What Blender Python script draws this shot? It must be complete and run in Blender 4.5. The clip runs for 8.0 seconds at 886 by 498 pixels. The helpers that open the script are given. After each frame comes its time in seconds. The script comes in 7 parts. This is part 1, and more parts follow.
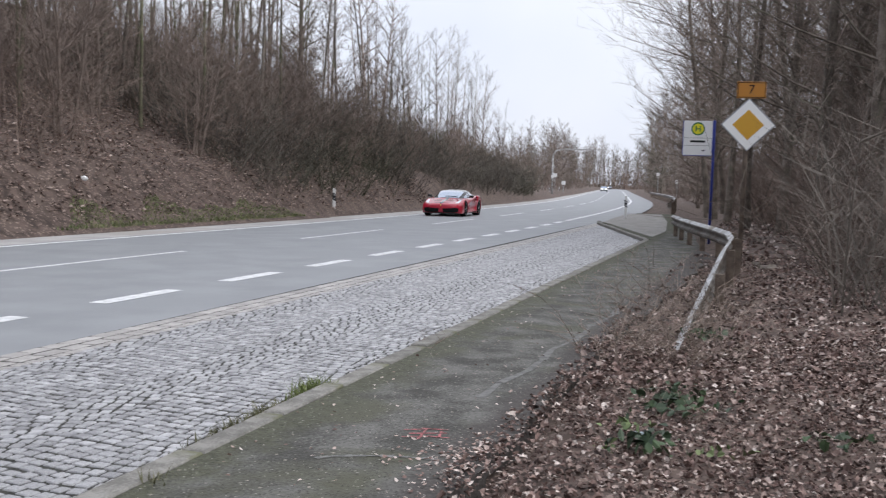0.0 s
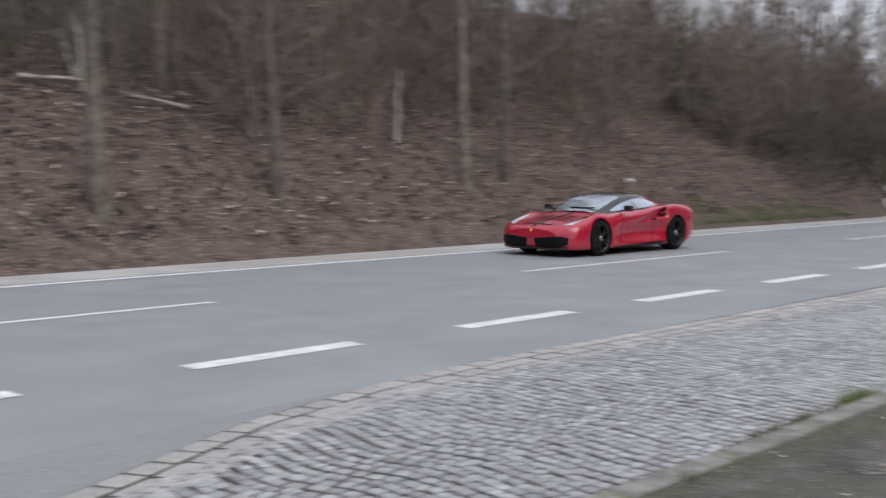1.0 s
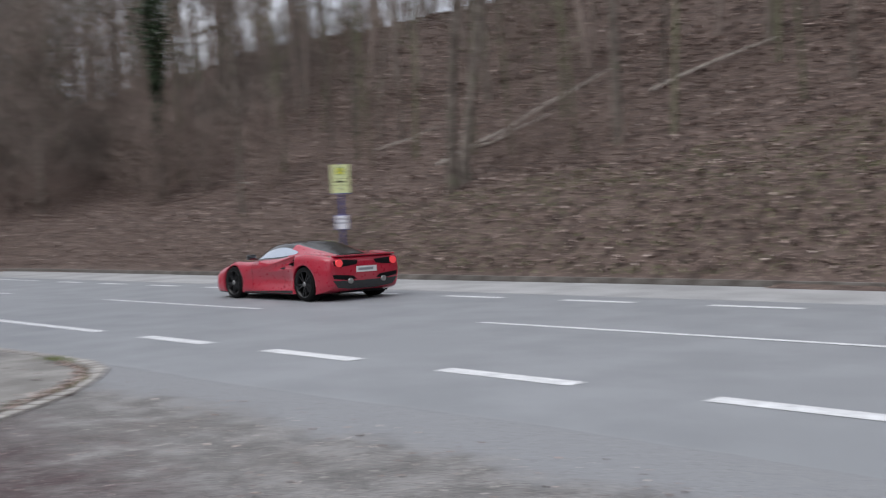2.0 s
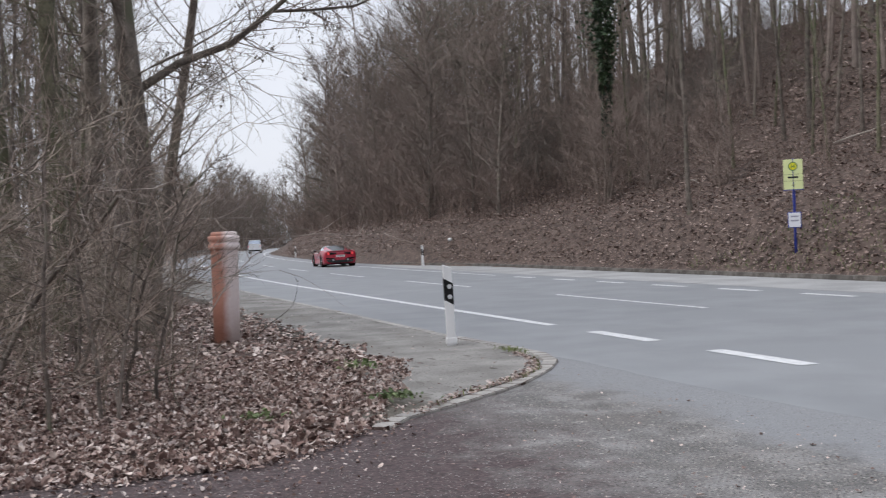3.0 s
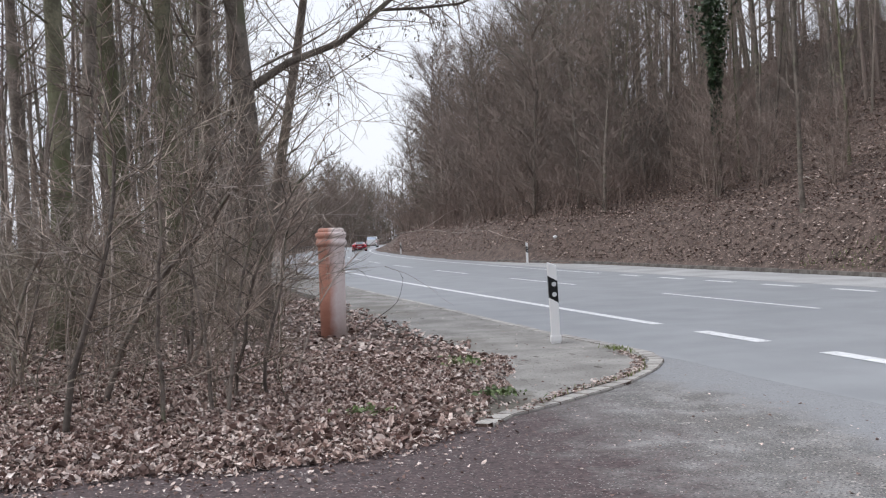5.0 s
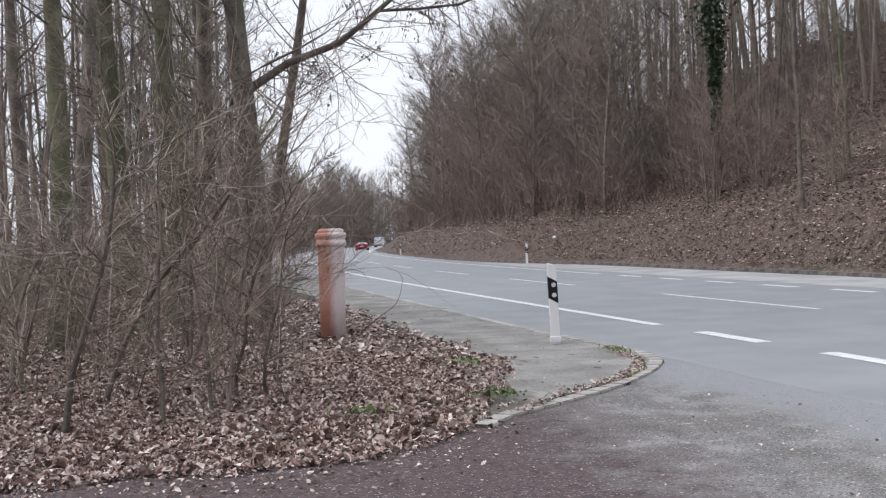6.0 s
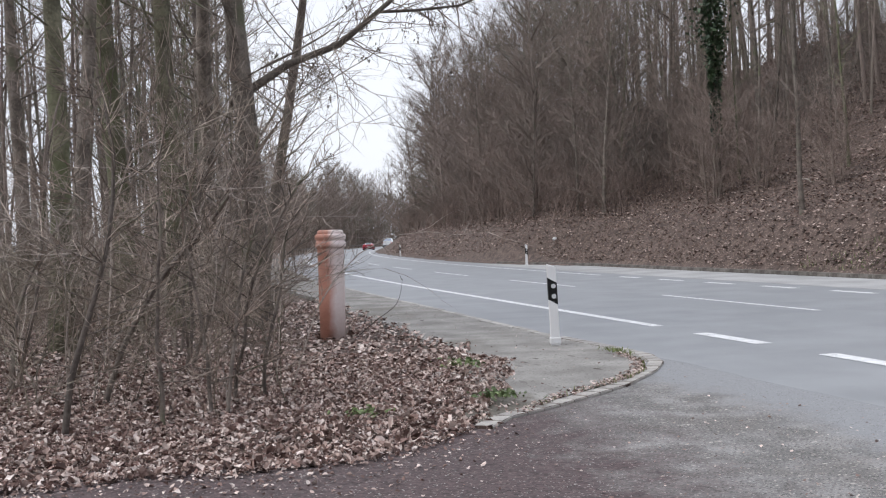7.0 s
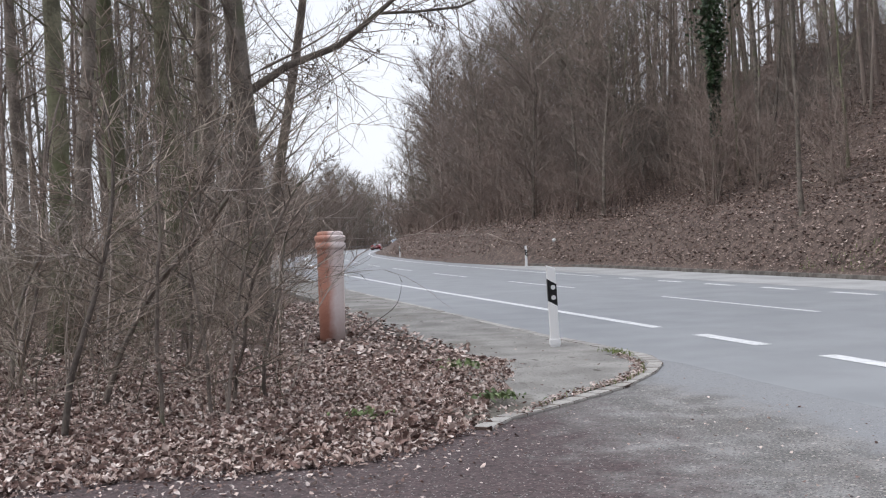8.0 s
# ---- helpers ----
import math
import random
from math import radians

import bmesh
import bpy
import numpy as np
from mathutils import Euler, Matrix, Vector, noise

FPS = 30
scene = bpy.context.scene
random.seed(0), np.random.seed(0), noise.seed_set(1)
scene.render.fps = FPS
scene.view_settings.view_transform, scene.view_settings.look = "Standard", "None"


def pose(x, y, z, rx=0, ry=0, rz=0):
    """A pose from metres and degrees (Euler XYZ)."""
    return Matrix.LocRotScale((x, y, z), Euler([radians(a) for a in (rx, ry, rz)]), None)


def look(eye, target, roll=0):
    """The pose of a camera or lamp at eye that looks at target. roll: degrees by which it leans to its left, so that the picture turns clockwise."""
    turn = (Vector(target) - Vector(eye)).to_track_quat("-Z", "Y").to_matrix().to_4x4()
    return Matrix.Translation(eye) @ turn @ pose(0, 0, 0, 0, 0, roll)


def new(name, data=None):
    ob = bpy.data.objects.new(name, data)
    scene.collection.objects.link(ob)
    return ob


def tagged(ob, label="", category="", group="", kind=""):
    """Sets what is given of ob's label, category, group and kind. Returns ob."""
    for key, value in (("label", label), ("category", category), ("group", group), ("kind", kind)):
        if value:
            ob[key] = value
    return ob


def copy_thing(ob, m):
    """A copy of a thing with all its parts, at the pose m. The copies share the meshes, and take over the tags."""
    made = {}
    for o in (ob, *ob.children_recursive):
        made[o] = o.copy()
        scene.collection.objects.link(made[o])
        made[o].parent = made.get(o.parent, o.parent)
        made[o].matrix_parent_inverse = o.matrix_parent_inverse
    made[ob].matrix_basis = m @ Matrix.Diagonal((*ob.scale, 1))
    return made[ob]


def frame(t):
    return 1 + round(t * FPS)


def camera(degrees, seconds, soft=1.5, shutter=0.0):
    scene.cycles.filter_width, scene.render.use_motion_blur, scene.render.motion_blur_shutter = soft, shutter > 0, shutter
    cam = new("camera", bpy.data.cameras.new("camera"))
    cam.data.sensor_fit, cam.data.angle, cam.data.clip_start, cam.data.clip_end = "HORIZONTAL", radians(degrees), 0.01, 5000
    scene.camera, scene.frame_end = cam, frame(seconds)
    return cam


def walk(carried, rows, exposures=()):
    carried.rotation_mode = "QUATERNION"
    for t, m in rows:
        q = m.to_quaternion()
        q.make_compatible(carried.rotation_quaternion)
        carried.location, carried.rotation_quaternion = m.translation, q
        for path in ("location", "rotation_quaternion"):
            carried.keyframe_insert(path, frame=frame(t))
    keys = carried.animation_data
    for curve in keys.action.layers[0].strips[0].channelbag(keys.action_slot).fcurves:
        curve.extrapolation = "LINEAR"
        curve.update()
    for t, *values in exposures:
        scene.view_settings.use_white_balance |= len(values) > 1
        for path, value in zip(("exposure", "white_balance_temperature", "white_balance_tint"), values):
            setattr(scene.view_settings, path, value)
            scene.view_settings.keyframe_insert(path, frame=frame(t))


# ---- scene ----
cam = camera(44.7, 8.0, soft=1.2, shutter=0.22)
EYE = (0.0, 0.0, 1.55)
# seconds, yaw, pitch, roll of a phone held still on its spot and panned after the car
PAN = (
    (0.0, -73.96, -3.56, -1.43), (0.2, -71.65, -3.62, -1.27), (0.4, -67.6, -3.69, -1.10), (0.5, -64.68, -3.73, -1.00),
    (0.6, -62.0, -3.77, -0.82), (0.7, -58.92, -3.81, -0.63), (0.8, -55.54, -3.85, -0.47), (0.9, -51.43, -3.88, -0.24),
    (1.0, -45.8, -3.91, -0.03), (1.1, -37.88, -3.88, 0.24), (1.2, -28.57, -3.88, 0.61), (1.3, -18.6, -3.7, 0.9),
    (1.4, -8.2, -3.4, 1.2), (1.5, 2.4, -3.1, 1.45), (1.6, 13.0, -2.75, 1.7), (1.7, 23.0, -2.4, 1.9), (1.8, 32.2, -2.1, 2.1),
    (1.9, 40.3, -1.85, 2.25), (2.0, 47.2, -1.6, 2.35), (2.1, 52.8, -1.4, 2.42), (2.2, 57.3, -1.25, 2.46),
    (2.3, 61.02, -1.15, 2.47), (2.5, 64.4, -0.99, 2.43), (2.7, 67.15, -0.88, 2.4), (3.0, 70.64, -0.74, 2.36),
    (3.3, 73.4, -0.69, 2.26), (3.5, 74.63, -0.68, 2.18), (3.8, 76.15, -0.68, 2.13), (4.0, 76.52, -0.69, 2.1), (4.5, 76.22, -0.69, 2.1),
    (4.7, 76.2, -0.68, 2.1), (5.8, 76.19, -0.66, 2.1), (6.5, 76.17, -0.61, 2.1), (7.0, 76.17, -0.58, 2.1),
    (7.5, 76.15, -0.51, 2.1), (8.0, 76.15, -0.51, 2.1))
walk(cam, [(t, pose(*EYE, 90 + pitch, roll, yaw)) for t, yaw, pitch, roll in PAN], [(0.0, 0.17), (0.6, 0.1), (1.0, -0.04), (2.4, -0.06), (3.5, 0.04), (4.5, 0.14), (6.0, 0.2), (8.0, 0.2)])

# ---- overcast winter sky, weak wide sun ----
world = bpy.data.worlds.new("overcast_sky")
scene.world = world
world.use_nodes = True
wn, wl = world.node_tree.nodes, world.node_tree.links
sky = wn.new("ShaderNodeTexSky")
sky.sky_type, sky.sun_disc = "NISHITA", False
sky.sun_elevation, sky.sun_rotation = radians(52), radians(187)
sky.dust_density, sky.air_density = 2.0, 1.0
cloud_noise = wn.new("ShaderNodeTexNoise")
cloud_noise.inputs["Scale"].default_value, cloud_noise.inputs["Detail"].default_value = 2.2, 5.0
wtc = wn.new("ShaderNodeTexCoord")
wl.new(wtc.outputs["Generated"], cloud_noise.inputs["Vector"])
cloud_ramp = wn.new("ShaderNodeValToRGB")
cloud_ramp.color_ramp.elements[0].position, cloud_ramp.color_ramp.elements[0].color = 0.3, (8.0, 8.5, 10.0, 1)
cloud_ramp.color_ramp.elements[1].position, cloud_ramp.color_ramp.elements[1].color = 0.7, (10.2, 10.4, 11.1, 1)
wl.new(cloud_noise.outputs["Fac"], cloud_ramp.inputs["Fac"])
sky_mix = wn.new("ShaderNodeMix")
sky_mix.data_type = "RGBA"
sky_mix.inputs["Factor"].default_value = 0.88
wl.new(sky.outputs["Color"], sky_mix.inputs["A"])
wl.new(cloud_ramp.outputs["Color"], sky_mix.inputs["B"])
# an overcast dome is dimmer to the horizon than overhead
dome_z = wn.new("ShaderNodeSeparateXYZ")
wl.new(wtc.outputs["Generated"], dome_z.inputs["Vector"])
dome = wn.new("ShaderNodeMapRange")
dome.inputs["From Min"].default_value, dome.inputs["From Max"].default_value = 0.0, 0.9
dome.inputs["To Min"].default_value, dome.inputs["To Max"].default_value = 0.92, 1.16
wl.new(dome_z.outputs["Z"], dome.inputs["Value"])
dome_mix = wn.new("ShaderNodeVectorMath")
dome_mix.operation = "SCALE"
wl.new(sky_mix.outputs["Result"], dome_mix.inputs[0])
wl.new(dome.outputs["Result"], dome_mix.inputs["Scale"])
wl.new(dome_mix.outputs["Vector"], wn["Background"].inputs["Color"])
wn["Background"].inputs["Strength"].default_value = 0.1
sun = new("sun", bpy.data.lights.new("sun", "SUN"))
sun.data.energy, sun.data.angle, sun.data.color = 1.5, radians(50), (1.0, 0.98, 0.96)
sun.matrix_world = look((0, 0, 0), (0.1, 0.85, -1.1))


# ---- materials ----
def surf(name, dark, light, scale=4.0, rough=0.8, bump=0.2, fine=60.0, metal=0.0, third=None, vary=0.0, patch=0.5, spec=0.5, island=False, dist=0.02):
    """Two scales of noise between two colours, a third colour in patches, a shift per object or piece, and relief."""
    m = bpy.data.materials.new(name)
    m.use_nodes = True
    n, l = m.node_tree.nodes, m.node_tree.links
    b = n["Principled BSDF"]
    b.inputs["Roughness"].default_value, b.inputs["Metallic"].default_value = rough, metal
    b.inputs["Specular IOR Level"].default_value = spec
    tc = n.new("ShaderNodeTexCoord")
    big, small = n.new("ShaderNodeTexNoise"), n.new("ShaderNodeTexNoise")
    for t, s, d in ((big, scale, 4.0), (small, fine, 3.0)):
        t.inputs["Scale"].default_value, t.inputs["Detail"].default_value = s, d
        l.new(tc.outputs["Object"], t.inputs["Vector"])
    add = n.new("ShaderNodeMath")
    add.operation = "MULTIPLY_ADD"
    l.new(small.outputs["Fac"], add.inputs[0])
    add.inputs[1].default_value = 0.6
    l.new(big.outputs["Fac"], add.inputs[2])
    ramp = n.new("ShaderNodeValToRGB")
    e = ramp.color_ramp.elements
    e[0].position, e[0].color = 0.66, (*dark, 1)
    e[1].position, e[1].color = 0.95, (*light, 1)
    l.new(add.outputs[0], ramp.inputs["Fac"])
    out = ramp.outputs["Color"]
    if third:
        pn = n.new("ShaderNodeTexNoise")
        pn.inputs["Scale"].default_value, pn.inputs["Detail"].default_value = scale * 0.45, 6.0
        l.new(tc.outputs["Object"], pn.inputs["Vector"])
        pr = n.new("ShaderNodeValToRGB")
        pr.color_ramp.elements[0].position, pr.color_ramp.elements[1].position = patch, patch + 0.12
        l.new(pn.outputs["Fac"], pr.inputs["Fac"])
        mx = n.new("ShaderNodeMix")
        mx.data_type = "RGBA"
        l.new(pr.outputs["Color"], mx.inputs["Factor"])
        l.new(out, mx.inputs["A"])
        mx.inputs["B"].default_value = (*third, 1)
        out = mx.outputs["Result"]
    if vary:
        if island:
            src = n.new("ShaderNodeNewGeometry").outputs["Random Per Island"]
        else:
            src = n.new("ShaderNodeObjectInfo").outputs["Random"]
        mr = n.new("ShaderNodeMapRange")
        l.new(src, mr.inputs["Value"])
        mr.inputs["To Min"].default_value, mr.inputs["To Max"].default_value = 1 - vary, 1 + vary
        hs = n.new("ShaderNodeHueSaturation")
        l.new(mr.outputs["Result"], hs.inputs["Value"])
        l.new(out, hs.inputs["Color"])
        out = hs.outputs["Color"]
    l.new(out, b.inputs["Base Color"])
    if bump:
        bp = n.new("ShaderNodeBump")
        bp.inputs["Strength"].default_value, bp.inputs["Distance"].default_value = bump, dist
        l.new(add.outputs[0], bp.inputs["Height"])
        l.new(bp.outputs["Normal"], b.inputs["Normal"])
    return m


def gloss(name, colour, rough=0.3, metal=0.0, coat=0.0, glow=0.0, spec=0.5):
    """A plain painted, metal or plastic surface with a breath of unevenness in its gloss."""
    m = bpy.data.materials.new(name)
    m.use_nodes = True
    n, l = m.node_tree.nodes, m.node_tree.links
    b = n["Principled BSDF"]
    b.inputs["Base Color"].default_value = (*colour, 1)
    b.inputs["Metallic"].default_value, b.inputs["Coat Weight"].default_value = metal, coat
    b.inputs["Specular IOR Level"].default_value = spec
    b.inputs["Coat Roughness"].default_value = 0.04
    if glow:
        b.inputs["Emission Color"].default_value, b.inputs["Emission Strength"].default_value = (*colour, 1), glow
    t = n.new("ShaderNodeTexNoise")
    t.inputs["Scale"].default_value, t.inputs["Detail"].default_value = 14.0, 4.0
    tc = n.new("ShaderNodeTexCoord")
    l.new(tc.outputs["Object"], t.inputs["Vector"])
    r = n.new("ShaderNodeMapRange")
    l.new(t.outputs["Fac"], r.inputs["Value"])
    r.inputs["To Min"].default_value, r.inputs["To Max"].default_value = max(0.02, rough - 0.1), rough + 0.1
    l.new(r.outputs["Result"], b.inputs["Roughness"])
    return m


ASPHALT = surf("asphalt", (0.238, 0.249, 0.262), (0.288, 0.3, 0.315), 0.9, 0.6, 0.3, 80, third=(0.258, 0.27, 0.284), patch=0.5, dist=0.006)
OLD_ASPHALT = surf("old_asphalt", (0.13, 0.127, 0.124), (0.27, 0.265, 0.26), 2.4, 0.85, 0.8, 38, third=(0.15, 0.143, 0.138), patch=0.55, dist=0.012)


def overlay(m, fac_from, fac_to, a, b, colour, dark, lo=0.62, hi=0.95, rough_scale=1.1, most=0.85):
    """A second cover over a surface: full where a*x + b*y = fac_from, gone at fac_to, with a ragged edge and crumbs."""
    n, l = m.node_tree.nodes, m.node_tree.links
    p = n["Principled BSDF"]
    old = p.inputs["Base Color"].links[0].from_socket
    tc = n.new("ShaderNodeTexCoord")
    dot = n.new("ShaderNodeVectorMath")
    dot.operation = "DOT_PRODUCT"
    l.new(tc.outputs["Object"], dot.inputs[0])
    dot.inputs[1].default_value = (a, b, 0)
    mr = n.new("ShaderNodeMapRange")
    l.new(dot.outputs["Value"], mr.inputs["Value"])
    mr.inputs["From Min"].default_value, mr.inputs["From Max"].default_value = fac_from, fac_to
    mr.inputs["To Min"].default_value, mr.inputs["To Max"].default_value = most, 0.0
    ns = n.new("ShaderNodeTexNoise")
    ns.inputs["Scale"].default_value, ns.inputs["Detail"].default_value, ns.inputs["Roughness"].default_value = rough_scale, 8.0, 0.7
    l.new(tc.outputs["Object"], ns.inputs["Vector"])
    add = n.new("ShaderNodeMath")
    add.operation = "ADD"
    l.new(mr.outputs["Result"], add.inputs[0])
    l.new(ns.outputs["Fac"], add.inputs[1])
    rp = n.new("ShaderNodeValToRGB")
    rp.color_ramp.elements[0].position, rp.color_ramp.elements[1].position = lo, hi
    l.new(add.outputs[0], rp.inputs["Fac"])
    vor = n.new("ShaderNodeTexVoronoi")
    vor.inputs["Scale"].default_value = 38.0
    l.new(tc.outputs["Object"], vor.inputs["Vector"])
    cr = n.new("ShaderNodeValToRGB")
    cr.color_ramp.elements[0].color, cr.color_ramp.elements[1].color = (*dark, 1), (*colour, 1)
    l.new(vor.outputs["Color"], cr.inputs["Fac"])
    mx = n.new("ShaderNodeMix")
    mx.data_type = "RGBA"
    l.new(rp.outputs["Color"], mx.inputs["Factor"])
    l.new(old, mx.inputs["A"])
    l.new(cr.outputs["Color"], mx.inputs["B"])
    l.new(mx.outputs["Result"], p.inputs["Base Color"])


def specks(m, colour, scale, share, size=0.3, stretch=(1, 1, 1)):
    """Crumbs of grit and leaf on a surface: a share of small cells carries a speck, more in some patches."""
    n, l = m.node_tree.nodes, m.node_tree.links
    p = n["Principled BSDF"]
    old = p.inputs["Base Color"].links[0].from_socket
    tc = n.new("ShaderNodeTexCoord")
    mp = n.new("ShaderNodeMapping")
    mp.inputs["Scale"].default_value = stretch
    l.new(tc.outputs["Object"], mp.inputs["Vector"])
    vor = n.new("ShaderNodeTexVoronoi")
    vor.inputs["Scale"].default_value = scale
    l.new(mp.outputs["Vector"], vor.inputs["Vector"])
    sep = n.new("ShaderNodeSeparateColor")
    l.new(vor.outputs["Color"], sep.inputs["Color"])
    ns = n.new("ShaderNodeTexNoise")
    ns.inputs["Scale"].default_value, ns.inputs["Detail"].default_value = 1.7, 4.0
    l.new(tc.outputs["Object"], ns.inputs["Vector"])
    gate = n.new("ShaderNodeMath")
    gate.operation = "MULTIPLY_ADD"
    l.new(ns.outputs["Fac"], gate.inputs[0])
    gate.inputs[1].default_value, gate.inputs[2].default_value = 1.2 * share, 0.4 * share
    rare = n.new("ShaderNodeMath")
    rare.operation = "LESS_THAN"
    l.new(sep.outputs["Red"], rare.inputs[0])
    l.new(gate.outputs[0], rare.inputs[1])
    near = n.new("ShaderNodeMath")
    near.operation = "LESS_THAN"
    l.new(vor.outputs["Distance"], near.inputs[0])
    near.inputs[1].default_value = size
    both = n.new("ShaderNodeMath")
    both.operation = "MULTIPLY"
    l.new(rare.outputs[0], both.inputs[0])
    l.new(near.outputs[0], both.inputs[1])
    soft = n.new("ShaderNodeMath")
    soft.operation = "MULTIPLY"
    l.new(both.outputs[0], soft.inputs[0])
    l.new(sep.outputs["Green"], soft.inputs[1])
    mx = n.new("ShaderNodeMix")
    mx.data_type = "RGBA"
    l.new(soft.outputs[0], mx.inputs["Factor"])
    l.new(old, mx.inputs["A"])
    mx.inputs["B"].default_value = (*colour, 1)
    l.new(mx.outputs["Result"], p.inputs["Base Color"])


specks(OLD_ASPHALT, (0.34, 0.31, 0.285), 75, 0.6, 0.4)
specks(OLD_ASPHALT, (0.04, 0.037, 0.036), 48, 0.6, 0.42)
specks(OLD_ASPHALT, (0.44, 0.4, 0.365), 34, 0.26, 0.34)
specks(OLD_ASPHALT, (0.54, 0.5, 0.46), 17, 0.1, 0.24, (1, 0.7, 1))
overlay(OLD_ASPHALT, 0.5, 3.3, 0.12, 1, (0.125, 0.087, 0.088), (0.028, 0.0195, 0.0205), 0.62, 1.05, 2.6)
specks(OLD_ASPHALT, (0.3, 0.24, 0.225), 40, 0.2, 0.3)
overlay(OLD_ASPHALT, 5.75, 4.2, 0, 1, (0.268, 0.275, 0.287), (0.238, 0.245, 0.256), 0.7, 1.35, 1.3, 0.95)
specks(OLD_ASPHALT, (0.1, 0.098, 0.096), 62, 0.35, 0.4)
specks(OLD_ASPHALT, (0.4, 0.385, 0.37), 50, 0.2, 0.36)
WALK_ASPHALT = surf("walk_asphalt", (0.05, 0.049, 0.043), (0.15, 0.147, 0.137), 3.0, 0.9, 1.0, 48, third=(0.085, 0.085, 0.06), patch=0.52, dist=0.012)
overlay(WALK_ASPHALT, 1.3, 1.85, 0.015, 1, (0.085, 0.076, 0.07), (0.045, 0.04, 0.038), 0.7, 0.9, 0.9)
overlay(WALK_ASPHALT, 2.8, 2.1, 0, 1, (0.098, 0.1, 0.068), (0.045, 0.047, 0.03), 0.7, 1.2, 4.0, 0.7)
specks(WALK_ASPHALT, (0.025, 0.025, 0.02), 60, 0.5, 0.4)
specks(WALK_ASPHALT, (0.33, 0.31, 0.28), 48, 0.22, 0.3)
specks(WALK_ASPHALT, (0.42, 0.37, 0.32), 22, 0.07, 0.22)
WALK_GREY = surf("walk_grey", (0.2, 0.192, 0.18), (0.33, 0.318, 0.3), 1.3, 0.9, 0.5, 60, third=(0.19, 0.18, 0.16), patch=0.52, dist=0.01)
overlay(WALK_GREY, 3.1, 4.5, -0.08, 1, (0.17, 0.155, 0.13), (0.08, 0.072, 0.058), 0.8, 1.15, 2.2)
specks(WALK_GREY, (0.06, 0.055, 0.045), 30, 0.35, 0.35)
specks(WALK_GREY, (0.07, 0.06, 0.05), 5, 0.16, 0.3, (0.6, 1.6, 1))
SOIL = surf("leafy_soil", (0.04, 0.027, 0.022), (0.125, 0.088, 0.073), 3.0, 0.95, 0.2, 40, third=(0.105, 0.076, 0.063), patch=0.5, dist=0.015)
PAINT = surf("road_paint", (0.62, 0.63, 0.64), (0.82, 0.83, 0.84), 6, 0.6, 0.15, 80, dist=0.004)
specks(PAINT, (0.3, 0.3, 0.31), 30, 0.25, 0.4)
specks(SOIL, (0.27, 0.205, 0.172), 13, 0.6, 0.42)
KERB = surf("kerb_stone", (0.14, 0.135, 0.122), (0.27, 0.26, 0.24), 7, 0.85, 0.5, 60, third=(0.14, 0.142, 0.09), patch=0.55, vary=0.12, dist=0.01)
COBBLE = surf("cobble_stone", (0.25, 0.25, 0.26), (0.455, 0.455, 0.47), 9, 0.42, 0.4, 70, vary=0.2, dist=0.006)
COBBLE_MANY = surf("cobble_stone_many", (0.25, 0.25, 0.26), (0.455, 0.455, 0.47), 9, 0.42, 0.4, 70, vary=0.2, island=True, dist=0.006)
BORDER_ONE = surf("near_border_slab", (0.3, 0.285, 0.275), (0.45, 0.43, 0.415), 4, 0.6, 0.4, 70, vary=0.12, dist=0.006)
BORDER = surf("border_slab", (0.3, 0.285, 0.275), (0.45, 0.43, 0.415), 4, 0.6, 0.4, 70, vary=0.12, island=True, dist=0.006)
JOINT = surf("joint_soil", (0.02, 0.02, 0.018), (0.06, 0.06, 0.052), 8, 0.95, 0.4, 60)
WHITE = gloss("white_plastic", (0.8, 0.8, 0.8), 0.45)
BLACK = gloss("black_plastic", (0.012, 0.012, 0.013), 0.4, spec=0.25)
REFLECTOR = gloss("reflector", (0.75, 0.76, 0.78), 0.15, metal=0.3)
GALV = surf("galvanised_steel", (0.3, 0.3, 0.3), (0.56, 0.57, 0.58), 4, 0.6, 0.1, 50, metal=0.3, third=(0.19, 0.16, 0.13), patch=0.52)
# shade on the beam's faces painted as dark steel; brown patches are dirt
RAIL = surf("shaded_dirty_rail_steel", (0.08, 0.072, 0.064), (0.23, 0.215, 0.2), 3, 0.75, 0.2, 50, metal=0.1, third=(0.1, 0.08, 0.065), patch=0.47)
RUSTY_POST = surf("weathered_post", (0.1, 0.075, 0.06), (0.19, 0.15, 0.12), 6, 0.85, 0.3, 60)
BLUE = gloss("blue_lacquer", (0.03, 0.05, 0.3), 0.4)
YELLOW = gloss("sign_yellow", (0.55, 0.3, 0.028), 0.4)
AMBER = gloss("plate_amber", (0.42, 0.175, 0.02), 0.5)
SIGN_GREEN = gloss("sign_green", (0.02, 0.16, 0.05), 0.4)
SIGN_LEMON = gloss("sign_lemon", (0.8, 0.72, 0.02), 0.4)
SIGN_LIME = gloss("sign_lime", (0.7, 0.75, 0.38), 0.4)
TERRA = surf("orange_brown_pipe", (0.4, 0.18, 0.13), (0.52, 0.255, 0.19), 3.2, 0.5, 0.06, 60, third=(0.36, 0.2, 0.15), patch=0.6)
# paler towards +y: the sky's sheen on that side is put into the colour
overlay(TERRA, 0.13, -0.1, 0.1, 1.0, (0.8, 0.71, 0.69), (0.73, 0.62, 0.6), 0.62, 1.05, 2.0, 0.75)
BARK = surf("bark", (0.0978, 0.0805, 0.0667), (0.218, 0.187, 0.159), 3.5, 0.95, 0.9, 26, third=(0.13, 0.13, 0.085), patch=0.56, vary=0.25, dist=0.03)
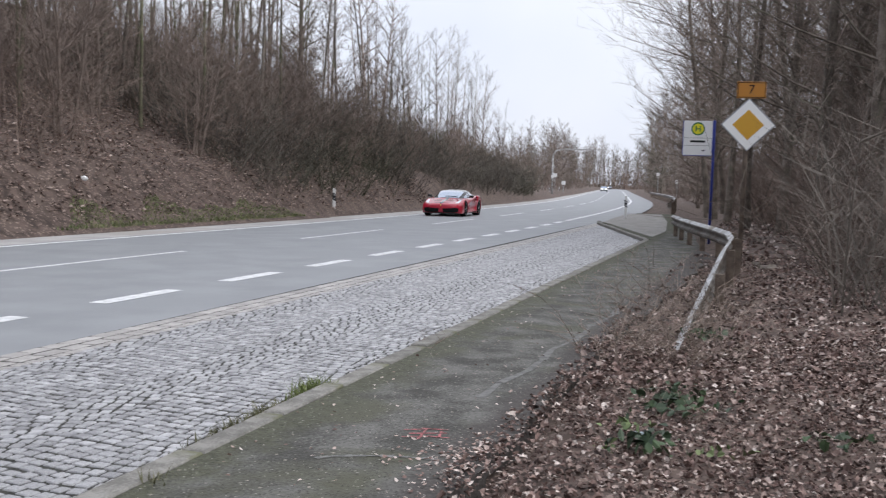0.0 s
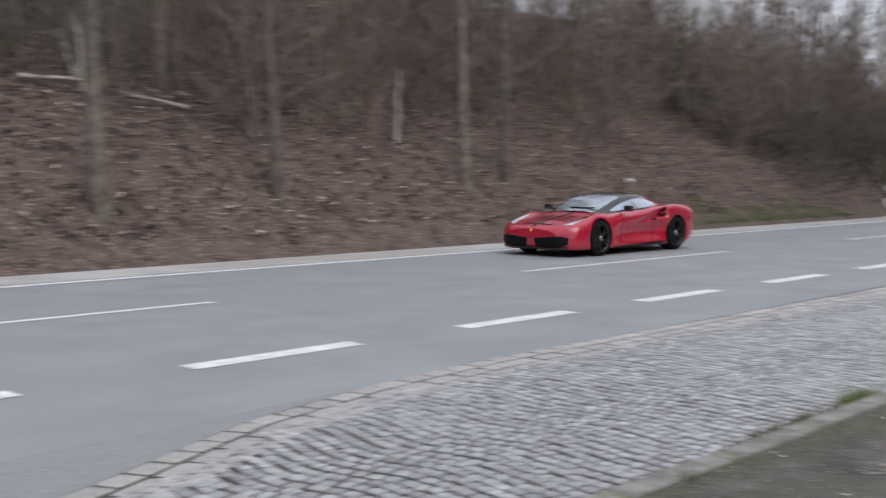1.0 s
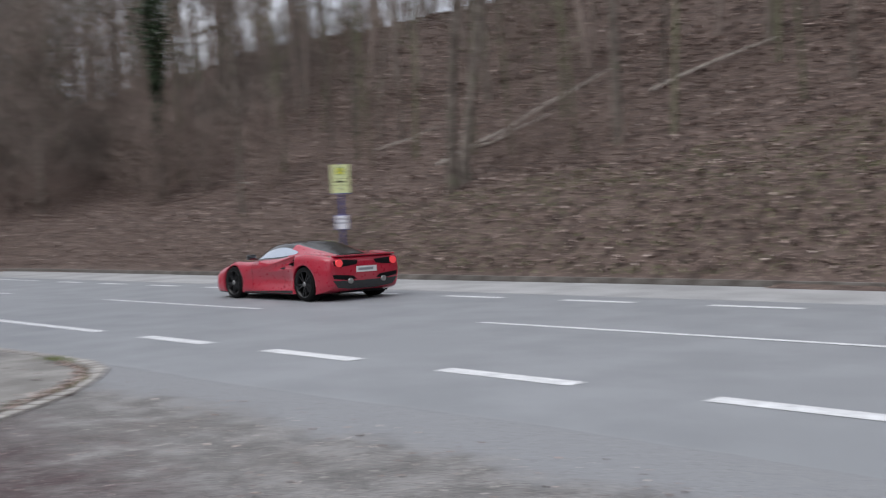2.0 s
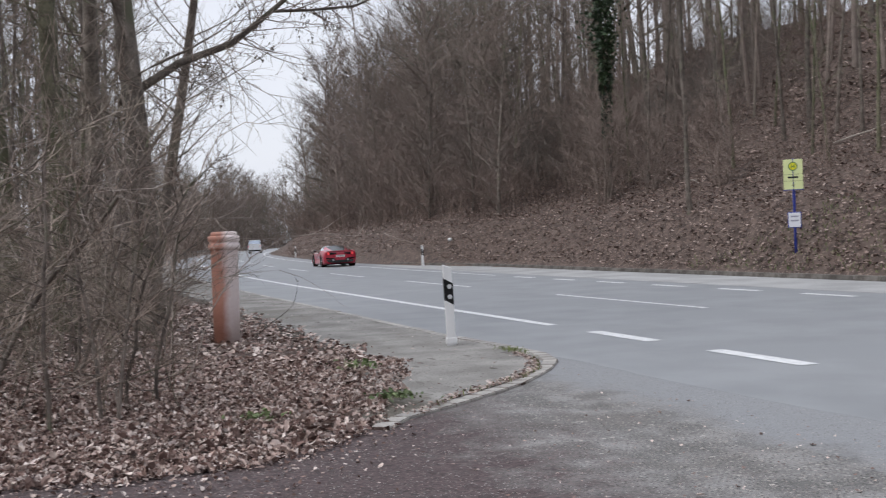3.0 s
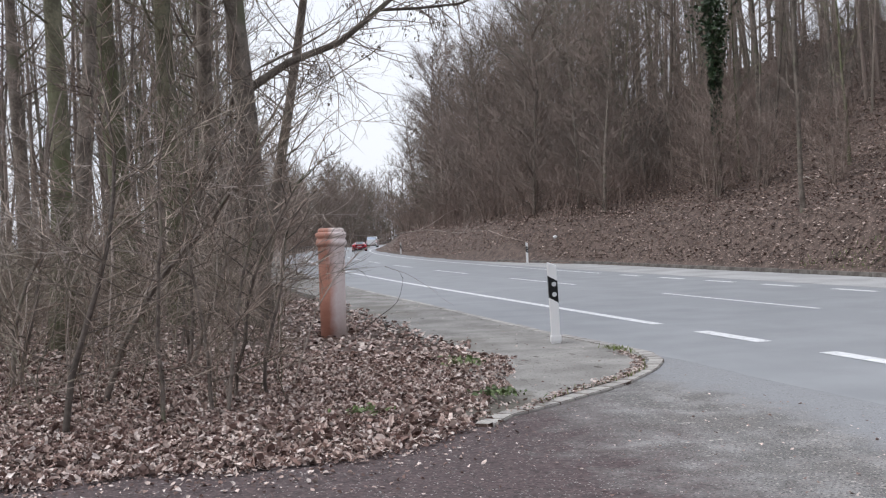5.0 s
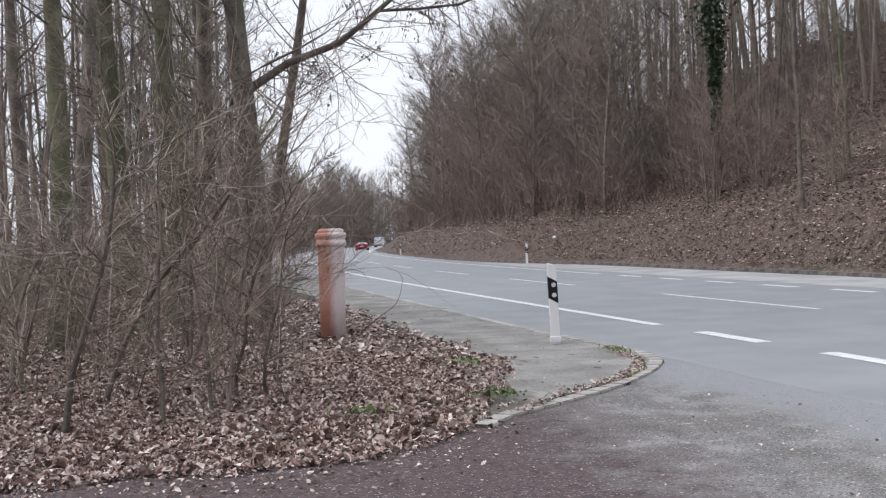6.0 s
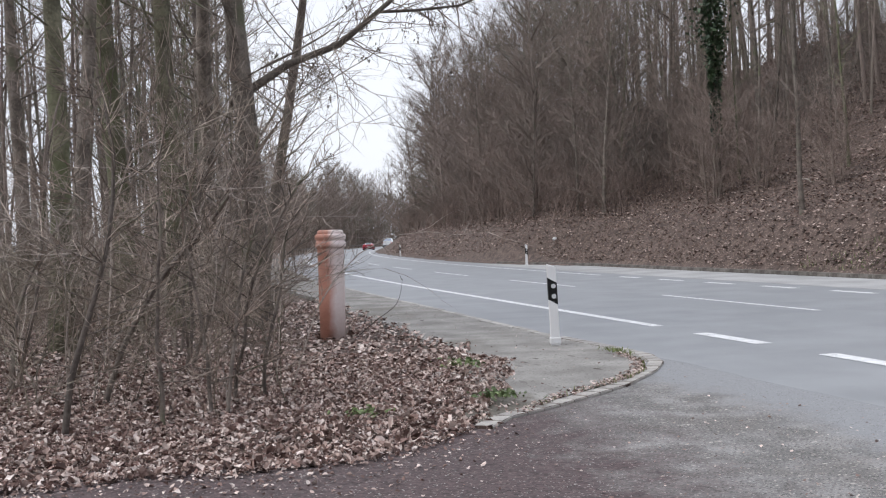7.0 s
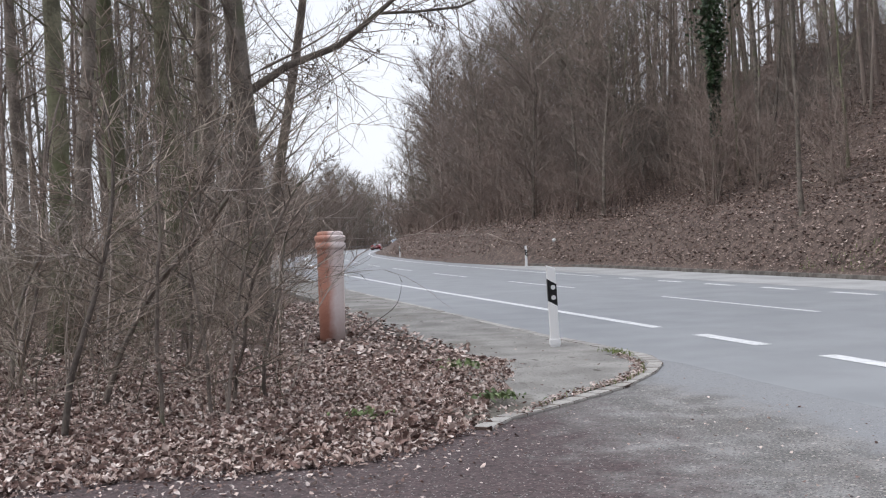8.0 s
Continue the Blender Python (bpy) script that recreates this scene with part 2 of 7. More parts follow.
BARK_GREEN = surf("mossy_bark", (0.095, 0.09, 0.06), (0.205, 0.192, 0.13), 3.0, 0.95, 0.9, 26, third=(0.12, 0.13, 0.068), patch=0.48, vary=0.2, dist=0.03)
BARK_BIRCH = surf("birch_bark", (0.3, 0.29, 0.27), (0.55, 0.53, 0.5), 4.0, 0.8, 0.4, 26, third=(0.05, 0.045, 0.04), patch=0.58)
TWIG = surf("twig", (0.146, 0.112, 0.0952), (0.268, 0.215, 0.183), 2.0, 0.9, 0.0, 20, vary=0.3)
TWIG_GREEN = surf("greenish_twig", (0.13, 0.125, 0.085), (0.25, 0.24, 0.165), 2.0, 0.9, 0.0, 20, vary=0.3)
TWIG_RED = surf("brush_twig", (0.132, 0.096, 0.0816), (0.252, 0.192, 0.162), 0.25, 0.9, 0.0, 20, third=(0.17, 0.15, 0.13), vary=0.35, island=True)
LEAF = surf("fallen_leaf", (0.62, 0.62, 0.62), (1.0, 1.0, 1.0), 9.0, 0.75, 0.2, 30)


def leaf_tones(m, stops):
    """Give every leaf its own tone from dark red-brown to bleached beige, times the fine mottling."""
    n, l = m.node_tree.nodes, m.node_tree.links
    b = n["Principled BSDF"]
    mottle = b.inputs["Base Color"].links[0].from_socket
    ramp = n.new("ShaderNodeValToRGB")
    e = ramp.color_ramp.elements
    while len(e) < len(stops):
        e.new(0.5)
    for k, (at, colour) in enumerate(stops):
        e[k].position, e[k].color = at, (*colour, 1)
    l.new(n.new("ShaderNodeNewGeometry").outputs["Random Per Island"], ramp.inputs["Fac"])
    mx = n.new("ShaderNodeMix")
    mx.data_type, mx.blend_type = "RGBA", "MULTIPLY"
    mx.inputs["Factor"].default_value = 1.0
    l.new(ramp.outputs["Color"], mx.inputs["A"])
    l.new(mottle, mx.inputs["B"])
    l.new(mx.outputs["Result"], b.inputs["Base Color"])


leaf_tones(LEAF, ((0.0, (0.09, 0.052, 0.044)), (0.3, (0.26, 0.163, 0.138)), (0.53, (0.5, 0.37, 0.32)), (0.78, (0.73, 0.6, 0.54)), (1.0, (0.88, 0.78, 0.73))))
# darker leaf tones than LEAF, for the ground by the rail
EAST_LEAF = surf("darker_leaf", (0.6, 0.6, 0.6), (1.0, 1.0, 1.0), 9.0, 0.75, 0.2, 30)
leaf_tones(EAST_LEAF, ((0.0, (0.05, 0.03, 0.026)), (0.35, (0.15, 0.093, 0.08)), (0.68, (0.29, 0.2, 0.172)), (0.88, (0.54, 0.43, 0.385)), (1.0, (0.8, 0.71, 0.66))))
BANK_LEAF = surf("bank_leaf", (0.6, 0.6, 0.6), (1.0, 1.0, 1.0), 9.0, 0.8, 0.2, 30)
leaf_tones(BANK_LEAF, ((0.0, (0.1, 0.065, 0.054)), (0.45, (0.22, 0.15, 0.126)), (0.8, (0.42, 0.31, 0.265)), (1.0, (0.68, 0.56, 0.5))))
GRASS = surf("grass", (0.1, 0.13, 0.04), (0.22, 0.26, 0.09), 3.0, 0.8, 0.0, 20, vary=0.3, island=True)
IVY = surf("ivy_leaf", (0.02, 0.038, 0.02), (0.05, 0.085, 0.036), 3.0, 0.55, 0.0, 20, vary=0.4, island=True)
FAR_TWIG = surf("far_wood_bark", (0.144, 0.114, 0.096), (0.288, 0.234, 0.204), 0.15, 0.9, 0.0, 3, third=(0.15, 0.14, 0.11), vary=0.2, island=True)
DARK_BRUSH = surf("dark_brush", (0.075, 0.067, 0.056), (0.165, 0.146, 0.122), 0.3, 0.9, 0.0, 20, third=(0.06, 0.065, 0.04), vary=0.3, island=True)
TWIG_GREY = surf("grey_twig", (0.185, 0.146, 0.12), (0.38, 0.312, 0.265), 0.5, 0.9, 0.0, 20, third=(0.19, 0.172, 0.13), vary=0.6, island=True)
PALE_WOOD = surf("pale_dead_wood", (0.28, 0.25, 0.22), (0.52, 0.47, 0.42), 4.0, 0.85, 0.3, 30)
PALE_GREEN = surf("fresh_leaf", (0.085, 0.125, 0.045), (0.2, 0.25, 0.11), 3.0, 0.6, 0.0, 20, vary=0.3, island=True)
DARK_STEM = surf("dark_stem", (0.085, 0.07, 0.06), (0.19, 0.16, 0.138), 3.0, 0.95, 0.6, 26, third=(0.11, 0.115, 0.07), patch=0.55, vary=0.3, dist=0.01)
PALE_TWIG = surf("pale_twig", (0.24, 0.2, 0.17), (0.46, 0.4, 0.36), 1.5, 0.9, 0.0, 20, vary=0.35, island=True)
DULL_GRASS = surf("dull_grass", (0.08, 0.08, 0.04), (0.17, 0.165, 0.09), 3.0, 0.85, 0.0, 20, vary=0.3, island=True)
VERGE_GRASS = surf("verge_grass", (0.1, 0.125, 0.05), (0.21, 0.24, 0.105), 1.5, 0.85, 0.0, 20, vary=0.3, island=True)
PALE_SETT = surf("pale_sett", (0.3, 0.285, 0.265), (0.47, 0.45, 0.42), 7, 0.8, 0.4, 60, third=(0.26, 0.25, 0.2), patch=0.58, vary=0.18, dist=0.008)


# ---- shape of the land ----
def shift(x):
    """How far the road has swung away from its straight line."""
    if x < -30:
        return 0.0008 * (x + 30) ** 2
    u = x - 25
    if u <= 0:
        return 0.0
    return 0.0006 * u * u if u < 100 else 6.0 + 0.12 * (u - 100)


def smooth(a, b, v):
    v = min(1.0, max(0.0, (v - a) / (b - a)))
    return v * v * (3 - 2 * v)


def bank_foot(x):
    """Distance of the far verge from the road's zero line."""
    return 16.45 + 2.0 * smooth(2, -12, x) * smooth(-62, -44, x)


def leaf_edge(y):
    """Where the fallen leaves beside the side track begin."""
    return -7.5 - 0.75 * max(0.0, y - 1.25)


def land(x, y):
    """Height of the natural ground."""
    d = y - shift(x)
    foot = bank_foot(x)
    h = 0.0
    if d > foot:
        u = d - foot
        high = 12.0 - 8.5 * smooth(58, 120, x) - 2.0 * smooth(-110, -180, x)
        h = 0.1 + high * (0.1 * smooth(0, 2.5, u) + 0.9 * smooth(-6, 27, u) - 0.9 * smooth(-6, 27, 0))
        h += 2.2 * smooth(6, 20, u) * smooth(8, -12, x) * smooth(-150, -100, x)
        h += 0.45 * smooth(2, 8, u) * noise.noise((x * 0.13, y * 0.13, 0)) + 0.12 * smooth(1, 3, u) * noise.noise((x * 0.6, y * 0.6, 5))
    elif d > 5.3:
        h = -0.08
    elif x > 3.0 and d > 1.25:
        h = -0.08
    elif x > 3.0:
        h = 0.07 + 0.03 * max(0, 1.25 - d) * smooth(1.25, -2, d) + 0.06 * noise.noise((x * 0.7, y * 0.7, 2))
        h += 0.9 * smooth(-3, -30, d)
    else:
        e = leaf_edge(y)
        h = -0.06 + (0.1 + 0.05 * noise.noise((x * 0.7, y * 0.7, 2))) * smooth(e + 0.35, e - 0.9, x) + 0.12 * smooth(-9, -14, x) * smooth(2.2, 0.0, d)
        if d > 2.6:
            h = -0.08 if x > -300 else h
    return h


def mesh_of(name, verts, faces, mats, smooth_shade=False, index=None):
    me = bpy.data.meshes.new(name)
    me.from_pydata(verts, [], faces)
    for m in (mats if isinstance(mats, (list, tuple)) else [mats]):
        me.materials.append(m)
    if index is not None:
        me.polygons.foreach_set("material_index", index)
    if smooth_shade:
        me.polygons.foreach_set("use_smooth", [True] * len(me.polygons))
    me.update()
    return me


def grid(xs, ys, height):
    v = [(x, y, height(x, y)) for y in ys for x in xs]
    w = len(xs)
    f = [(j * w + i, j * w + i + 1, (j + 1) * w + i + 1, (j + 1) * w + i) for j in range(len(ys) - 1) for i in range(w - 1)]
    return v, f


def steps(*runs):
    out = []
    for a, b, s in runs:
        k = max(1, round((b - a) / s))
        out += [a + (b - a) * i / k for i in range(k)]
    return out + [runs[-1][1]]


gx = steps((-1500, -400, 120), (-400, -120, 8), (-120, -60, 3), (-60, -25, 1.2), (-25, 25, 0.5), (25, 70, 1.2), (70, 160, 3), (160, 500, 10), (500, 1800, 130))
gy = steps((-900, -120, 80), (-120, -30, 8), (-30, -6, 1.5), (-6, 7, 0.4), (7, 16, 1.5), (16, 34, 0.6), (34, 60, 1.5), (60, 130, 5), (130, 1200, 90))
tagged(new("ground", mesh_of("ground", *grid(gx, gy, land), SOIL, True)), "brown leaf-covered woodland ground and roadside bank", "ground", kind="structure")


def strip(xs, near, far, z, n=1):
    """A sheet along the road between two distances, with the road's swing."""
    v, f = [], []
    for x in xs:
        for k in range(n + 1):
            v.append((x, near(x) + (far(x) - near(x)) * k / n + shift(x), z))
    w = n + 1
    for i in range(len(xs) - 1):
        for k in range(n):
            a = i * w + k
            f.append((a, a + w, a + w + 1, a + 1))
    return v, f


rx = steps((-330, -60, 5), (-60, 60, 1.5), (60, 640, 8))
tagged(new("road", mesh_of("road", *strip(rx, lambda x: 5.35, lambda x: bank_foot(x) - 0.02, 0.0), ASPHALT)), "grey asphalt country road with white markings", "road", kind="structure")

# mouth of the side track
ragged = random.Random(15)
apron = [(9.0, 2.9), (9.0, 5.3)] + [(8.5 - 0.35 * i, 5.75 + ragged.uniform(-0.02, 0.02) + 0.1 * math.sin(i * 0.21)) for i in range(58)] + [(-12.2, 5.6), (-11.7, 5.2), (-10.6, 4.8), (-9.6, 3.9), (-9.2, 3.2), (-9.3, 2.3), (-9.4, 1.2), (-9.3, -0.1), (-9.3, -1.4), (-9.4, -4), (-9.0, -14), (1.6, -14), (2.2, -4), (2.7, 1.0), (3.0, 2.7)]
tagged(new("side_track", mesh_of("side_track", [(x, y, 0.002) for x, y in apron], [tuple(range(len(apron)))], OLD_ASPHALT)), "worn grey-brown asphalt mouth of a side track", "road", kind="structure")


# ---- painted lines ----
def marking(name, x0, x1, d, width, label, z=0.005):
    k = max(1, round(abs(x1 - x0) / 2.5))
    xs = [x0 + (x1 - x0) * i / k for i in range(k + 1)]
    return tagged(new(name, mesh_of(name, *strip(xs, lambda x: d - width / 2, lambda x: d + width / 2, z), PAINT)), label, "road marking", name + "s", "structure")


for k in range(-7, 13):
    marking("lay_by_dash", 7.95 + 3.222 * k, 9.75 + 3.222 * k, 7.466, 0.25, "short wide white dash along the lay-by")
marking("edge_line", 47.5, 420, 7.5, 0.2, "solid white edge line of the road")
marking("edge_line", -260, -16.05, 7.47, 0.2, "solid white edge line of the road")
for k in range(-18, 22):
    marking("centre_dash", 13.34 + 12.32 * k, 19.75 + 12.32 * k, 11.15, 0.13, "long narrow white centre dash")
marking("edge_line", -4.0, 420, 14.7, 0.2, "solid white edge line of the road")
marking("edge_line", -260, -36.5, 14.75, 0.16, "solid white edge line of the road")
for k in range(10):
    marking("lay_by_dash", -6.6 - 3.1 * k, -5.0 - 3.1 * k, 14.7, 0.22, "short wide white dash along the lay-by")


# ---- small building helpers ----
def part(name, bm, material, parent, label=""):
    """Link a bmesh as one mesh object under a thing or a part."""
    me = bpy.data.meshes.new(name)
    bm.to_mesh(me)
    bm.free()
    me.materials.append(material)
    ob = new(name, me)
    ob.parent = parent
    return tagged(ob, label)


def thing(name, m, label, category, group="", kind=""):
    ob = new(name)
    ob.empty_display_size = 0.2
    ob.matrix_basis = m
    return tagged(ob, label, category, group, kind)


def box(bm, cx, cy, cz, sx, sy, sz, bevel=0.0, m=None):
    r = bmesh.ops.create_cube(bm, size=1.0, matrix=Matrix.Translation((cx, cy, cz)) @ Matrix.Diagonal((sx, sy, sz, 1)))
    vs = r["verts"]
    if bevel:
        es = list({e for v in vs for e in v.link_edges})
        o = bmesh.ops.bevel(bm, geom=es, offset=bevel, segments=2, profile=0.6, affect="EDGES")
        vs = list({v for f in o["faces"] for v in f.verts} | {v for v in vs if v.is_valid})
    if m is not None:
        bmesh.ops.transform(bm, matrix=m, verts=vs)
    return vs


def boxm(*a, **k):
    bm = bmesh.new()
    box(bm, *a, **k)
    return bm


def lathe(profile, seg=24):
    """A closed turned body from (radius, height) pairs."""
    bm = bmesh.new()
    rings = [[bm.verts.new((r * math.cos(2 * math.pi * i / seg), r * math.sin(2 * math.pi * i / seg), z)) for i in range(seg)] for r, z in profile]
    for a, b in zip(rings, rings[1:]):
        for i in range(seg):
            f = bm.faces.new((a[i], a[(i + 1) % seg], b[(i + 1) % seg], b[i]))
            f.smooth = True
    bm.faces.new(rings[0][::-1])
    bm.faces.new(rings[-1])
    return bm


def disc(r, depth, seg=32, r_in=0.0):
    """A flat round plate facing -y."""
    bm = bmesh.new()
    o = [[bm.verts.new((r * math.cos(2 * math.pi * i / seg), y, r * math.sin(2 * math.pi * i / seg))) for i in range(seg)] for y in (0, -depth)]
    if r_in:
        p = [[bm.verts.new((r_in * math.cos(2 * math.pi * i / seg), y, r_in * math.sin(2 * math.pi * i / seg))) for i in range(seg)] for y in (0, -depth)]
    for i in range(seg):
        j = (i + 1) % seg
        bm.faces.new((o[0][i], o[0][j], o[1][j], o[1][i]))
        if r_in:
            bm.faces.new((p[0][j], p[0][i], p[1][i], p[1][j]))
            bm.faces.new((o[1][i], o[1][j], p[1][j], p[1][i]))
            bm.faces.new((o[0][j], o[0][i], p[0][i], p[0][j]))
    if not r_in:
        bm.faces.new(o[1])
        bm.faces.new(o[0][::-1])
    bmesh.ops.recalc_face_normals(bm, faces=bm.faces)
    return bm


# ---- roadside delineator posts ----
def delineator(m, label, lean=0.0):
    t = thing("delineator_post", m @ pose(0, 0, 0, 0, lean, 0), label, "delineator", "roadside posts")
    def shaft(z0, z1, w, low=0.0, high=0.0, bevel=0.012):
        """A length of the post, its lower and upper end cut aslant."""
        bm = bmesh.new()
        for v in box(bm, 0, 0, (z0 + z1) / 2, w, 0.1, z1 - z0, bevel):
            v.co.z += (high if v.co.z > (z0 + z1) / 2 else low) * v.co.x
        return bm
    part("shaft", shaft(-0.05, 0.57, 0.12, 0.0, -0.6), WHITE, t)
    part("foot", boxm(0, 0, 0.03, 0.145, 0.12, 0.09, 0.012), WHITE, t, "scuffed white foot block")
    band = part("band", shaft(0.555, 0.86, 0.124, -0.6, -0.6, 0.006), BLACK, t, "black band")
    part("head", shaft(0.85, 1.06, 0.119, -0.6, -0.45), WHITE, t)
    for side in (-1, 1):
        for z in (0.64, 0.78):
            b = disc(0.032, 0.008, 16)
            bmesh.ops.transform(b, matrix=pose(0.01, side * 0.055, z, 0, 0, 0 if side < 0 else 180), verts=b.verts)
            part("reflector", b, REFLECTOR, band, "round white reflector")
    return t


def facing(x, y, z=0.0, extra=0.0):
    """A pose at a place, turned so that its front (-y) looks along the traffic or to the road."""
    return pose(x, y, z, 0, 0, extra)


first = delineator(facing(-13.99, 4.98, 0.06, 78), "white roadside post with a black band on the pavement", -1.5)
for x, y, z, a, lab in ((42.8, 17.1, 0.1, -75, "white roadside post on the grass verge"), (50.0, 5.6, 0.06, -85, "white roadside post at the end of the lay-by"),
                        (106, 22.5, 0.1, -75, "white roadside post on the far verge"), (-53.0, 17.45, 0.0, 75, "white roadside post at the foot of the leafy bank"),
                        (-99, 20.2, 0.0, 75, "white roadside post at the bend"), (-150, 30.2, 0.1, 75, "white roadside post at the bend"), (-152, 14.6, 0.05, 75, "white roadside post on the outside of the bend"), (-105, 8.6, 0.05, 75, "white roadside post on the outside of the bend"),
                        (150, 27.5, 0.1, -75, "white roadside post on the far verge"), (175, 30.5, 0.1, -75, "white roadside post on the far verge")):
    tagged(copy_thing(first, facing(x, y, z, a)), lab)


# ---- thick brown pipe standing on end ----
pipe = thing("vent_pipe", pose(-16.75, 2.3, 0.0, -0.6, -0.8, 0), "upright orange-brown plastic pipe with a collar, sky sheen painted pale on one side", "pipe")
part("barrel", lathe([(0.198, -0.1), (0.203, 0.7), (0.207, 1.45), (0.21, 1.46)], 32), TERRA, pipe)
part("collar", lathe([(0.21, 1.455), (0.236, 1.47), (0.243, 1.5), (0.243, 1.545), (0.222, 1.56), (0.222, 1.585), (0.24, 1.6), (0.243, 1.655), (0.225, 1.675), (0.2, 1.68)], 32), TERRA, pipe)
part("cap", lathe([(0.2, 1.672), (0.205, 1.69), (0.2, 1.725), (0.17, 1.74)], 28), TERRA, pipe)


# ---- pavements and kerbs ----
def sheet(name, outline, z, material, label, thick=0.16):
    """A flat slab with sides from an outline seen from above, anticlockwise."""
    n = len(outline)
    v = [(x, y, z) for x, y in outline] + [(x, y, z - thick) for x, y in outline]
    f = [tuple(range(n))] + [(i, i + n, (i + 1) % n + n, (i + 1) % n) for i in range(n)]
    return tagged(new(name, mesh_of(name, v, f, material)), label, "pavement", kind="structure")


def wavy(a, b, k, amp, seed):
    r = random.Random(seed)
    return [(a[0] + (b[0] - a[0]) * i / k + r.uniform(-amp, amp), a[1] + (b[1] - a[1]) * i / k + r.uniform(-amp, amp)) for i in range(k + 1)]


# edge of the leaves, then back along the kerb
walk_right = wavy((3.2, 1.32), (12.0, 1.22), 30, 0.07, 3) + wavy((12.6, 1.15), (24, 0.7), 16, 0.08, 4) + wavy((25, 0.9), (60, 4.0), 14, 0.1, 5)
walk_right += [(60, 6.0 + shift(60) - 0.7), (52, 5.72 + 0.43), (43.2, 5.55 + shift(43.2)), (30.4, 2.68), (3.05, 2.7)]
sheet("pavement_east", walk_right, 0.1, WALK_ASPHALT, "dark mossy asphalt pavement behind the cobbled lay-by")
kerb_curve = [(-8.35, 2.33), (-8.75, 2.62), (-9.25, 3.3), (-10.07, 4.26), (-10.93, 4.96), (-11.57, 5.35), (-12.3, 5.55), (-13.2, 5.55), (-15.1, 5.45)]
inner = [(-8.5, 2.38), (-8.85, 2.66), (-9.36, 3.26), (-10.16, 4.16), (-10.99, 4.84), (-11.61, 5.22), (-12.32, 5.42), (-13.2, 5.42), (-15.1, 5.33), (-43.0, 5.18)]
walk_left = inner + [(-44, 3.5)] + wavy((-43, 3.5), (-14, 3.6), 40, 0.12, 6) + wavy((-13, 3.2), (-9.4, 2.3), 10, 0.05, 7)
sheet("pavement_west", walk_left, 0.026, WALK_GREY, "cracked pale grey pavement round the corner")
sheet("pavement_far_west", [(-44, 3.6), (-44, 5.14), (-60, 5.2), (-110, 5.2 + shift(-110)), (-110, 3.6 + shift(-110)), (-60, 3.8)], 0.068, WALK_GREY, "cracked pale grey pavement along the bend")


def kerb_run(name, path, length, width, top, label, seed, drop=0.2, gap=0.014, jitter=0.006, material=None):
    """A row of separate stones along a path; each stone is a part."""
    r = random.Random(seed)
    row = thing(name, pose(0, 0, 0), label, "kerb", kind="structure")
    pts = []
    for (x0, y0), (x1, y1) in zip(path, path[1:]):
        L = math.hypot(x1 - x0, y1 - y0)
        k = max(1, round(L / 0.05))
        pts += [(x0 + (x1 - x0) * i / k, y0 + (y1 - y0) * i / k) for i in range(k)]
    pts.append(path[-1])
    acc, start = 0.0, pts[0]
    shared = boxm(0, 0, 0, length - gap, width, drop)
    me = bpy.data.meshes.new("kerb_stone")
    bmesh.ops.bevel(shared, geom=[e for e in shared.edges if all(v.co.z > 0 for v in e.verts)], offset=0.01, segments=1, affect="EDGES")
    shared.to_mesh(me)
    shared.free()
    me.materials.append(material or KERB)
    for a, b in zip(pts, pts[1:]):
        acc += math.hypot(b[0] - a[0], b[1] - a[1])
        if acc >= length or b is pts[-1]:
            cx, cy = (start[0] + b[0]) / 2, (start[1] + b[1]) / 2
            L = math.hypot(b[0] - start[0], b[1] - start[1])
            s = new("kerb_stone", me)
            s.parent = row
            s.matrix_basis = pose(cx, cy, top - drop / 2 + r.uniform(-jitter, jitter), 0, r.uniform(-0.6, 0.6), math.degrees(math.atan2(b[1] - start[1], b[0] - start[0])) + r.uniform(-0.7, 0.7)) @ Matrix.Diagonal((max(0.05, L - gap) / (length - gap), 1, 1, 1))
            acc, start = 0.0, b
    return row


kerb_run("kerb_east", [(3.0, 2.775), (30.2, 2.76), (30.9, 2.94), (43.2, 5.72 + shift(43)), (44.5, 5.8 + shift(44.5))], 1.0, 0.15, 0.115, "weathered concrete kerb beside the cobbled lay-by", 11)
kerb_run("kerb_corner", kerb_curve, 0.22, 0.17, 0.03, "low curved kerb of small pale granite setts", 12, 0.14, 0.014, 0.002, PALE_SETT)
for run, (a, b) in enumerate(zip(kerb_curve, kerb_curve[1:])):
    nx, ny = (b[1] - a[1]) / math.dist(a, b) * 0.08, -(b[0] - a[0]) / math.dist(a, b) * 0.08
    sheet("kerb_bed", [(a[0] + nx, a[1] + ny), (b[0] + nx, b[1] + ny), (b[0] - nx, b[1] - ny), (a[0] - nx, a[1] - ny)], 0.0268 + 0.0007 * (run % 2), SOIL, "dark earth between the kerb setts", 0.05)
kerb_run("kerb_west", [(-15.15, 5.42), (-43, 5.26), (-60, 5.3 + shift(-60))], 1.0, 0.13, 0.03, "low sunken kerb along the bend", 13, material=PALE_SETT)
# the far kerb lies in shadow; that shade is put into its dark stone colour
kerb_run("kerb_far", [(x, bank_foot(x) + 0.06 + shift(x)) for x in steps((-58, 4, 3.1))], 1.0, 0.14, 0.13, "kerb under the leafy bank, its shade painted dark", 14, material=surf("shaded_kerb", (0.08, 0.07, 0.06), (0.18, 0.165, 0.15), 5, 0.9, 0.4, 60, vary=0.15))
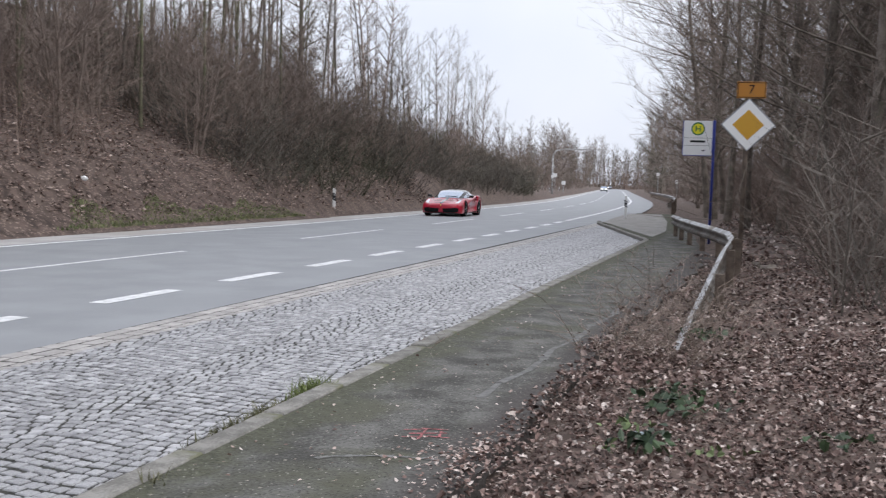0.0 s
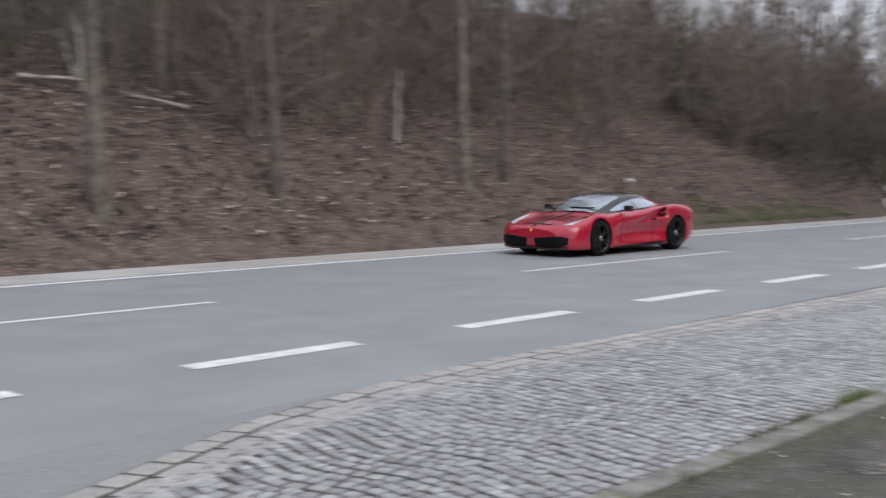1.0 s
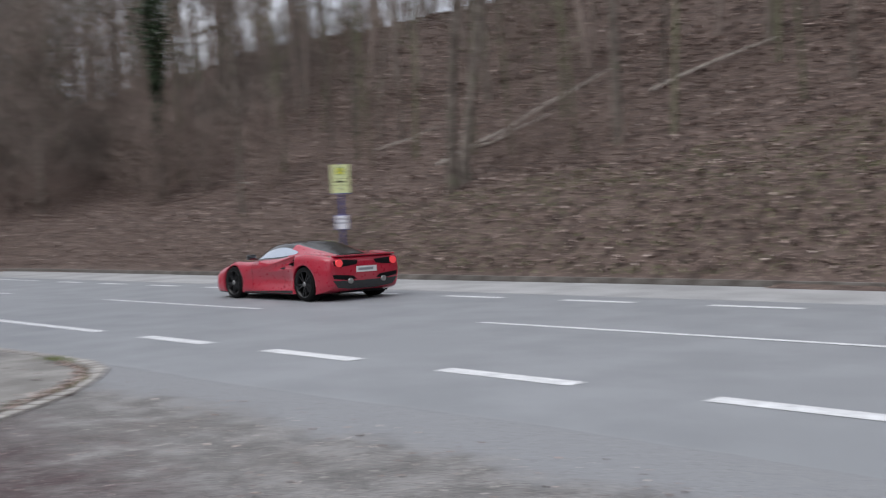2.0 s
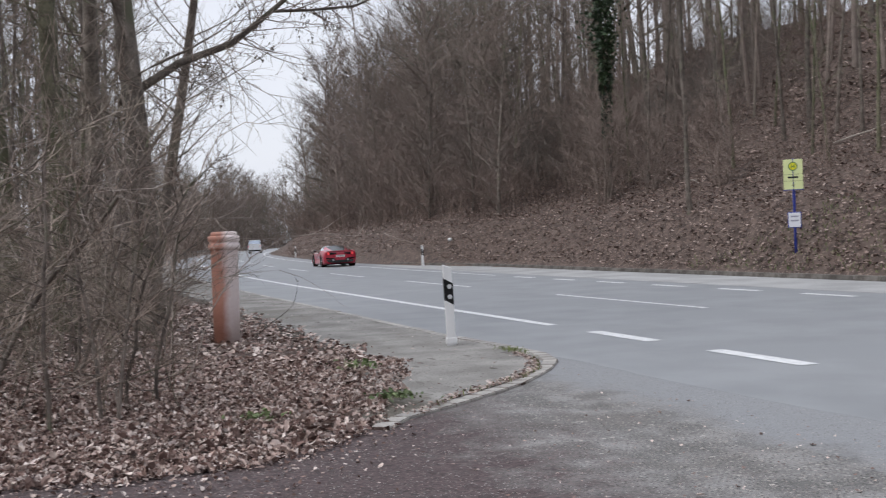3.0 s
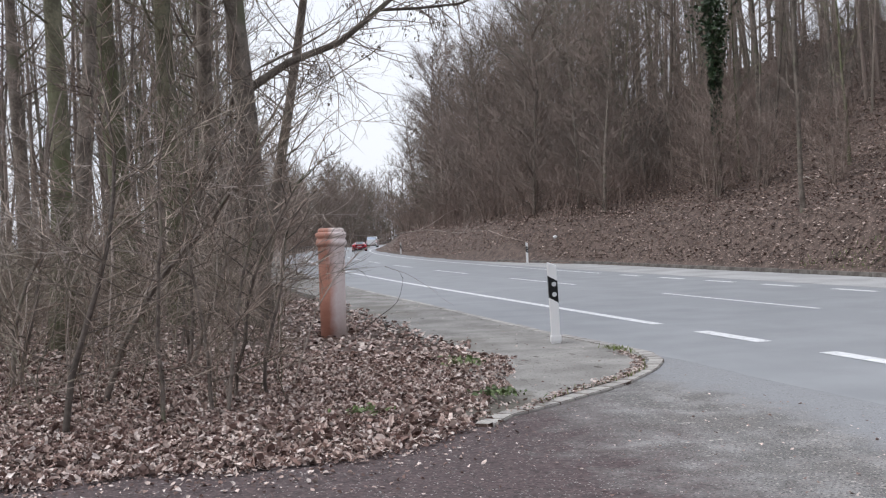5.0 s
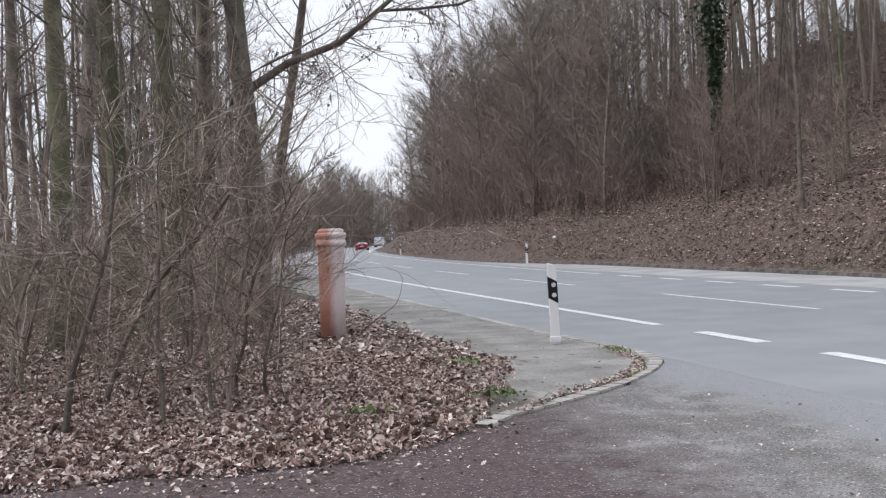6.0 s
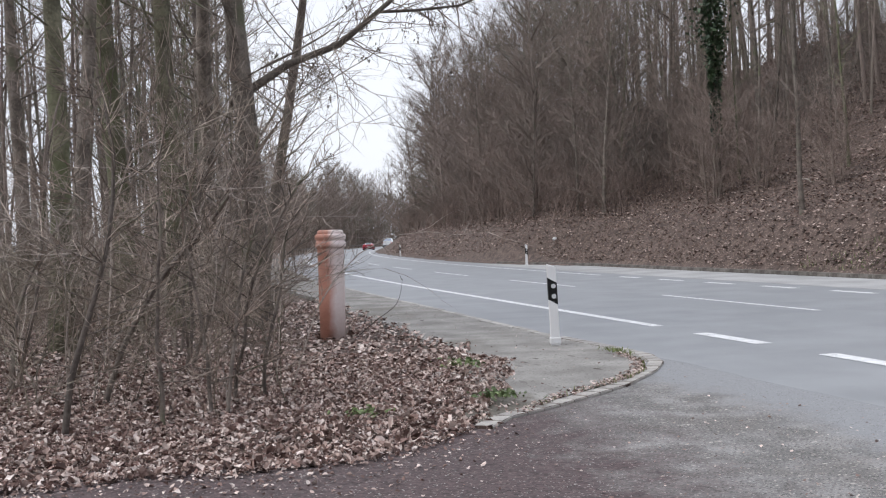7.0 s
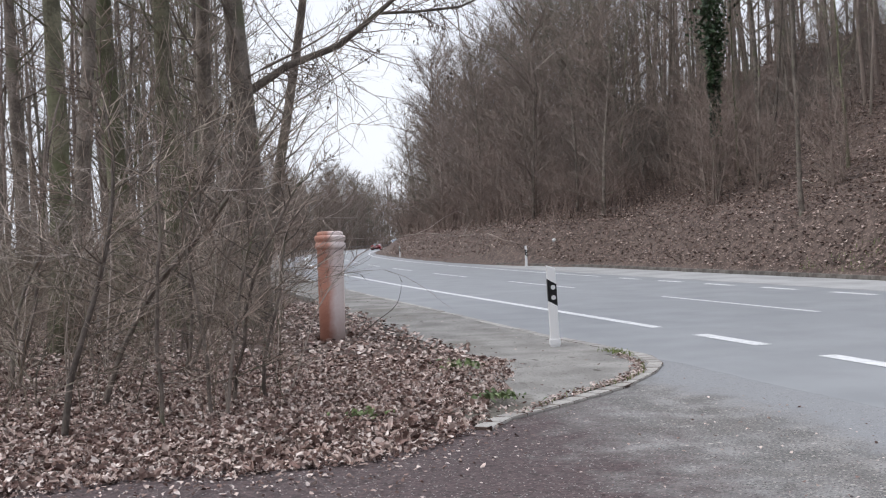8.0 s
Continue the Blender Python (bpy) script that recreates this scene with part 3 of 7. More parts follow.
sheet("lay_by_far", [(x, 15.6 + shift(x)) for x in steps((-58, 2, 4))] + [(x, bank_foot(x) - 0.02 + shift(x)) for x in steps((-58, 2, 4))][::-1], 0.004, surf("worn_concrete", (0.3, 0.3, 0.3), (0.42, 0.42, 0.42), 0.7, 0.8, 0.3, 60, dist=0.006), "pale worn strip of the far lay-by", 0.05)
sheet("verge_strip", [(x, 14.95 + shift(x)) for x in steps((2.1, 60, 3), (60, 400, 12))] + [(x, 16.4 + shift(x)) for x in steps((2.1, 60, 3), (60, 400, 12))][::-1], 0.004, surf("dusty_edge", (0.33, 0.32, 0.315), (0.45, 0.44, 0.43), 0.8, 0.9, 0.3, 60, third=(0.36, 0.34, 0.32)), "dusty pale edge strip of the road", 0.05)


sheet("gravel_verge", [(31.6, 2.75), (36, 2.7), (46, 3.4), (58, 4.6), (58, 6.4), (50, 6.05), (43.6, 5.75), (37.4, 4.2)], 0.113, surf("gravel_dust", (0.23, 0.222, 0.21), (0.32, 0.31, 0.295), 3.0, 0.95, 0.3, 50), "pale dusty gravel where the lay-by ends", 0.05)


# ---- spray-painted survey marks ----
def spray(name, cx, cy, turn, runs, material, label):
    v, f = [], []
    for x0, y0, x1, y1, w in runs:
        a = math.atan2(y1 - y0, x1 - x0)
        nx, ny = -math.sin(a) * w / 2, math.cos(a) * w / 2
        b = len(v)
        v += [(x0 + nx, y0 + ny, 0), (x0 - nx, y0 - ny, 0), (x1 - nx * 0.6, y1 - ny * 0.6, 0), (x1 + nx * 0.6, y1 + ny * 0.6, 0)]
        f.append((b, b + 1, b + 2, b + 3))
    ob = new(name, mesh_of(name, v, f, material))
    ob.matrix_basis = pose(cx, cy, 0.1035, 0, 0, turn)
    return tagged(ob, label, "paint mark", kind="structure")


RED_SPRAY = surf("red_spray", (0.16, 0.1, 0.098), (0.55, 0.17, 0.18), 22, 0.9, 0.0, 120)
PALE_SPRAY = surf("pale_spray", (0.1, 0.1, 0.094), (0.25, 0.25, 0.24), 12, 0.9, 0.0, 110)
spray("paint_mark", 5.84, 1.74, -72, [(-0.13, 0.12, 0.05, 0.15, 0.02), (-0.02, 0.16, 0.13, 0.13, 0.02), (-0.1, 0.03, 0.12, 0.05, 0.025), (-0.14, -0.05, 0.04, -0.03, 0.02), (0.03, -0.04, 0.13, -0.07, 0.02), (-0.05, -0.1, 0.0, 0.13, 0.018), (0.07, -0.06, 0.09, 0.1, 0.018)], RED_SPRAY, "faded red spray mark on the pavement")
arc = [(0.34 * math.cos(a), 0.1 * math.sin(a)) for a in [math.radians(12 + 13 * i) for i in range(13)]]
spray("paint_mark", 5.2, 1.8, -74, [(*p, *q, 0.03 + 0.012 * (k % 3)) for k, (p, q) in enumerate(zip(arc, arc[1:]))], PALE_SPRAY, "faint white curved chalk line on the pavement")
spray("paint_mark", 9.9, 1.58, -2.5, [(-2.9 + 0.58 * i, 0.04 * math.sin(2 * i), -2.3 + 0.58 * i, 0.04 * math.sin(2 * i + 2), 0.07 + 0.03 * math.sin(3 * i)) for i in range(10)], surf("faint_chalk", (0.11, 0.109, 0.105), (0.2, 0.2, 0.193), 10, 0.9, 0.2, 110), "faint pale line along the pavement")


# ---- bus stop signs ----
def letters(text, size, parent, material, m, depth=0.003, name="lettering"):
    cu = bpy.data.curves.new(name, "FONT")
    cu.body, cu.size, cu.extrude, cu.align_x, cu.align_y = text, size, depth, "CENTER", "CENTER"
    tmp = bpy.data.objects.new("tmp", cu)
    scene.collection.objects.link(tmp)
    me = bpy.data.meshes.new_from_object(tmp.evaluated_get(bpy.context.evaluated_depsgraph_get()))
    bpy.data.objects.remove(tmp)
    me.materials.append(material)
    ob = new(name, me)
    ob.parent = parent
    ob.matrix_basis = m
    return ob


def bus_sign(m, w, h, top, label, plate_mat, box_at=None, flip=1, centred=False):
    """Blue pole with a tall plate to one side: round H badge above, bars of writing below."""
    t = thing("bus_stop_sign", m, label, "sign", "bus stop signs")
    part("pole", lathe([(0.038, -0.2), (0.038, top - 0.02), (0.03, top)], 16), BLUE, t)
    px = 0.0 if centred else flip * (w / 2 + 0.05)
    front = -0.05 if centred else 0.0
    plate = part("plate", boxm(px, front - 0.02, top - h / 2 - 0.02, w, 0.025, h, 0.006), plate_mat, t)
    for z in (top - 0.1, top - h + 0.08):
        part("bracket", boxm(flip * 0.03, 0.0, z, 0.09, 0.05, 0.04, 0.005), GALV, t)
    part("edge_strip", boxm(px - flip * (w / 2 + 0.012), front - 0.02, top - h / 2 - 0.02, 0.022, 0.03, h, 0.004), BLUE, plate, "blue edge strip")
    part("edge_strip", boxm(px + flip * (w / 2 + 0.012), front - 0.02, top - h / 2 - 0.02, 0.022, 0.03, h, 0.004), BLUE, plate, "blue edge strip")
    part("edge_strip", boxm(px, front - 0.02, top - h - 0.03, w, 0.03, 0.02, 0.004), BLUE, plate, "blue edge strip")
    r = w * 0.235
    cz = top - 0.02 - h * 0.235
    for rad, mat_, y in ((r, SIGN_GREEN, -0.033), (r * 0.8, SIGN_LEMON, -0.037)):
        b = disc(rad, 0.004, 36)
        bmesh.ops.transform(b, matrix=Matrix.Translation((px, front + y, cz)), verts=b.verts)
        part("badge", b, mat_, plate)
    for dx in (-1, 1):
        part("letter_h", boxm(px + dx * r * 0.3, front - 0.044, cz, r * 0.17, 0.005, r * 0.86), SIGN_GREEN, plate, "green letter H")
    part("letter_h", boxm(px, front - 0.044, cz, r * 0.5, 0.005, r * 0.16), SIGN_GREEN, plate, "green letter H")
    for z, ww, hh in ((0.6, 0.52, 0.06), (0.5, 0.98, 0.008), (0.72, 0.98, 0.008), (0.86, 0.12, 0.03)):
        part("text_bar", boxm(px - (flip * w * 0.2 if hh == 0.03 else 0), front - 0.0345, top - 0.02 - h * z, w * ww, 0.003, h * hh), BLACK, plate, "dark bar of writing")
    if box_at:
        part("timetable", boxm(flip * 0.05, -0.05, box_at, 0.32, 0.04, 0.4, 0.01), gloss("timetable_white", (0.75, 0.76, 0.8), 0.4), t, "white timetable case")
        part("timetable_frame", boxm(flip * 0.05, -0.02, box_at, 0.36, 0.03, 0.44, 0.01), BLUE, t)
        for dz in (0.1, -0.02):
            part("text_bar", boxm(flip * 0.05, -0.072, box_at + dz, 0.2, 0.003, 0.04), gloss("faded_print", (0.3, 0.3, 0.36), 0.5), t)
    return t


bus_sign(pose(31.75, 1.16, 0.05, 0.6, 0.6, -90), 0.8, 0.98, 3.44, "white bus stop sign with green H badge on a blue pole", WHITE, None, -1)
bus_sign(pose(-25.15, 19.27, 0.25, 0, 0, 48), 0.52, 0.84, 3.03, "bus stop sign with lime plate and timetable on a blue pole", SIGN_LIME, 1.32, 0, True)

# ---- priority road sign with road number ----
prio = thing("priority_sign", pose(21.16, 0.2, 0.09, 0.4, 0.8, -89), "yellow and white diamond priority sign under a road number plate", "sign")
part("pole", lathe([(0.045, -0.3), (0.045, 3.3), (0.04, 3.32)], 16), RUSTY_POST, prio, "rust-brown pole")


def diamond(half, y, depth, bev, material, name, parent, label=""):
    bm = boxm(0, 0, 0, half * 1.414, depth, half * 1.414, bev)
    bmesh.ops.transform(bm, matrix=pose(0.02, y, 2.67, 0, 45, 0), verts=bm.verts)
    return part(name, bm, material, parent, label)


plate = diamond(0.5, -0.06, 0.02, 0.007, gloss("sign_grey_rim", (0.3, 0.31, 0.34), 0.5), "plate", prio)
diamond(0.47, -0.072, 0.008, 0.002, WHITE, "white_field", plate)
diamond(0.285, -0.078, 0.006, 0.001, YELLOW, "yellow_field", plate)
tag = part("number_plate", boxm(0.05, -0.06, 3.32, 0.53, 0.02, 0.31, 0.008), AMBER, prio, "yellow road number plate")
for z, sx, sz in ((3.32 + 0.135, 0.5, 0.012), (3.32 - 0.135, 0.5, 0.012)):
    part("border", boxm(0.05, -0.0715, z, sx, 0.003, sz), BLACK, tag)
for x in (-0.195, 0.295):
    part("border", boxm(x, -0.0715, 3.32, 0.012, 0.003, 0.27), BLACK, tag)
letters("7", 0.24, tag, BLACK, pose(0.05, -0.072, 3.32, 90, 0, 0))
for z in (2.45, 2.95, 3.32):
    part("clamp", boxm(0.0, -0.02, z, 0.13, 0.07, 0.04, 0.006), GALV, prio)


# ---- guard rails ----
def rail_thing(name, path, label, post_every=4.0, skip=0):
    """A W-shaped steel beam along a path of (x, y, top height), on posts."""
    t = thing(name, pose(0, 0, 0), label, "guard rail", "guard rails")
    prof = [(0.0, 0.0), (0.035, -0.02), (0.08, -0.06), (0.08, -0.1), (0.02, -0.135), (0.02, -0.175), (0.08, -0.21), (0.08, -0.25), (0.035, -0.29), (0.0, -0.31)]
    prof += [(a - 0.006, z) for a, z in reversed(prof)]
    pts = []
    for (x0, y0, z0), (x1, y1, z1) in zip(path, path[1:]):
        k = max(1, round(math.hypot(x1 - x0, y1 - y0) / 0.8))
        pts += [Vector((x0 + (x1 - x0) * i / k, y0 + (y1 - y0) * i / k, z0 + (z1 - z0) * i / k)) for i in range(k)]
    pts.append(Vector(path[-1]))
    v, f, w = [], [], len(prof)
    for i, p in enumerate(pts):
        a, b = pts[max(0, i - 1)], pts[min(len(pts) - 1, i + 1)]
        side = Vector((-(b.y - a.y), b.x - a.x, 0)).normalized()
        v += [tuple(p + side * o + Vector((0, 0, z))) for o, z in prof]
    for i in range(len(pts) - 1):
        for k in range(w):
            f.append((i * w + k, (i + 1) * w + k, (i + 1) * w + (k + 1) % w, i * w + (k + 1) % w))
    f += [tuple(range(w)), tuple(range((len(pts) - 1) * w, len(pts) * w))[::-1]]
    # pale GALV along the top edge, shade painted with RAIL on the faces
    tone = [1 if k in (0, 1, w - 2, w - 1) else 0 for i in range(len(pts) - 1) for k in range(w)] + [0, 0]
    beam = new("beam", mesh_of("beam", v, f, [RAIL, GALV], index=tone))
    beam.parent = t
    run = 0.0
    for i in range(1, len(pts)):
        run += (pts[i] - pts[i - 1]).length
        if run >= post_every and pts[i].z > 0.45:
            run = 0.0
            d = (pts[i] - pts[i - 1]).normalized()
            side = Vector((-d.y, d.x, 0))
            q = pts[i] - side * 0.07
            bm = boxm(0, 0, (pts[i].z - 0.02) / 2 - 0.15, 0.1, 0.12, pts[i].z + 0.28, 0.01)
            bmesh.ops.transform(bm, matrix=Matrix.Translation((q.x, q.y, 0)) @ Matrix.Rotation(math.atan2(d.y, d.x), 4, "Z"), verts=bm.verts)
            part("post", bm, RUSTY_POST, t, "brown steel post")
    return t


rail_thing("guard_rail", [(9.2, 0.63, 0.0), (12.9, 0.49, 0.34), (16.5, 0.35, 0.67), (18.8, 0.28, 0.74), (21.0, 0.39, 0.75), (23.2, 0.72, 0.75), (25.6, 1.15, 0.75), (29, 1.72, 0.75), (32.9, 2.25, 0.74)], "galvanised guard rail sinking into leaves at its near end", 2.0)
rail_thing("guard_rail", [(x, 3.6 + shift(x), 0.75) for x in steps((58, 180, 6))], "galvanised guard rail along the far road edge", 4.0)
rail_thing("guard_rail", [(x, 5.2 + shift(x), 0.75) for x in steps((-330, -70, 6))][::-1], "dark guard rail on the outside of the bend", 4.0)

# ---- gantry mast with a long arm ----
mast = thing("traffic_mast", pose(140.3, 25.4, 0.0, 0, 0, -80), "grey steel mast with a long curved arm over the road", "mast")
bend = [(0, 0, 5.0), (0.1, 0, 5.6), (0.5, 0, 6.05), (1.1, 0, 6.2), (3.0, 0, 6.25), (6.8, 0, 6.25)]
part("upright", lathe([(0.12, -0.2), (0.1, 5.0)], 14), GALV, mast)
arm = bmesh.new()
prev = None
for i, p in enumerate(bend):
    a, b = Vector(bend[max(0, i - 1)]), Vector(bend[min(len(bend) - 1, i + 1)])
    d = (b - a).normalized()
    u, w_ = Vector((0, 1, 0)), d.cross(Vector((0, 1, 0)))
    r_ = 0.1 - 0.008 * i
    ring = [arm.verts.new(Vector(p) + (u * math.cos(k * math.pi / 5) + w_ * math.sin(k * math.pi / 5)) * r_) for k in range(10)]
    if prev:
        for k in range(10):
            arm.faces.new((prev[k], prev[(k + 1) % 10], ring[(k + 1) % 10], ring[k]))
    prev = ring
arm.faces.new(prev)
part("arm", arm, GALV, mast)
part("control_box", boxm(0, -0.14, 2.6, 0.3, 0.2, 0.45, 0.02), WHITE, mast, "small white box")


def far_sign(x, y, h, w, label):
    t = thing("far_road_sign", pose(x, y, 0.0, 0, 0, -82), label, "sign", "far road signs")
    part("pole", lathe([(0.05, -0.2), (0.05, h)], 10), GALV, t)
    part("plate", boxm(0, -0.06, h - w / 2, w, 0.02, w, 0.01), WHITE, t)


far_sign(165, 29.5, 3.3, 0.6, "white square road sign on the far verge")
far_sign(172, 29.3, 2.2, 0.6, "white square road sign on the far verge")
far_sign(185, 15.5, 4.0, 0.55, "pale road sign beside the far guard rail")
far_sign(150, 10.0, 2.6, 0.5, "pale road sign beside the far guard rail")


# ---- the red sports car ----
from mathutils.bvhtree import BVHTree

RED = gloss("red_lacquer", (0.43, 0.006, 0.032), 0.3, coat=1.0)
RED.node_tree.nodes["Principled BSDF"].inputs["Coat Roughness"].default_value = 0.04
CARBON = gloss("black_lacquer", (0.012, 0.012, 0.013), 0.15, coat=0.8, spec=0.5)
DARK = gloss("dark_trim", (0.006, 0.006, 0.007), 0.6, spec=0.15)
# tinted panes; the sky's reflection is put into their pale blue metallic colour
GLASS = gloss("tinted_sky_glass", (0.46, 0.52, 0.6), 0.05, metal=0.75, spec=0.8, coat=1.0)
TYRE = gloss("tyre_rubber", (0.008, 0.008, 0.008), 0.85, spec=0.15)
RIM = gloss("dark_alloy", (0.013, 0.013, 0.014), 0.35, metal=0.2)
STEEL = gloss("brake_steel", (0.4, 0.4, 0.4), 0.35, metal=0.9)
BRAKE = gloss("dark_brake_disc", (0.045, 0.045, 0.05), 0.45, metal=0.4)
REAR_GLASS = gloss("dark_rear_glass", (0.008, 0.009, 0.01), 0.12, spec=0.5)
LAMP = gloss("headlamp_lens", (0.75, 0.78, 0.8), 0.1, coat=1.0)
LAMP_ON = gloss("lit_headlamp", (1.0, 0.98, 0.92), 0.2, glow=2.5)
TAIL = gloss("tail_lens", (0.75, 0.06, 0.07), 0.2, coat=0.6, glow=0.5)
PLATE = gloss("number_plate_white", (0.75, 0.75, 0.73), 0.4)
GREY_INK = gloss("blurred_ink", (0.3, 0.3, 0.32), 0.5)


def spline(a, t):
    """Catmull-Rom through rows of numbers, t counted in rows."""
    i = min(len(a) - 2, max(0, int(t)))
    u = t - i
    p0, p1, p2, p3 = a[max(0, i - 1)], a[i], a[i + 1], a[min(len(a) - 1, i + 2)]
    return [0.5 * (2 * q1 + (q2 - q0) * u + (2 * q0 - 5 * q1 + 4 * q2 - q3) * u * u + (3 * q1 - q0 - 3 * q2 + q3) * u ** 3) for q0, q1, q2, q3 in zip(p0, p1, p2, p3)]


def loft(stations, n_len, n_ring):
    """Grid of points from half sections (x; y, z ...): rows along the length, columns from the keel to the ridge."""
    grid_ = []
    cols = (len(stations[0]) - 1) // 2
    for i in range(n_len + 1):
        s = spline(stations, i / n_len * (len(stations) - 1))
        ring = [(s[1 + 2 * k], s[2 + 2 * k]) for k in range(cols)]
        row = []
        for j in range(n_ring + 1):
            y, z = spline(ring, j / n_ring * (cols - 1))
            row.append(Vector((s[0], max(0.0, y), z)))
        grid_.append(row)
    return grid_


def skin(grid_, choose):
    """Split both mirrored halves of a loft into one bmesh per name given by choose(centre of face, i, j)."""
    out = {}
    for side in (1, -1):
        for i in range(len(grid_) - 1):
            for j in range(len(grid_[0]) - 1):
                q = [grid_[i][j], grid_[i + 1][j], grid_[i + 1][j + 1], grid_[i][j + 1]]
                c = (q[0] + q[1] + q[2] + q[3]) / 4
                name = choose(c, i, j)
                if name is None:
                    continue
                key = (name, side) if name in ("pillar", "buttress", "engine_cover") else (name, 0)
                bm, seen = out.setdefault(key, (bmesh.new(), {}))
                vs = []
                for a, b in ((i, j), (i + 1, j), (i + 1, j + 1), (i, j + 1)):
                    p = grid_[a][b]
                    kk = (a, b, side if p.y > 1e-4 else 0)
                    if kk not in seen:
                        seen[kk] = bm.verts.new((p.x, p.y * side, p.z))
                    if seen[kk] not in vs:
                        vs.append(seen[kk])
                if len(vs) < 3:
                    continue
                try:
                    f = bm.faces.new(vs if side == 1 else vs[::-1])
                    f.smooth = True
                except ValueError:
                    pass
    return out


def wheel(parent, x, y, r, width, side):
    w = new("wheel")
    w.empty_display_size = 0.1
    w.parent = parent
    w.matrix_basis = pose(x, y, r)
    def turned(profile, seg):
        b = lathe(profile, seg)
        bmesh.ops.transform(b, matrix=pose(0, 0, 0, 90, 0, 0), verts=b.verts)
        return b
    h = width / 2
    part("tyre", ring_body([(r * 0.75, -h), (r * 0.93, -h), (r * 0.985, -h * 0.75), (r, -h * 0.4), (r, h * 0.4), (r * 0.985, h * 0.75), (r * 0.93, h), (r * 0.75, h)]), TYRE, w)
    part("brake_disc", turned([(r * 0.5, -0.012), (r * 0.5, 0.012)], 28), BRAKE, w)
    bm = bmesh.new()
    for k in range(10):
        a = (k // 2) * 72 + (-11 if k % 2 else 11)
        vs = box(bm, r * 0.4, 0, 0, r * 0.66, 0.022, r * 0.09, 0.006)
        bmesh.ops.transform(bm, matrix=Matrix.Rotation(radians(a), 4, "Y") @ Matrix.Translation((0, h * 0.82 * side, 0)), verts=vs)
    part("spokes", bm, RIM, w)
    part("rim", rim_ring(r, h), RIM, w)
    hub = turned([(r * 0.14, h * 0.7), (r * 0.14, h * 0.92), (r * 0.1, h * 0.95)] if side < 0 else [(r * 0.1, -h * 0.95), (r * 0.14, -h * 0.92), (r * 0.14, -h * 0.7)], 20)
    part("hub", hub, STEEL, w)
    return w


def rim_ring(r, h):
    """Open dish of the rim, seen through the spokes."""
    return ring_body(((r * 0.765, -h * 1.02), (r * 0.73, -h * 1.0), (r * 0.69, -h * 0.4), (r * 0.69, h * 0.4), (r * 0.73, h * 1.0), (r * 0.765, h * 1.02)))


def ring_body(profile):
    """A turned ring about the wheel's axle, open in the middle."""
    bm = bmesh.new()
    seg, prev = 40, None
    for rad, y in profile:
        ring = [bm.verts.new((rad * math.cos(2 * math.pi * k / seg), y, rad * math.sin(2 * math.pi * k / seg))) for k in range(seg)]
        if prev:
            for k in range(seg):
                bm.faces.new((prev[k], prev[(k + 1) % seg], ring[(k + 1) % seg], ring[k])).smooth = True
        prev = ring
    return bm


ARCHES = ((1.33, 0.375), (-1.32, 0.388))


def in_arch(x, z, grow=0.0):
    return any(math.hypot(x - a, z - 0.345) < r + grow for a, r in ARCHES)


def arch_liner(x, r, side):
    """Dark round wheel well, open to the outside."""
    bm = bmesh.new()
    seg = 40
    rings = [[bm.verts.new((x + rr * math.cos(2 * math.pi * k / seg), side * y, 0.345 + rr * math.sin(2 * math.pi * k / seg))) for k in range(seg)] for rr, y in ((r + 0.004, 0.93), (r + 0.004, 0.52), (0.02, 0.51))]
    for a, b in zip(rings, rings[1:]):
        for k in range(seg):
            vs = (a[k], a[(k + 1) % seg], b[(k + 1) % seg], b[k])
            if min(v.co.z for v in vs) > 0.1:
                bm.faces.new(vs if side < 0 else vs[::-1])
    return bm


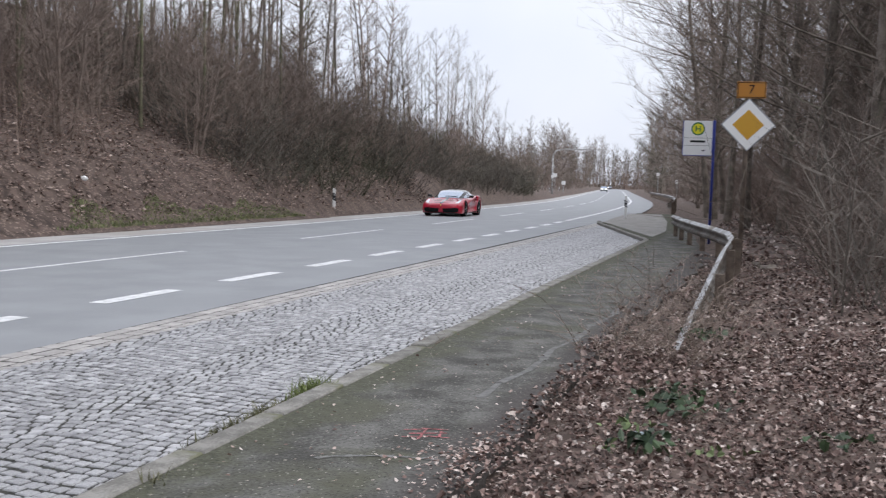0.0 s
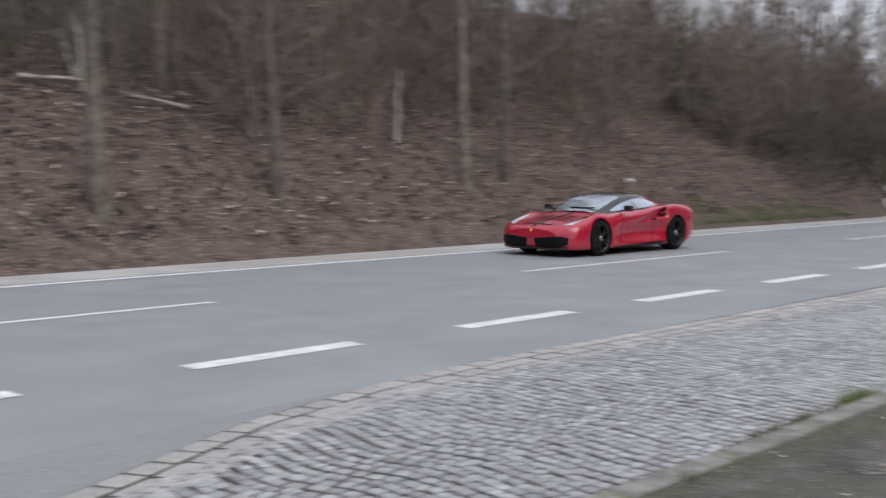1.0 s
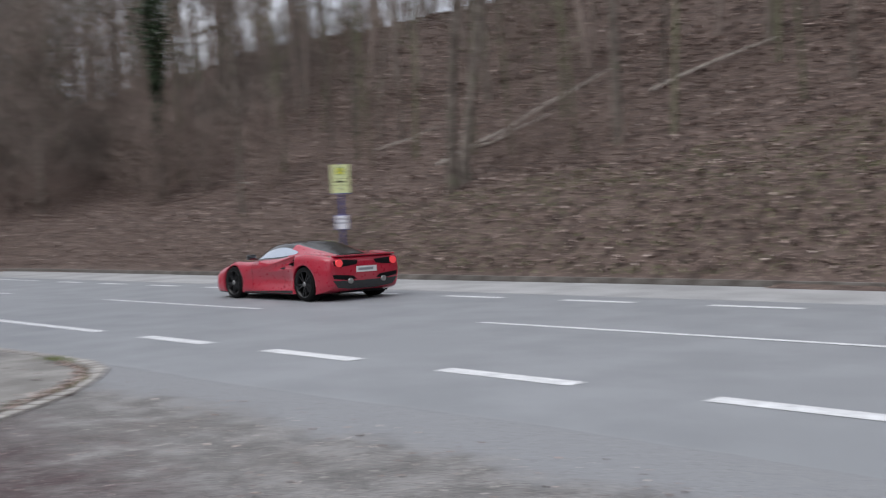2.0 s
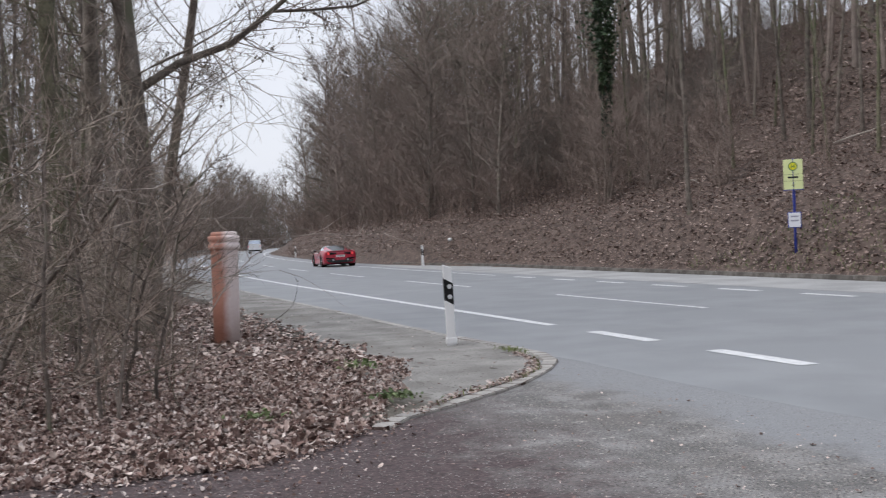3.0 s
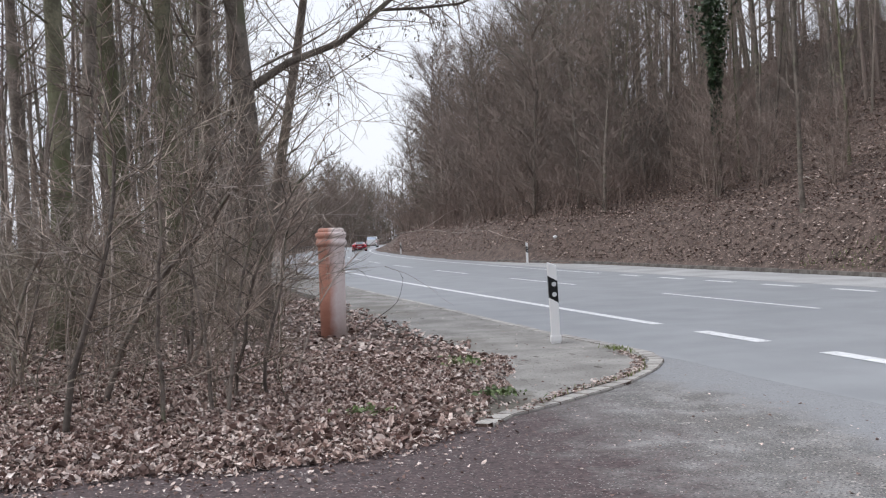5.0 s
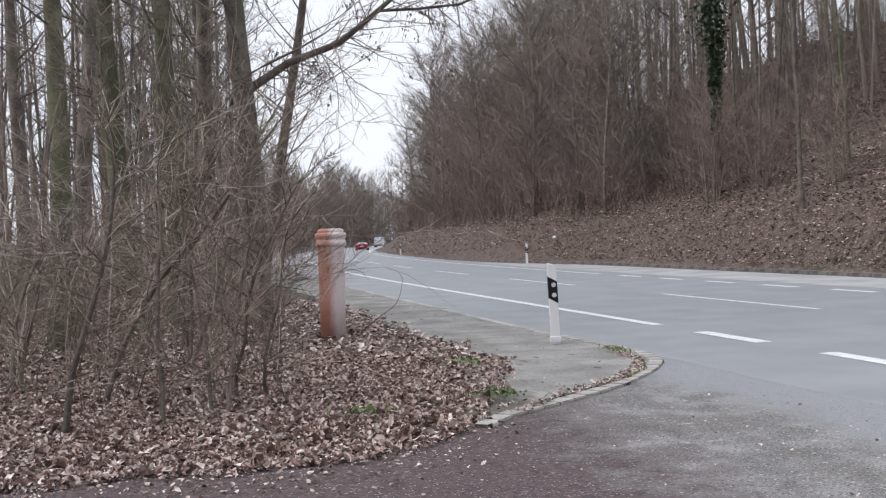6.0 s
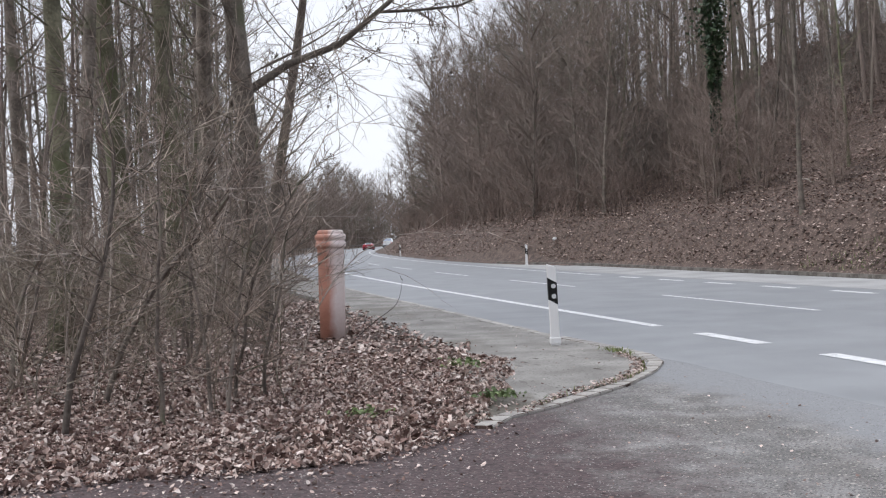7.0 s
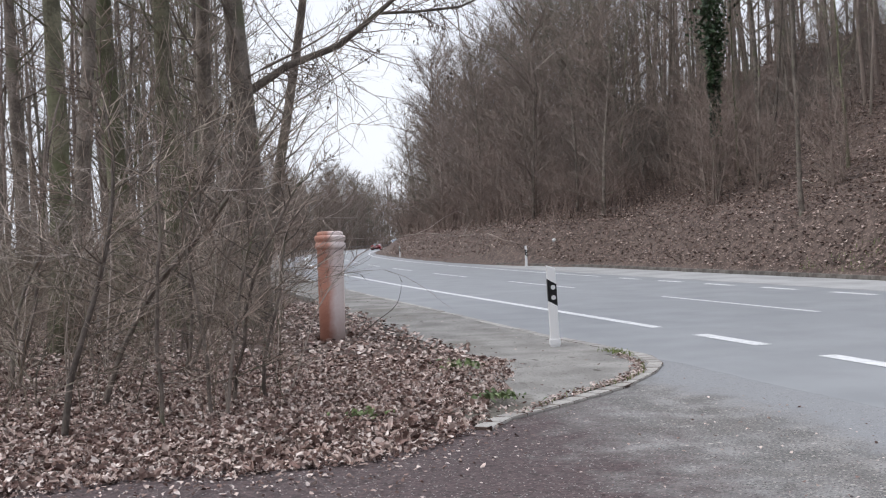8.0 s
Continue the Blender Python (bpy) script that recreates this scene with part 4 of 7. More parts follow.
HULL = [  # x, then keel, floor edge, sill, flank, shoulder, shoulder top, deck, deck middle, ridge
    (2.285, 0, 0.22, 0.42, 0.22, 0.58, 0.26, 0.62, 0.36, 0.6, 0.44, 0.52, 0.49, 0.38, 0.52, 0.18, 0.54, 0, 0.55),
    (2.2, 0, 0.15, 0.6, 0.15, 0.73, 0.2, 0.76, 0.35, 0.73, 0.48, 0.65, 0.55, 0.48, 0.575, 0.22, 0.59, 0, 0.595),
    (2.05, 0, 0.13, 0.76, 0.13, 0.89, 0.18, 0.915, 0.36, 0.88, 0.52, 0.77, 0.6, 0.52, 0.615, 0.25, 0.625, 0, 0.635),
    (1.8, 0, 0.12, 0.8, 0.12, 0.935, 0.18, 0.95, 0.38, 0.925, 0.57, 0.82, 0.675, 0.58, 0.665, 0.3, 0.675, 0, 0.685),
    (1.33, 0, 0.12, 0.8, 0.12, 0.95, 0.18, 0.965, 0.42, 0.95, 0.63, 0.85, 0.79, 0.63, 0.745, 0.3, 0.745, 0, 0.75),
    (0.9, 0, 0.12, 0.82, 0.12, 0.935, 0.18, 0.945, 0.42, 0.94, 0.64, 0.87, 0.78, 0.69, 0.8, 0.35, 0.83, 0, 0.84),
    (0.4, 0, 0.12, 0.83, 0.12, 0.92, 0.18, 0.875, 0.42, 0.94, 0.66, 0.885, 0.785, 0.74, 0.84, 0.4, 0.86, 0, 0.87),
    (-0.2, 0, 0.12, 0.84, 0.12, 0.925, 0.18, 0.85, 0.42, 0.935, 0.67, 0.905, 0.805, 0.77, 0.87, 0.4, 0.88, 0, 0.88),
    (-0.7, 0, 0.12, 0.85, 0.12, 0.935, 0.18, 0.87, 0.42, 0.95, 0.68, 0.93, 0.865, 0.77, 0.915, 0.4, 0.92, 0, 0.92),
    (-1.0, 0, 0.12, 0.85, 0.12, 0.95, 0.18, 0.955, 0.43, 0.98, 0.7, 0.94, 0.905, 0.75, 0.935, 0.4, 0.935, 0, 0.935),
    (-1.35, 0, 0.13, 0.85, 0.13, 0.965, 0.19, 0.98, 0.45, 0.987, 0.71, 0.92, 0.94, 0.72, 0.935, 0.35, 0.93, 0, 0.93),
    (-1.8, 0, 0.15, 0.82, 0.15, 0.94, 0.22, 0.97, 0.46, 0.968, 0.71, 0.89, 0.915, 0.67, 0.905, 0.3, 0.9, 0, 0.9),
    (-2.1, 0, 0.2, 0.76, 0.2, 0.9, 0.27, 0.935, 0.48, 0.925, 0.71, 0.86, 0.87, 0.63, 0.89, 0.3, 0.885, 0, 0.885),
    (-2.24, 0, 0.27, 0.7, 0.27, 0.83, 0.32, 0.875, 0.5, 0.87, 0.7, 0.82, 0.84, 0.6, 0.87, 0.3, 0.87, 0, 0.87),
    (-2.285, 0, 0.36, 0.62, 0.36, 0.74, 0.4, 0.79, 0.52, 0.79, 0.68, 0.74, 0.78, 0.55, 0.8, 0.3, 0.8, 0, 0.8)]


def close_ends(rows, nose_x, tail_x):
    """Shorten the tail, draw the nose to a point and close both ends with shrinking sections."""
    rows = [(-1.32 + (r[0] + 1.32) * 0.82 if r[0] < -1.32 else r[0], *r[1:]) for r in rows]

    def shrunk(r, x, f, zc):
        out = [x]
        for k in range(1, len(r), 2):
            out += [r[k] * f, zc + (r[k + 1] - zc) * f]
        return tuple(out)
    front = [shrunk(rows[0], nose_x + dx, f, 0.38) for dx, f in ((0.03, 0.03), (0.027, 0.35), (0.02, 0.65), (0.012, 0.86))]
    t = rows[-1]
    back = [shrunk(t, t[0] - dx, f, 0.6) for dx, f in ((0.012, 0.88), (0.018, 0.65), (0.022, 0.35), (0.024, 0.03))]
    return front + rows + back


HULL = close_ends(HULL, 2.285, -2.285)
TAIL_X = HULL[-1][0]
CABIN = [  # x, then foot, lower glass, glass top, roof edge, roof, ridge
    (0.98, 0.66, 0.74, 0.6, 0.77, 0.52, 0.8, 0.46, 0.815, 0.25, 0.84, 0, 0.845),
    (0.75, 0.74, 0.76, 0.7, 0.82, 0.6, 0.885, 0.53, 0.915, 0.28, 0.945, 0, 0.955),
    (0.4, 0.79, 0.78, 0.76, 0.86, 0.65, 1.0, 0.56, 1.055, 0.3, 1.09, 0, 1.1),
    (0.05, 0.82, 0.8, 0.79, 0.88, 0.66, 1.08, 0.57, 1.14, 0.3, 1.18, 0, 1.19),
    (-0.3, 0.83, 0.82, 0.8, 0.9, 0.66, 1.1, 0.56, 1.165, 0.3, 1.205, 0, 1.213),
    (-0.6, 0.83, 0.84, 0.79, 0.91, 0.64, 1.07, 0.53, 1.135, 0.28, 1.175, 0, 1.185),
    (-0.95, 0.8, 0.86, 0.75, 0.92, 0.6, 1.01, 0.48, 1.06, 0.25, 1.09, 0, 1.1),
    (-1.3, 0.72, 0.87, 0.66, 0.92, 0.53, 0.97, 0.42, 0.99, 0.22, 1.01, 0, 1.015),
    (-1.7, 0.6, 0.86, 0.54, 0.89, 0.44, 0.905, 0.35, 0.91, 0.18, 0.92, 0, 0.925)]


def scoop(p):
    """Draw the flank in to the channel that deepens towards the intake before the rear wheel."""
    u = (0.3 - p.x) / 1.25
    if p.y < 0.7 or u <= 0 or u > 1.05:
        return
    deep = 0.105 * min(1.0, u) ** 1.4 * (1.0 if u < 1 else (1.05 - u) / 0.05)
    off = (p.z - 0.6 - 0.2 * u) / (0.035 + 0.085 * u)
    if abs(off) < 1:
        p.y -= deep * (1 - off * off) ** 0.7


def patch(name, owner, tree, lower, upper, axis, material, lift=0.004, label="", sides=(1, -1), nu=28, nv=6):
    """A panel with clean edges between two curves, laid on a shell along one axis and lifted a little off it."""
    made = []
    for s in sides:
        bm = bmesh.new()
        rows = []
        for a in range(nu + 1):
            lo, hi = (spline(c, a / nu * (len(c) - 1)) for c in (lower, upper))
            row = []
            for b in range(nv + 1):
                q, w = (lo[k] + (hi[k] - lo[k]) * b / nv for k in (0, 1))
                at, way = {"y": ((q, 3 * s, w), (0, -s, 0)), "front": ((5, s * q, w), (-1, 0, 0)), "rear": ((-5, s * q, w), (1, 0, 0)), "top": ((q, s * w, 3), (0, 0, -1))}[axis]
                hit, nrm, _, _ = tree.ray_cast(Vector(at), Vector(way))
                if hit is None:
                    hit, nrm, _, _ = tree.find_nearest(Vector(at) + Vector(way) * 2.2)
                if nrm.dot(Vector(way)) > 0:
                    nrm = -nrm
                row.append(bm.verts.new(hit + nrm * lift))
            rows.append(row)
        for r0, r1 in zip(rows, rows[1:]):
            for b in range(nv):
                bm.faces.new((r0[b], r1[b], r1[b + 1], r0[b + 1])).smooth = True
        bmesh.ops.recalc_face_normals(bm, faces=bm.faces)
        made.append(part(name, bm, material, owner, label))
    return made


def arch_lip(owner, tree, x, r, s):
    """Clean rolled edge round a wheel opening."""
    bm = bmesh.new()
    prev, seg = None, 60
    for k in range(seg + 1):
        a = radians(-38 + 256 * k / seg)
        ring = []
        for rad, lift in ((r, -0.06), (r, -0.004), (r + 0.008, 0.004), (r + 0.05, 0.003)):
            cx, cz = x + rad * math.cos(a), 0.345 + rad * math.sin(a)
            hit = tree.ray_cast(Vector((cx, 3 * s, max(0.17, cz))), Vector((0, -s, 0)))[0]
            y = abs(hit.y) if hit else 0.93
            ring.append(bm.verts.new((cx, s * (y + lift), max(0.15, cz))))
        if prev:
            for b in range(3):
                bm.faces.new((prev[b], ring[b], ring[b + 1], prev[b + 1])).smooth = True
        prev = ring
    bmesh.ops.recalc_face_normals(bm, faces=bm.faces)
    part("arch_lip", bm, RED, owner)


def sports_car():
    t = thing("sports_car", pose(47.7, 13.2, 0, 0, 0, 180), "shiny red low two-seat sports car with black roof", "car")
    hull = loft(HULL, 240, 88)
    for row in hull:
        for p in row:
            scoop(p)
    whole = skin(hull, lambda c, i, j: "shell")[("shell", 0)][0]
    bmesh.ops.recalc_face_normals(whole, faces=whole.faces)
    shell = BVHTree.FromBMesh(whole)
    whole.free()
    pieces = skin(hull, lambda c, i, j: None if c.y > 0.55 and in_arch(c.x, c.z, 0.022) else "body" if c.z > 0.15 else "underbody")
    body = pieces[("body", 0)][0]
    under = pieces[("underbody", 0)][0]
    for bm in (body, under):
        bmesh.ops.recalc_face_normals(bm, faces=bm.faces)
    part("body", body, RED, t)
    part("underbody", under, DARK, t)
    for x, r in ARCHES:
        for s in (1, -1):
            part("wheel_well", arch_liner(x, r, s), DARK, t)
            arch_lip(t, shell, x, r, s)

    # nose
    patch("front_grille", t, shell, [(0.12, 0.2), (0.4, 0.19), (0.68, 0.2), (0.79, 0.25)], [(0.08, 0.36), (0.4, 0.385), (0.66, 0.4), (0.8, 0.37)], "front", DARK, 0.006, "black mesh intake")
    patch("front_splitter", t, shell, [(-0.78, 0.165), (-0.4, 0.15), (0, 0.16), (0.4, 0.15), (0.78, 0.165)], [(-0.8, 0.195), (-0.4, 0.185), (0, 0.195), (0.4, 0.185), (0.8, 0.195)], "front", CARBON, 0.02, "black front lip", (1,))
    patch("headlamp", t, shell, [(2.1, 0.6), (1.95, 0.64), (1.7, 0.685), (1.46, 0.735)], [(2.02, 0.77), (1.9, 0.785), (1.68, 0.775), (1.45, 0.755)], "top", LAMP, 0.005, "long clear headlamp")
    patch("stripe", t, shell, [(2.24, -0.05), (1.9, -0.06), (1.4, -0.06), (0.98, -0.06)], [(2.24, 0.05), (1.9, 0.06), (1.4, 0.06), (0.98, 0.06)], "top", CARBON, 0.004, "narrow black stripe", (1,))
    patch("bonnet_duct", t, shell, [(2.12, -0.34), (2.06, -0.36)], [(2.14, 0.34), (2.08, 0.36)], "top", DARK, 0.004, "dark duct across the nose", (1,), 4, 20)
    for x in (1.32, 1.5, 1.68):
        patch("bonnet_vent", t, shell, [(x, 0.16), (x + 0.02, 0.28), (x + 0.09, 0.44)], [(x + 0.05, 0.16), (x + 0.07, 0.28), (x + 0.11, 0.44)], "top", DARK, 0.004, "dark louvre in the bonnet", nu=10, nv=2)
    # flanks
    patch("side_intake", t, shell, [(-0.7, 0.735), (-0.85, 0.715), (-0.97, 0.715)], [(-0.7, 0.76), (-0.85, 0.83), (-0.985, 0.895)], "y", DARK, 0.004, "dark air intake before the rear wheel")
    patch("side_slot", t, shell, [(-0.42, 0.655), (-0.55, 0.64), (-0.62, 0.645)], [(-0.42, 0.665), (-0.55, 0.685), (-0.62, 0.685)], "y", DARK, 0.003, "small dark slot behind the door", nu=8, nv=2)
    for s in (1, -1):
        part("intake_blade", boxm(0, 0, 0, 0.24, 0.06, 0.022, 0.008, pose(-0.88, s * 0.925, 0.79, 0, 14, 0)), RED, t, "red blade across the intake")
    patch("side_skirt", t, shell, [(0.9, 0.155), (0, 0.15), (-0.9, 0.16)], [(0.9, 0.175), (0, 0.19), (-0.9, 0.215)], "y", CARBON, 0.012, "black side skirt")
    for x in (0.62, -0.52):
        patch("door_joint", t, shell, [(x, 0.24), (x, 0.5), (x - 0.04, 0.78)], [(x - 0.01, 0.24), (x - 0.01, 0.5), (x - 0.05, 0.78)], "y", DARK, 0.003, nu=16, nv=1)
    # tail
    patch("tail_recess", t, shell, [(0.24, 0.725), (0.45, 0.7), (0.66, 0.69), (0.79, 0.72)], [(0.2, 0.8), (0.45, 0.815), (0.66, 0.825), (0.8, 0.8)], "rear", DARK, 0.006, "dark recess round the tail lamp")
    patch("rear_grille", t, shell, [(0.24, 0.43), (0.5, 0.42), (0.8, 0.46)], [(0.34, 0.5), (0.55, 0.52), (0.83, 0.54)], "rear", DARK, 0.006, "black rear mesh")
    patch("diffuser", t, shell, [(-0.7, 0.28), (-0.3, 0.24), (0, 0.24), (0.3, 0.24), (0.7, 0.28)], [(-0.82, 0.42), (-0.3, 0.4), (0, 0.4), (0.3, 0.4), (0.82, 0.42)], "rear", CARBON, 0.012, "black rear diffuser", (1,))

    # cabin: glass, roof and pillars in pieces that meet edge to edge
    cab = loft(CABIN, 64, 30)

    def cabin_piece(c, i, j):
        v = j / 30 * 5
        if v > 2.95:
            if c.x > 0.16:
                return "windscreen"
            if c.x > -0.62:
                return "roof"
            return "rear_window" if v > 3.1 else "engine_cover"
        if c.x < -0.55:
            return "buttress"
        return "pillar"

    mats = {"windscreen": GLASS, "roof": CARBON, "rear_window": REAR_GLASS, "engine_cover": CARBON, "buttress": RED, "pillar": CARBON}
    for (nm, side), (bm, _) in skin(cab, cabin_piece).items():
        bmesh.ops.recalc_face_normals(bm, faces=bm.faces)
        part(nm, bm, mats[nm], t, {"roof": "glossy black roof", "buttress": "red rear pillar"}.get(nm, ""))

    dome = skin(cab, lambda c, i, j: "dome")[("dome", 0)][0]
    bmesh.ops.recalc_face_normals(dome, faces=dome.faces)
    cabin_shell = BVHTree.FromBMesh(dome)
    dome.free()
    patch("side_window", t, cabin_shell, [(0.7, 0.835), (0.35, 0.86), (-0.05, 0.88), (-0.4, 0.9), (-0.78, 0.945)], [(0.68, 0.86), (0.35, 0.985), (-0.05, 1.065), (-0.4, 1.075), (-0.8, 0.99)], "y", GLASS, 0.005, "side window")

    # spoiler lip, lamps, mirrors, plate, exhaust
    part("spoiler", boxm(TAIL_X + 0.08, 0, 0.9, 0.16, 1.5, 0.03, 0.012), RED, t)
    for s in (1, -1):
        b = disc(0.075, 0.06, 24)
        bmesh.ops.transform(b, matrix=pose(TAIL_X + 0.03, s * 0.69, 0.762, 0, 0, -90), verts=b.verts)
        part("tail_lamp", b, TAIL, t, "round red tail lamp")
        mir = part("mirror", boxm(0.5, s * 1.0, 0.9, 0.1, 0.2, 0.12, 0.04), CARBON, t, "black door mirror")
        part("mirror_arm", boxm(0.5, s * 0.88, 0.855, 0.06, 0.12, 0.03, 0.01), CARBON, mir)
        part("lamp_unit", boxm(2.04, s * 0.68, 0.572, 0.1, 0.09, 0.03, 0.012, pose(0, 0, 0)), LAMP_ON, t, "lit headlamp unit")
        for dy in (0.0,):
            e = lathe([(0.05, 0.0), (0.055, 0.1)], 20)
            bmesh.ops.transform(e, matrix=pose(TAIL_X + 0.06, s * 0.42, 0.4, 0, -90, 0), verts=e.verts)
            part("exhaust", e, STEEL, t)
    part("number_plate", boxm(TAIL_X - 0.006, 0, 0.62, 0.012, 0.52, 0.12, 0.003), PLATE, t, "white rear number plate")
    part("text_bar", boxm(TAIL_X - 0.014, 0.02, 0.62, 0.003, 0.38, 0.05), GREY_INK, t, "dark bar of writing")
    part("badge", boxm(2.295, 0, 0.5, 0.02, 0.06, 0.06, 0.01), SIGN_LEMON, t, "small yellow badge")
    part("wiper", boxm(0.86, 0.15, 0.91, 0.03, 0.6, 0.02, 0.005), DARK, t)
    part("floor_pan", boxm(0, 0, 0.2, 3.9, 1.1, 0.1, 0.02), DARK, t)
    wheels = [wheel(t, x, s * yw, r, w, s) for x, yw, r, w in ((1.33, 0.835, 0.345, 0.25), (-1.32, 0.82, 0.352, 0.3)) for s in (1, -1)]
    return t, wheels


car, car_wheels = sports_car()


# ---- other traffic ----
def plain_vehicle(name, label, length, width, height, cabin, paint, category, nose=0.9, lights=True):
    """A small far-off car or van: body, cabin glass, roof, lamps, wheels; faces +x."""
    t = thing(name, pose(0, 0, 0), label, category, "other traffic")
    hl, hw = length / 2, width / 2
    bm = bmesh.new()
    vs = box(bm, 0, 0, 0.28 + (nose - 0.28) / 2, length, width, nose - 0.28, 0.09)
    part("body", bm, paint, t)
    x0, x1, slope_f, slope_r = cabin
    bm = bmesh.new()
    vs = box(bm, (x0 + x1) / 2, 0, (nose + height) / 2 - 0.03, x1 - x0, width - 0.1, height - nose, 0.05)
    for v in vs:
        if v.co.z > (nose + height) / 2:
            v.co.x += -slope_f if v.co.x > (x0 + x1) / 2 else slope_r
            v.co.y *= 0.86
    part("cabin", bm, GLASS, t, "dark windows")
    part("roof", boxm((x0 + slope_r + x1 - slope_f) / 2, 0, height - 0.02, x1 - x0 - slope_f - slope_r + 0.1, (width - 0.1) * 0.87, 0.07, 0.03), paint, t)
    for s in (1, -1):
        part("headlamp", boxm(hl - 0.03, s * (hw - 0.3), nose - 0.22, 0.1, 0.36, 0.16, 0.03), LAMP_ON, t)
        part("tail_lamp", boxm(-hl + 0.03, s * (hw - 0.16), nose - 0.12, 0.1, 0.2, 0.3, 0.03), TAIL, t)
        for x in (hl * 0.62, -hl * 0.6):
            wheel(t, x, s * (hw - 0.12), 0.32, 0.2, s)
    part("bumper", boxm(hl, 0, 0.42, 0.1, width - 0.2, 0.2, 0.04), DARK, t)
    part("bumper", boxm(-hl, 0, 0.42, 0.1, width - 0.2, 0.2, 0.04), DARK, t)
    return t


WHITE_PAINT = gloss("white_lacquer", (0.78, 0.79, 0.8), 0.25, coat=0.8)
white_car = plain_vehicle("white_car", "white hatchback with lit headlamps following on the road", 4.3, 1.8, 1.5, (-2.0, 1.0, 0.7, 0.35), WHITE_PAINT, "car", 0.95)
dark_car = plain_vehicle("silver_car", "small silver car far down the road", 4.3, 1.8, 1.5, (-2.0, 1.0, 0.7, 0.35), gloss("silver_lacquer", (0.5, 0.52, 0.55), 0.25, metal=0.5, coat=0.8), "car", 0.95)
van = plain_vehicle("white_van", "white delivery van driving away round the bend", 4.6, 1.9, 1.95, (-2.25, 1.4, 0.8, 0.1), WHITE_PAINT, "van", 1.15)
part("rear_panel", boxm(-2.3, 0, 0.95, 0.06, 1.7, 0.9, 0.02), WHITE_PAINT, van)


# ---- bare winter trees ----
FINE = {"flat": True}  # far off, a twig is a sliver; close by, it is round


def tube(V, F, pts, rad, sides):
    base = len(V)
    n = len(pts)
    if n < 4 and FINE["flat"]:
        q = pts[0]
        u = (pts[-1] - q).cross(Vector((math.sin(91 * q.x + 7 * q.z), math.sin(83 * q.y + 5), math.sin(77 * q.z + 3 * q.x)))).normalized()
        for p, w in zip(pts[:-1], rad):
            V += [p + u * w, p - u * w]
        V.append(pts[-1])
        F += [(base, base + 1, base + 2)] if n == 2 else [(base, base + 1, base + 3, base + 2), (base + 2, base + 3, base + 4)]
        return
    for i, p in enumerate(pts[:-1]):
        d = (pts[min(n - 1, i + 1)] - pts[max(0, i - 1)])
        ref = Vector((1, 0, 0)) if abs(d.x) < 0.7 * d.length else Vector((0, 1, 0))
        u = d.cross(ref).normalized()
        w = d.cross(u).normalized()
        for k in range(sides):
            a = 2 * math.pi * k / sides
            V.append(p + (u * math.cos(a) + w * math.sin(a)) * rad[i])
    V.append(pts[-1])
    for i in range(n - 2):
        for k in range(sides):
            a, b = base + i * sides + k, base + i * sides + (k + 1) % sides
            F.append((a, b, b + sides, a + sides))
    # the last length runs out into a point
    o = base + (n - 2) * sides
    F += [(o + k, o + (k + 1) % sides, o + sides) for k in range(sides)]


def bend_line(r, p, d, length, n, wobble, lift):
    pts = [p.copy()]
    d = d.normalized()
    for _ in range(n):
        d = (d + Vector((r.uniform(-1, 1), r.uniform(-1, 1), r.uniform(-0.6, 0.6))) * wobble + Vector((0, 0, lift))).normalized()
        p = p + d * (length / n)
        pts.append(p.copy())
    return pts


def along(pts, f):
    f = max(0.0, min(0.999, f)) * (len(pts) - 1)
    i = int(f)
    return pts[i].lerp(pts[i + 1], f - i), (pts[i + 1] - pts[i]).normalized()


